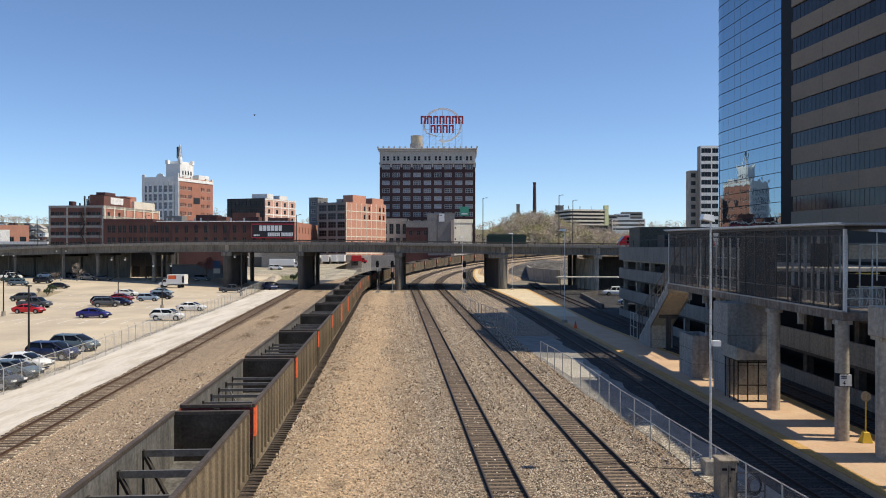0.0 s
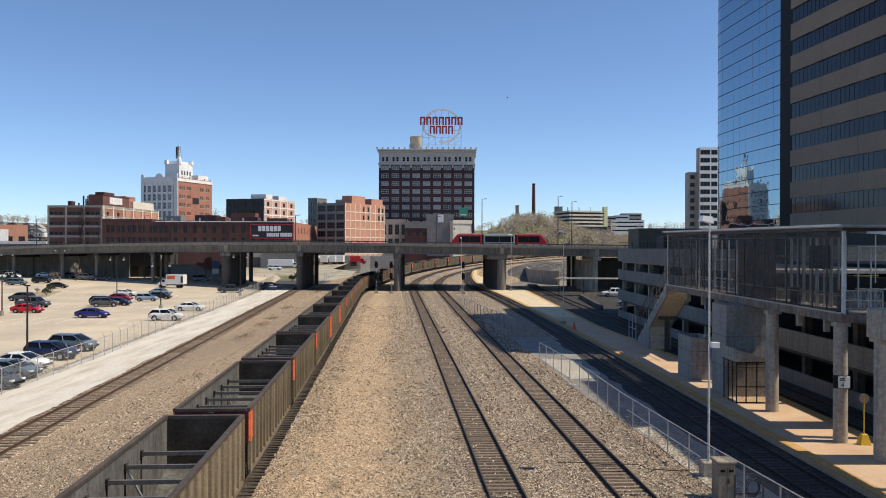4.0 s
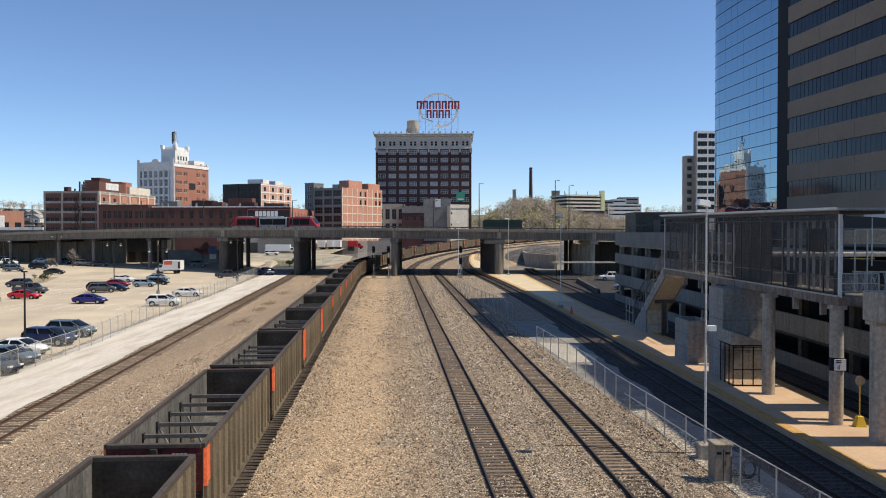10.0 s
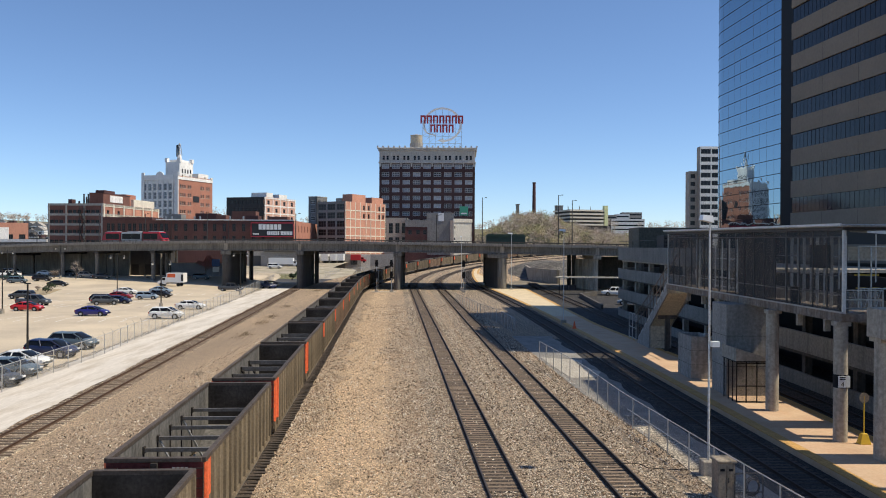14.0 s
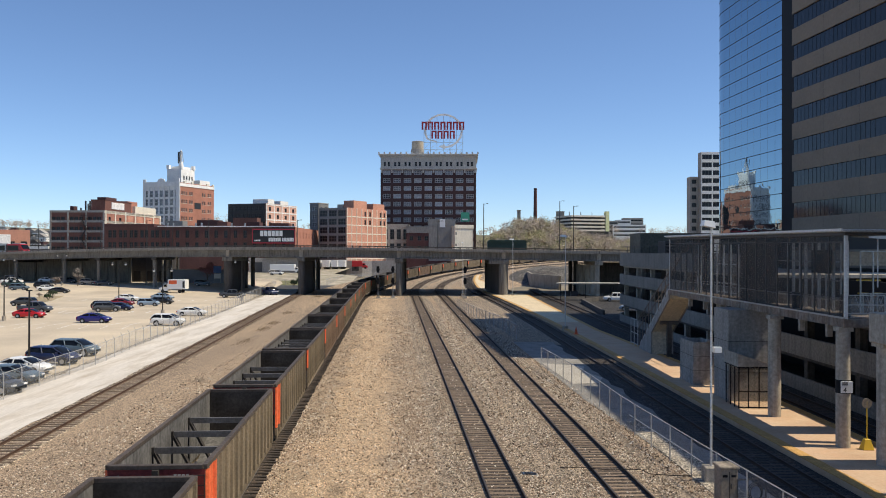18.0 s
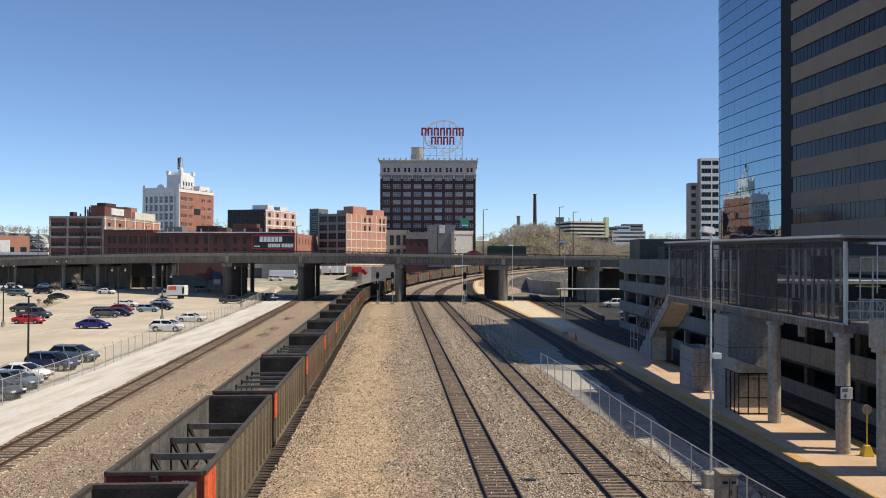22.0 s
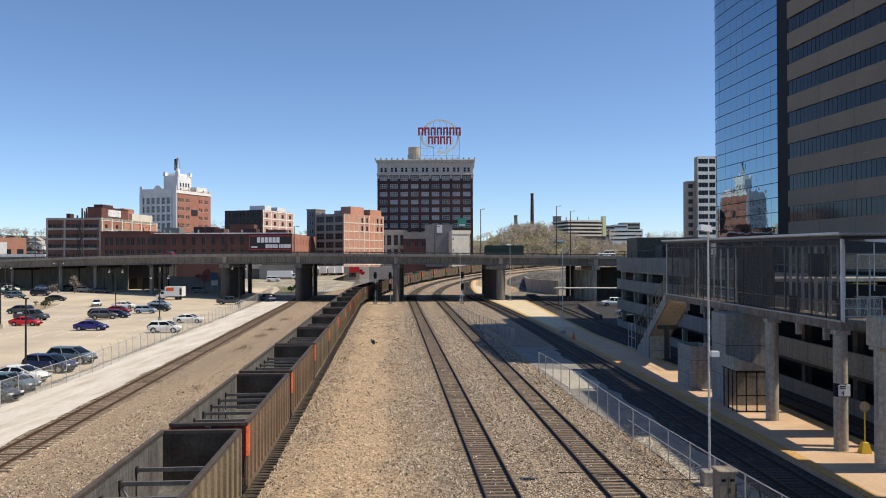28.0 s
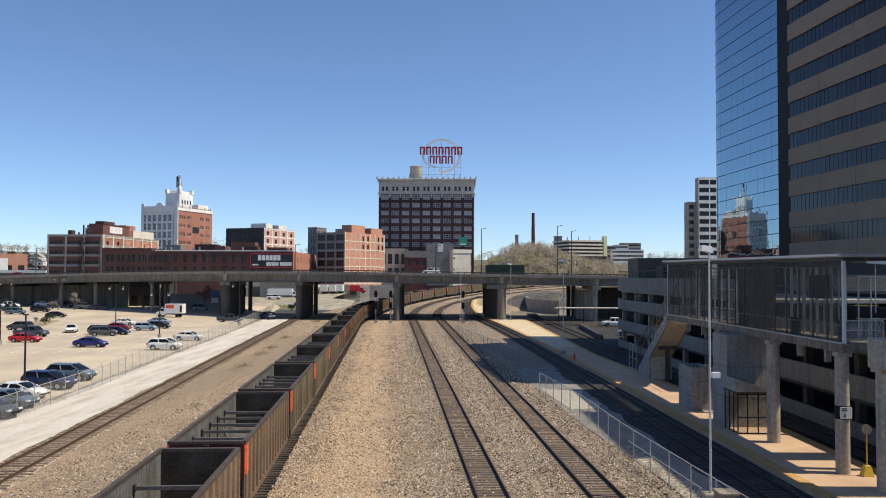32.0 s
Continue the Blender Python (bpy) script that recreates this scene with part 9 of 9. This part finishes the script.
# ---- what moves ----
def motions():
    for k, ob in CARS:
        y0 = 27.3 + CAR_PITCH * k
        far = y0 > 150
        ts = [i * (2.0 if far else 4.0) for i in range(17 if far else 9)]
        if not far:
            ts = [0, 1, 2, 3, 4, 6, 8, 10, 12, 16, 20, 24, 28, 32]
        walk(ob, [(t, train_pose(y0 - train_shift(t))) for t in ts])
    # streetcar: runs over the viaduct from right to left
    run = [(0, 55.0), (1, 45.6), (3, 23.5), (6, -3.4), (7.5, -18.6), (9, -32.6), (10, -41.4), (12, -61.0), (13, -72.3), (14, -84.6), (15, -97.2), (18, -136), (22, -190), (27, -256), (32, -322)]
    walk(TRAM, [(t, deck_pose(x, 5.0, True)) for t, x in run])
    walk(VAN_A, [(t, deck_pose(x, 9.0, True)) for t, x in ((0, 225), (14, 225), (15.5, 215), (20, 152), (25, 83), (29, 28), (30, 14.8), (31, 4.0), (32, -2.6))])
    walk(VAN_B, [(t, deck_pose(x, 9.0, True)) for t, x in ((0, 212), (6, 212), (8, 202), (12, 147), (16, 91.5), (21, 21.5), (22, 7.3), (24, -20), (26, -47), (28, -75), (30, -103), (32, -131))])
    drive = [(0, -178, 196, 6), (13, -132, 200.5, 8), (15, -116, 203, 14), (17, -104, 207.5, 20), (20, -96, 217, 8), (22, -88.8, 219.3, -14), (23, -84.8, 216.6, -48), (24, -82.3, 212.2, -72), (25, -80.9, 207, -74), (27.5, -77.7, 189.5, -73), (29, -74.8, 177.8, -72), (30, -72.2, 168.2, -72), (31, -70.3, 160.6, -72), (32, -68.6, 154.6, -72)]
    walk(LOT_CAR, [(t, pose(x, y, lot_z(x, y), 0, 0, a)) for t, x, y, a in drive])
    fly = [(0, -34, 150, 34.3), (1, -26.5, 150, 35), (2, -17, 151, 37.6), (3, -4.8, 152, 37.8), (3.5, 3.6, 152, 37.2), (5, 28, 155, 44), (8, 80, 160, 70), (14, 200, 220, 110), (32, 500, 600, 160)]
    walk(BIRD, [(t, pose(x, y, z, 0, -6, 5)) for t, x, y, z in fly])
    for s, wing in zip((-1, 1), WINGS):
        walk(wing, [(i * 0.2, pose(0, 0, 0.02, s * (30 if i % 2 else -22), 0, 0)) for i in range(21)] + [(32.0, pose(0, 0, 0.02, s * 5, 0, 0))])
    low = [(0, -45, 8, 6), (20, -45, 8, 6), (24, -38, 16, 6.3), (25.5, -24, 30, 6.4), (26.5, -12, 43, 6.0), (27.5, -5.3, 50, 5.55), (28, -4.05, 50, 5.39), (28.5, -1.8, 50, 4.7), (29, 1.2, 52, 3.8), (30, 9, 70, 2.4), (32, 20, 118, 3.0)]
    walk(BIRD_LOW, [(t, pose(x, y, z, 0, 0, 12)) for t, x, y, z in low])
    for s, wing in zip((-1, 1), WINGS_LOW):
        walk(wing, [(0.0, pose(0, 0, 0.02, s * 5, 0, 0))] + [(25.0 + i * 0.2, pose(0, 0, 0.02, s * (32 if i % 2 else -40), 0, 0)) for i in range(36)])


motions()
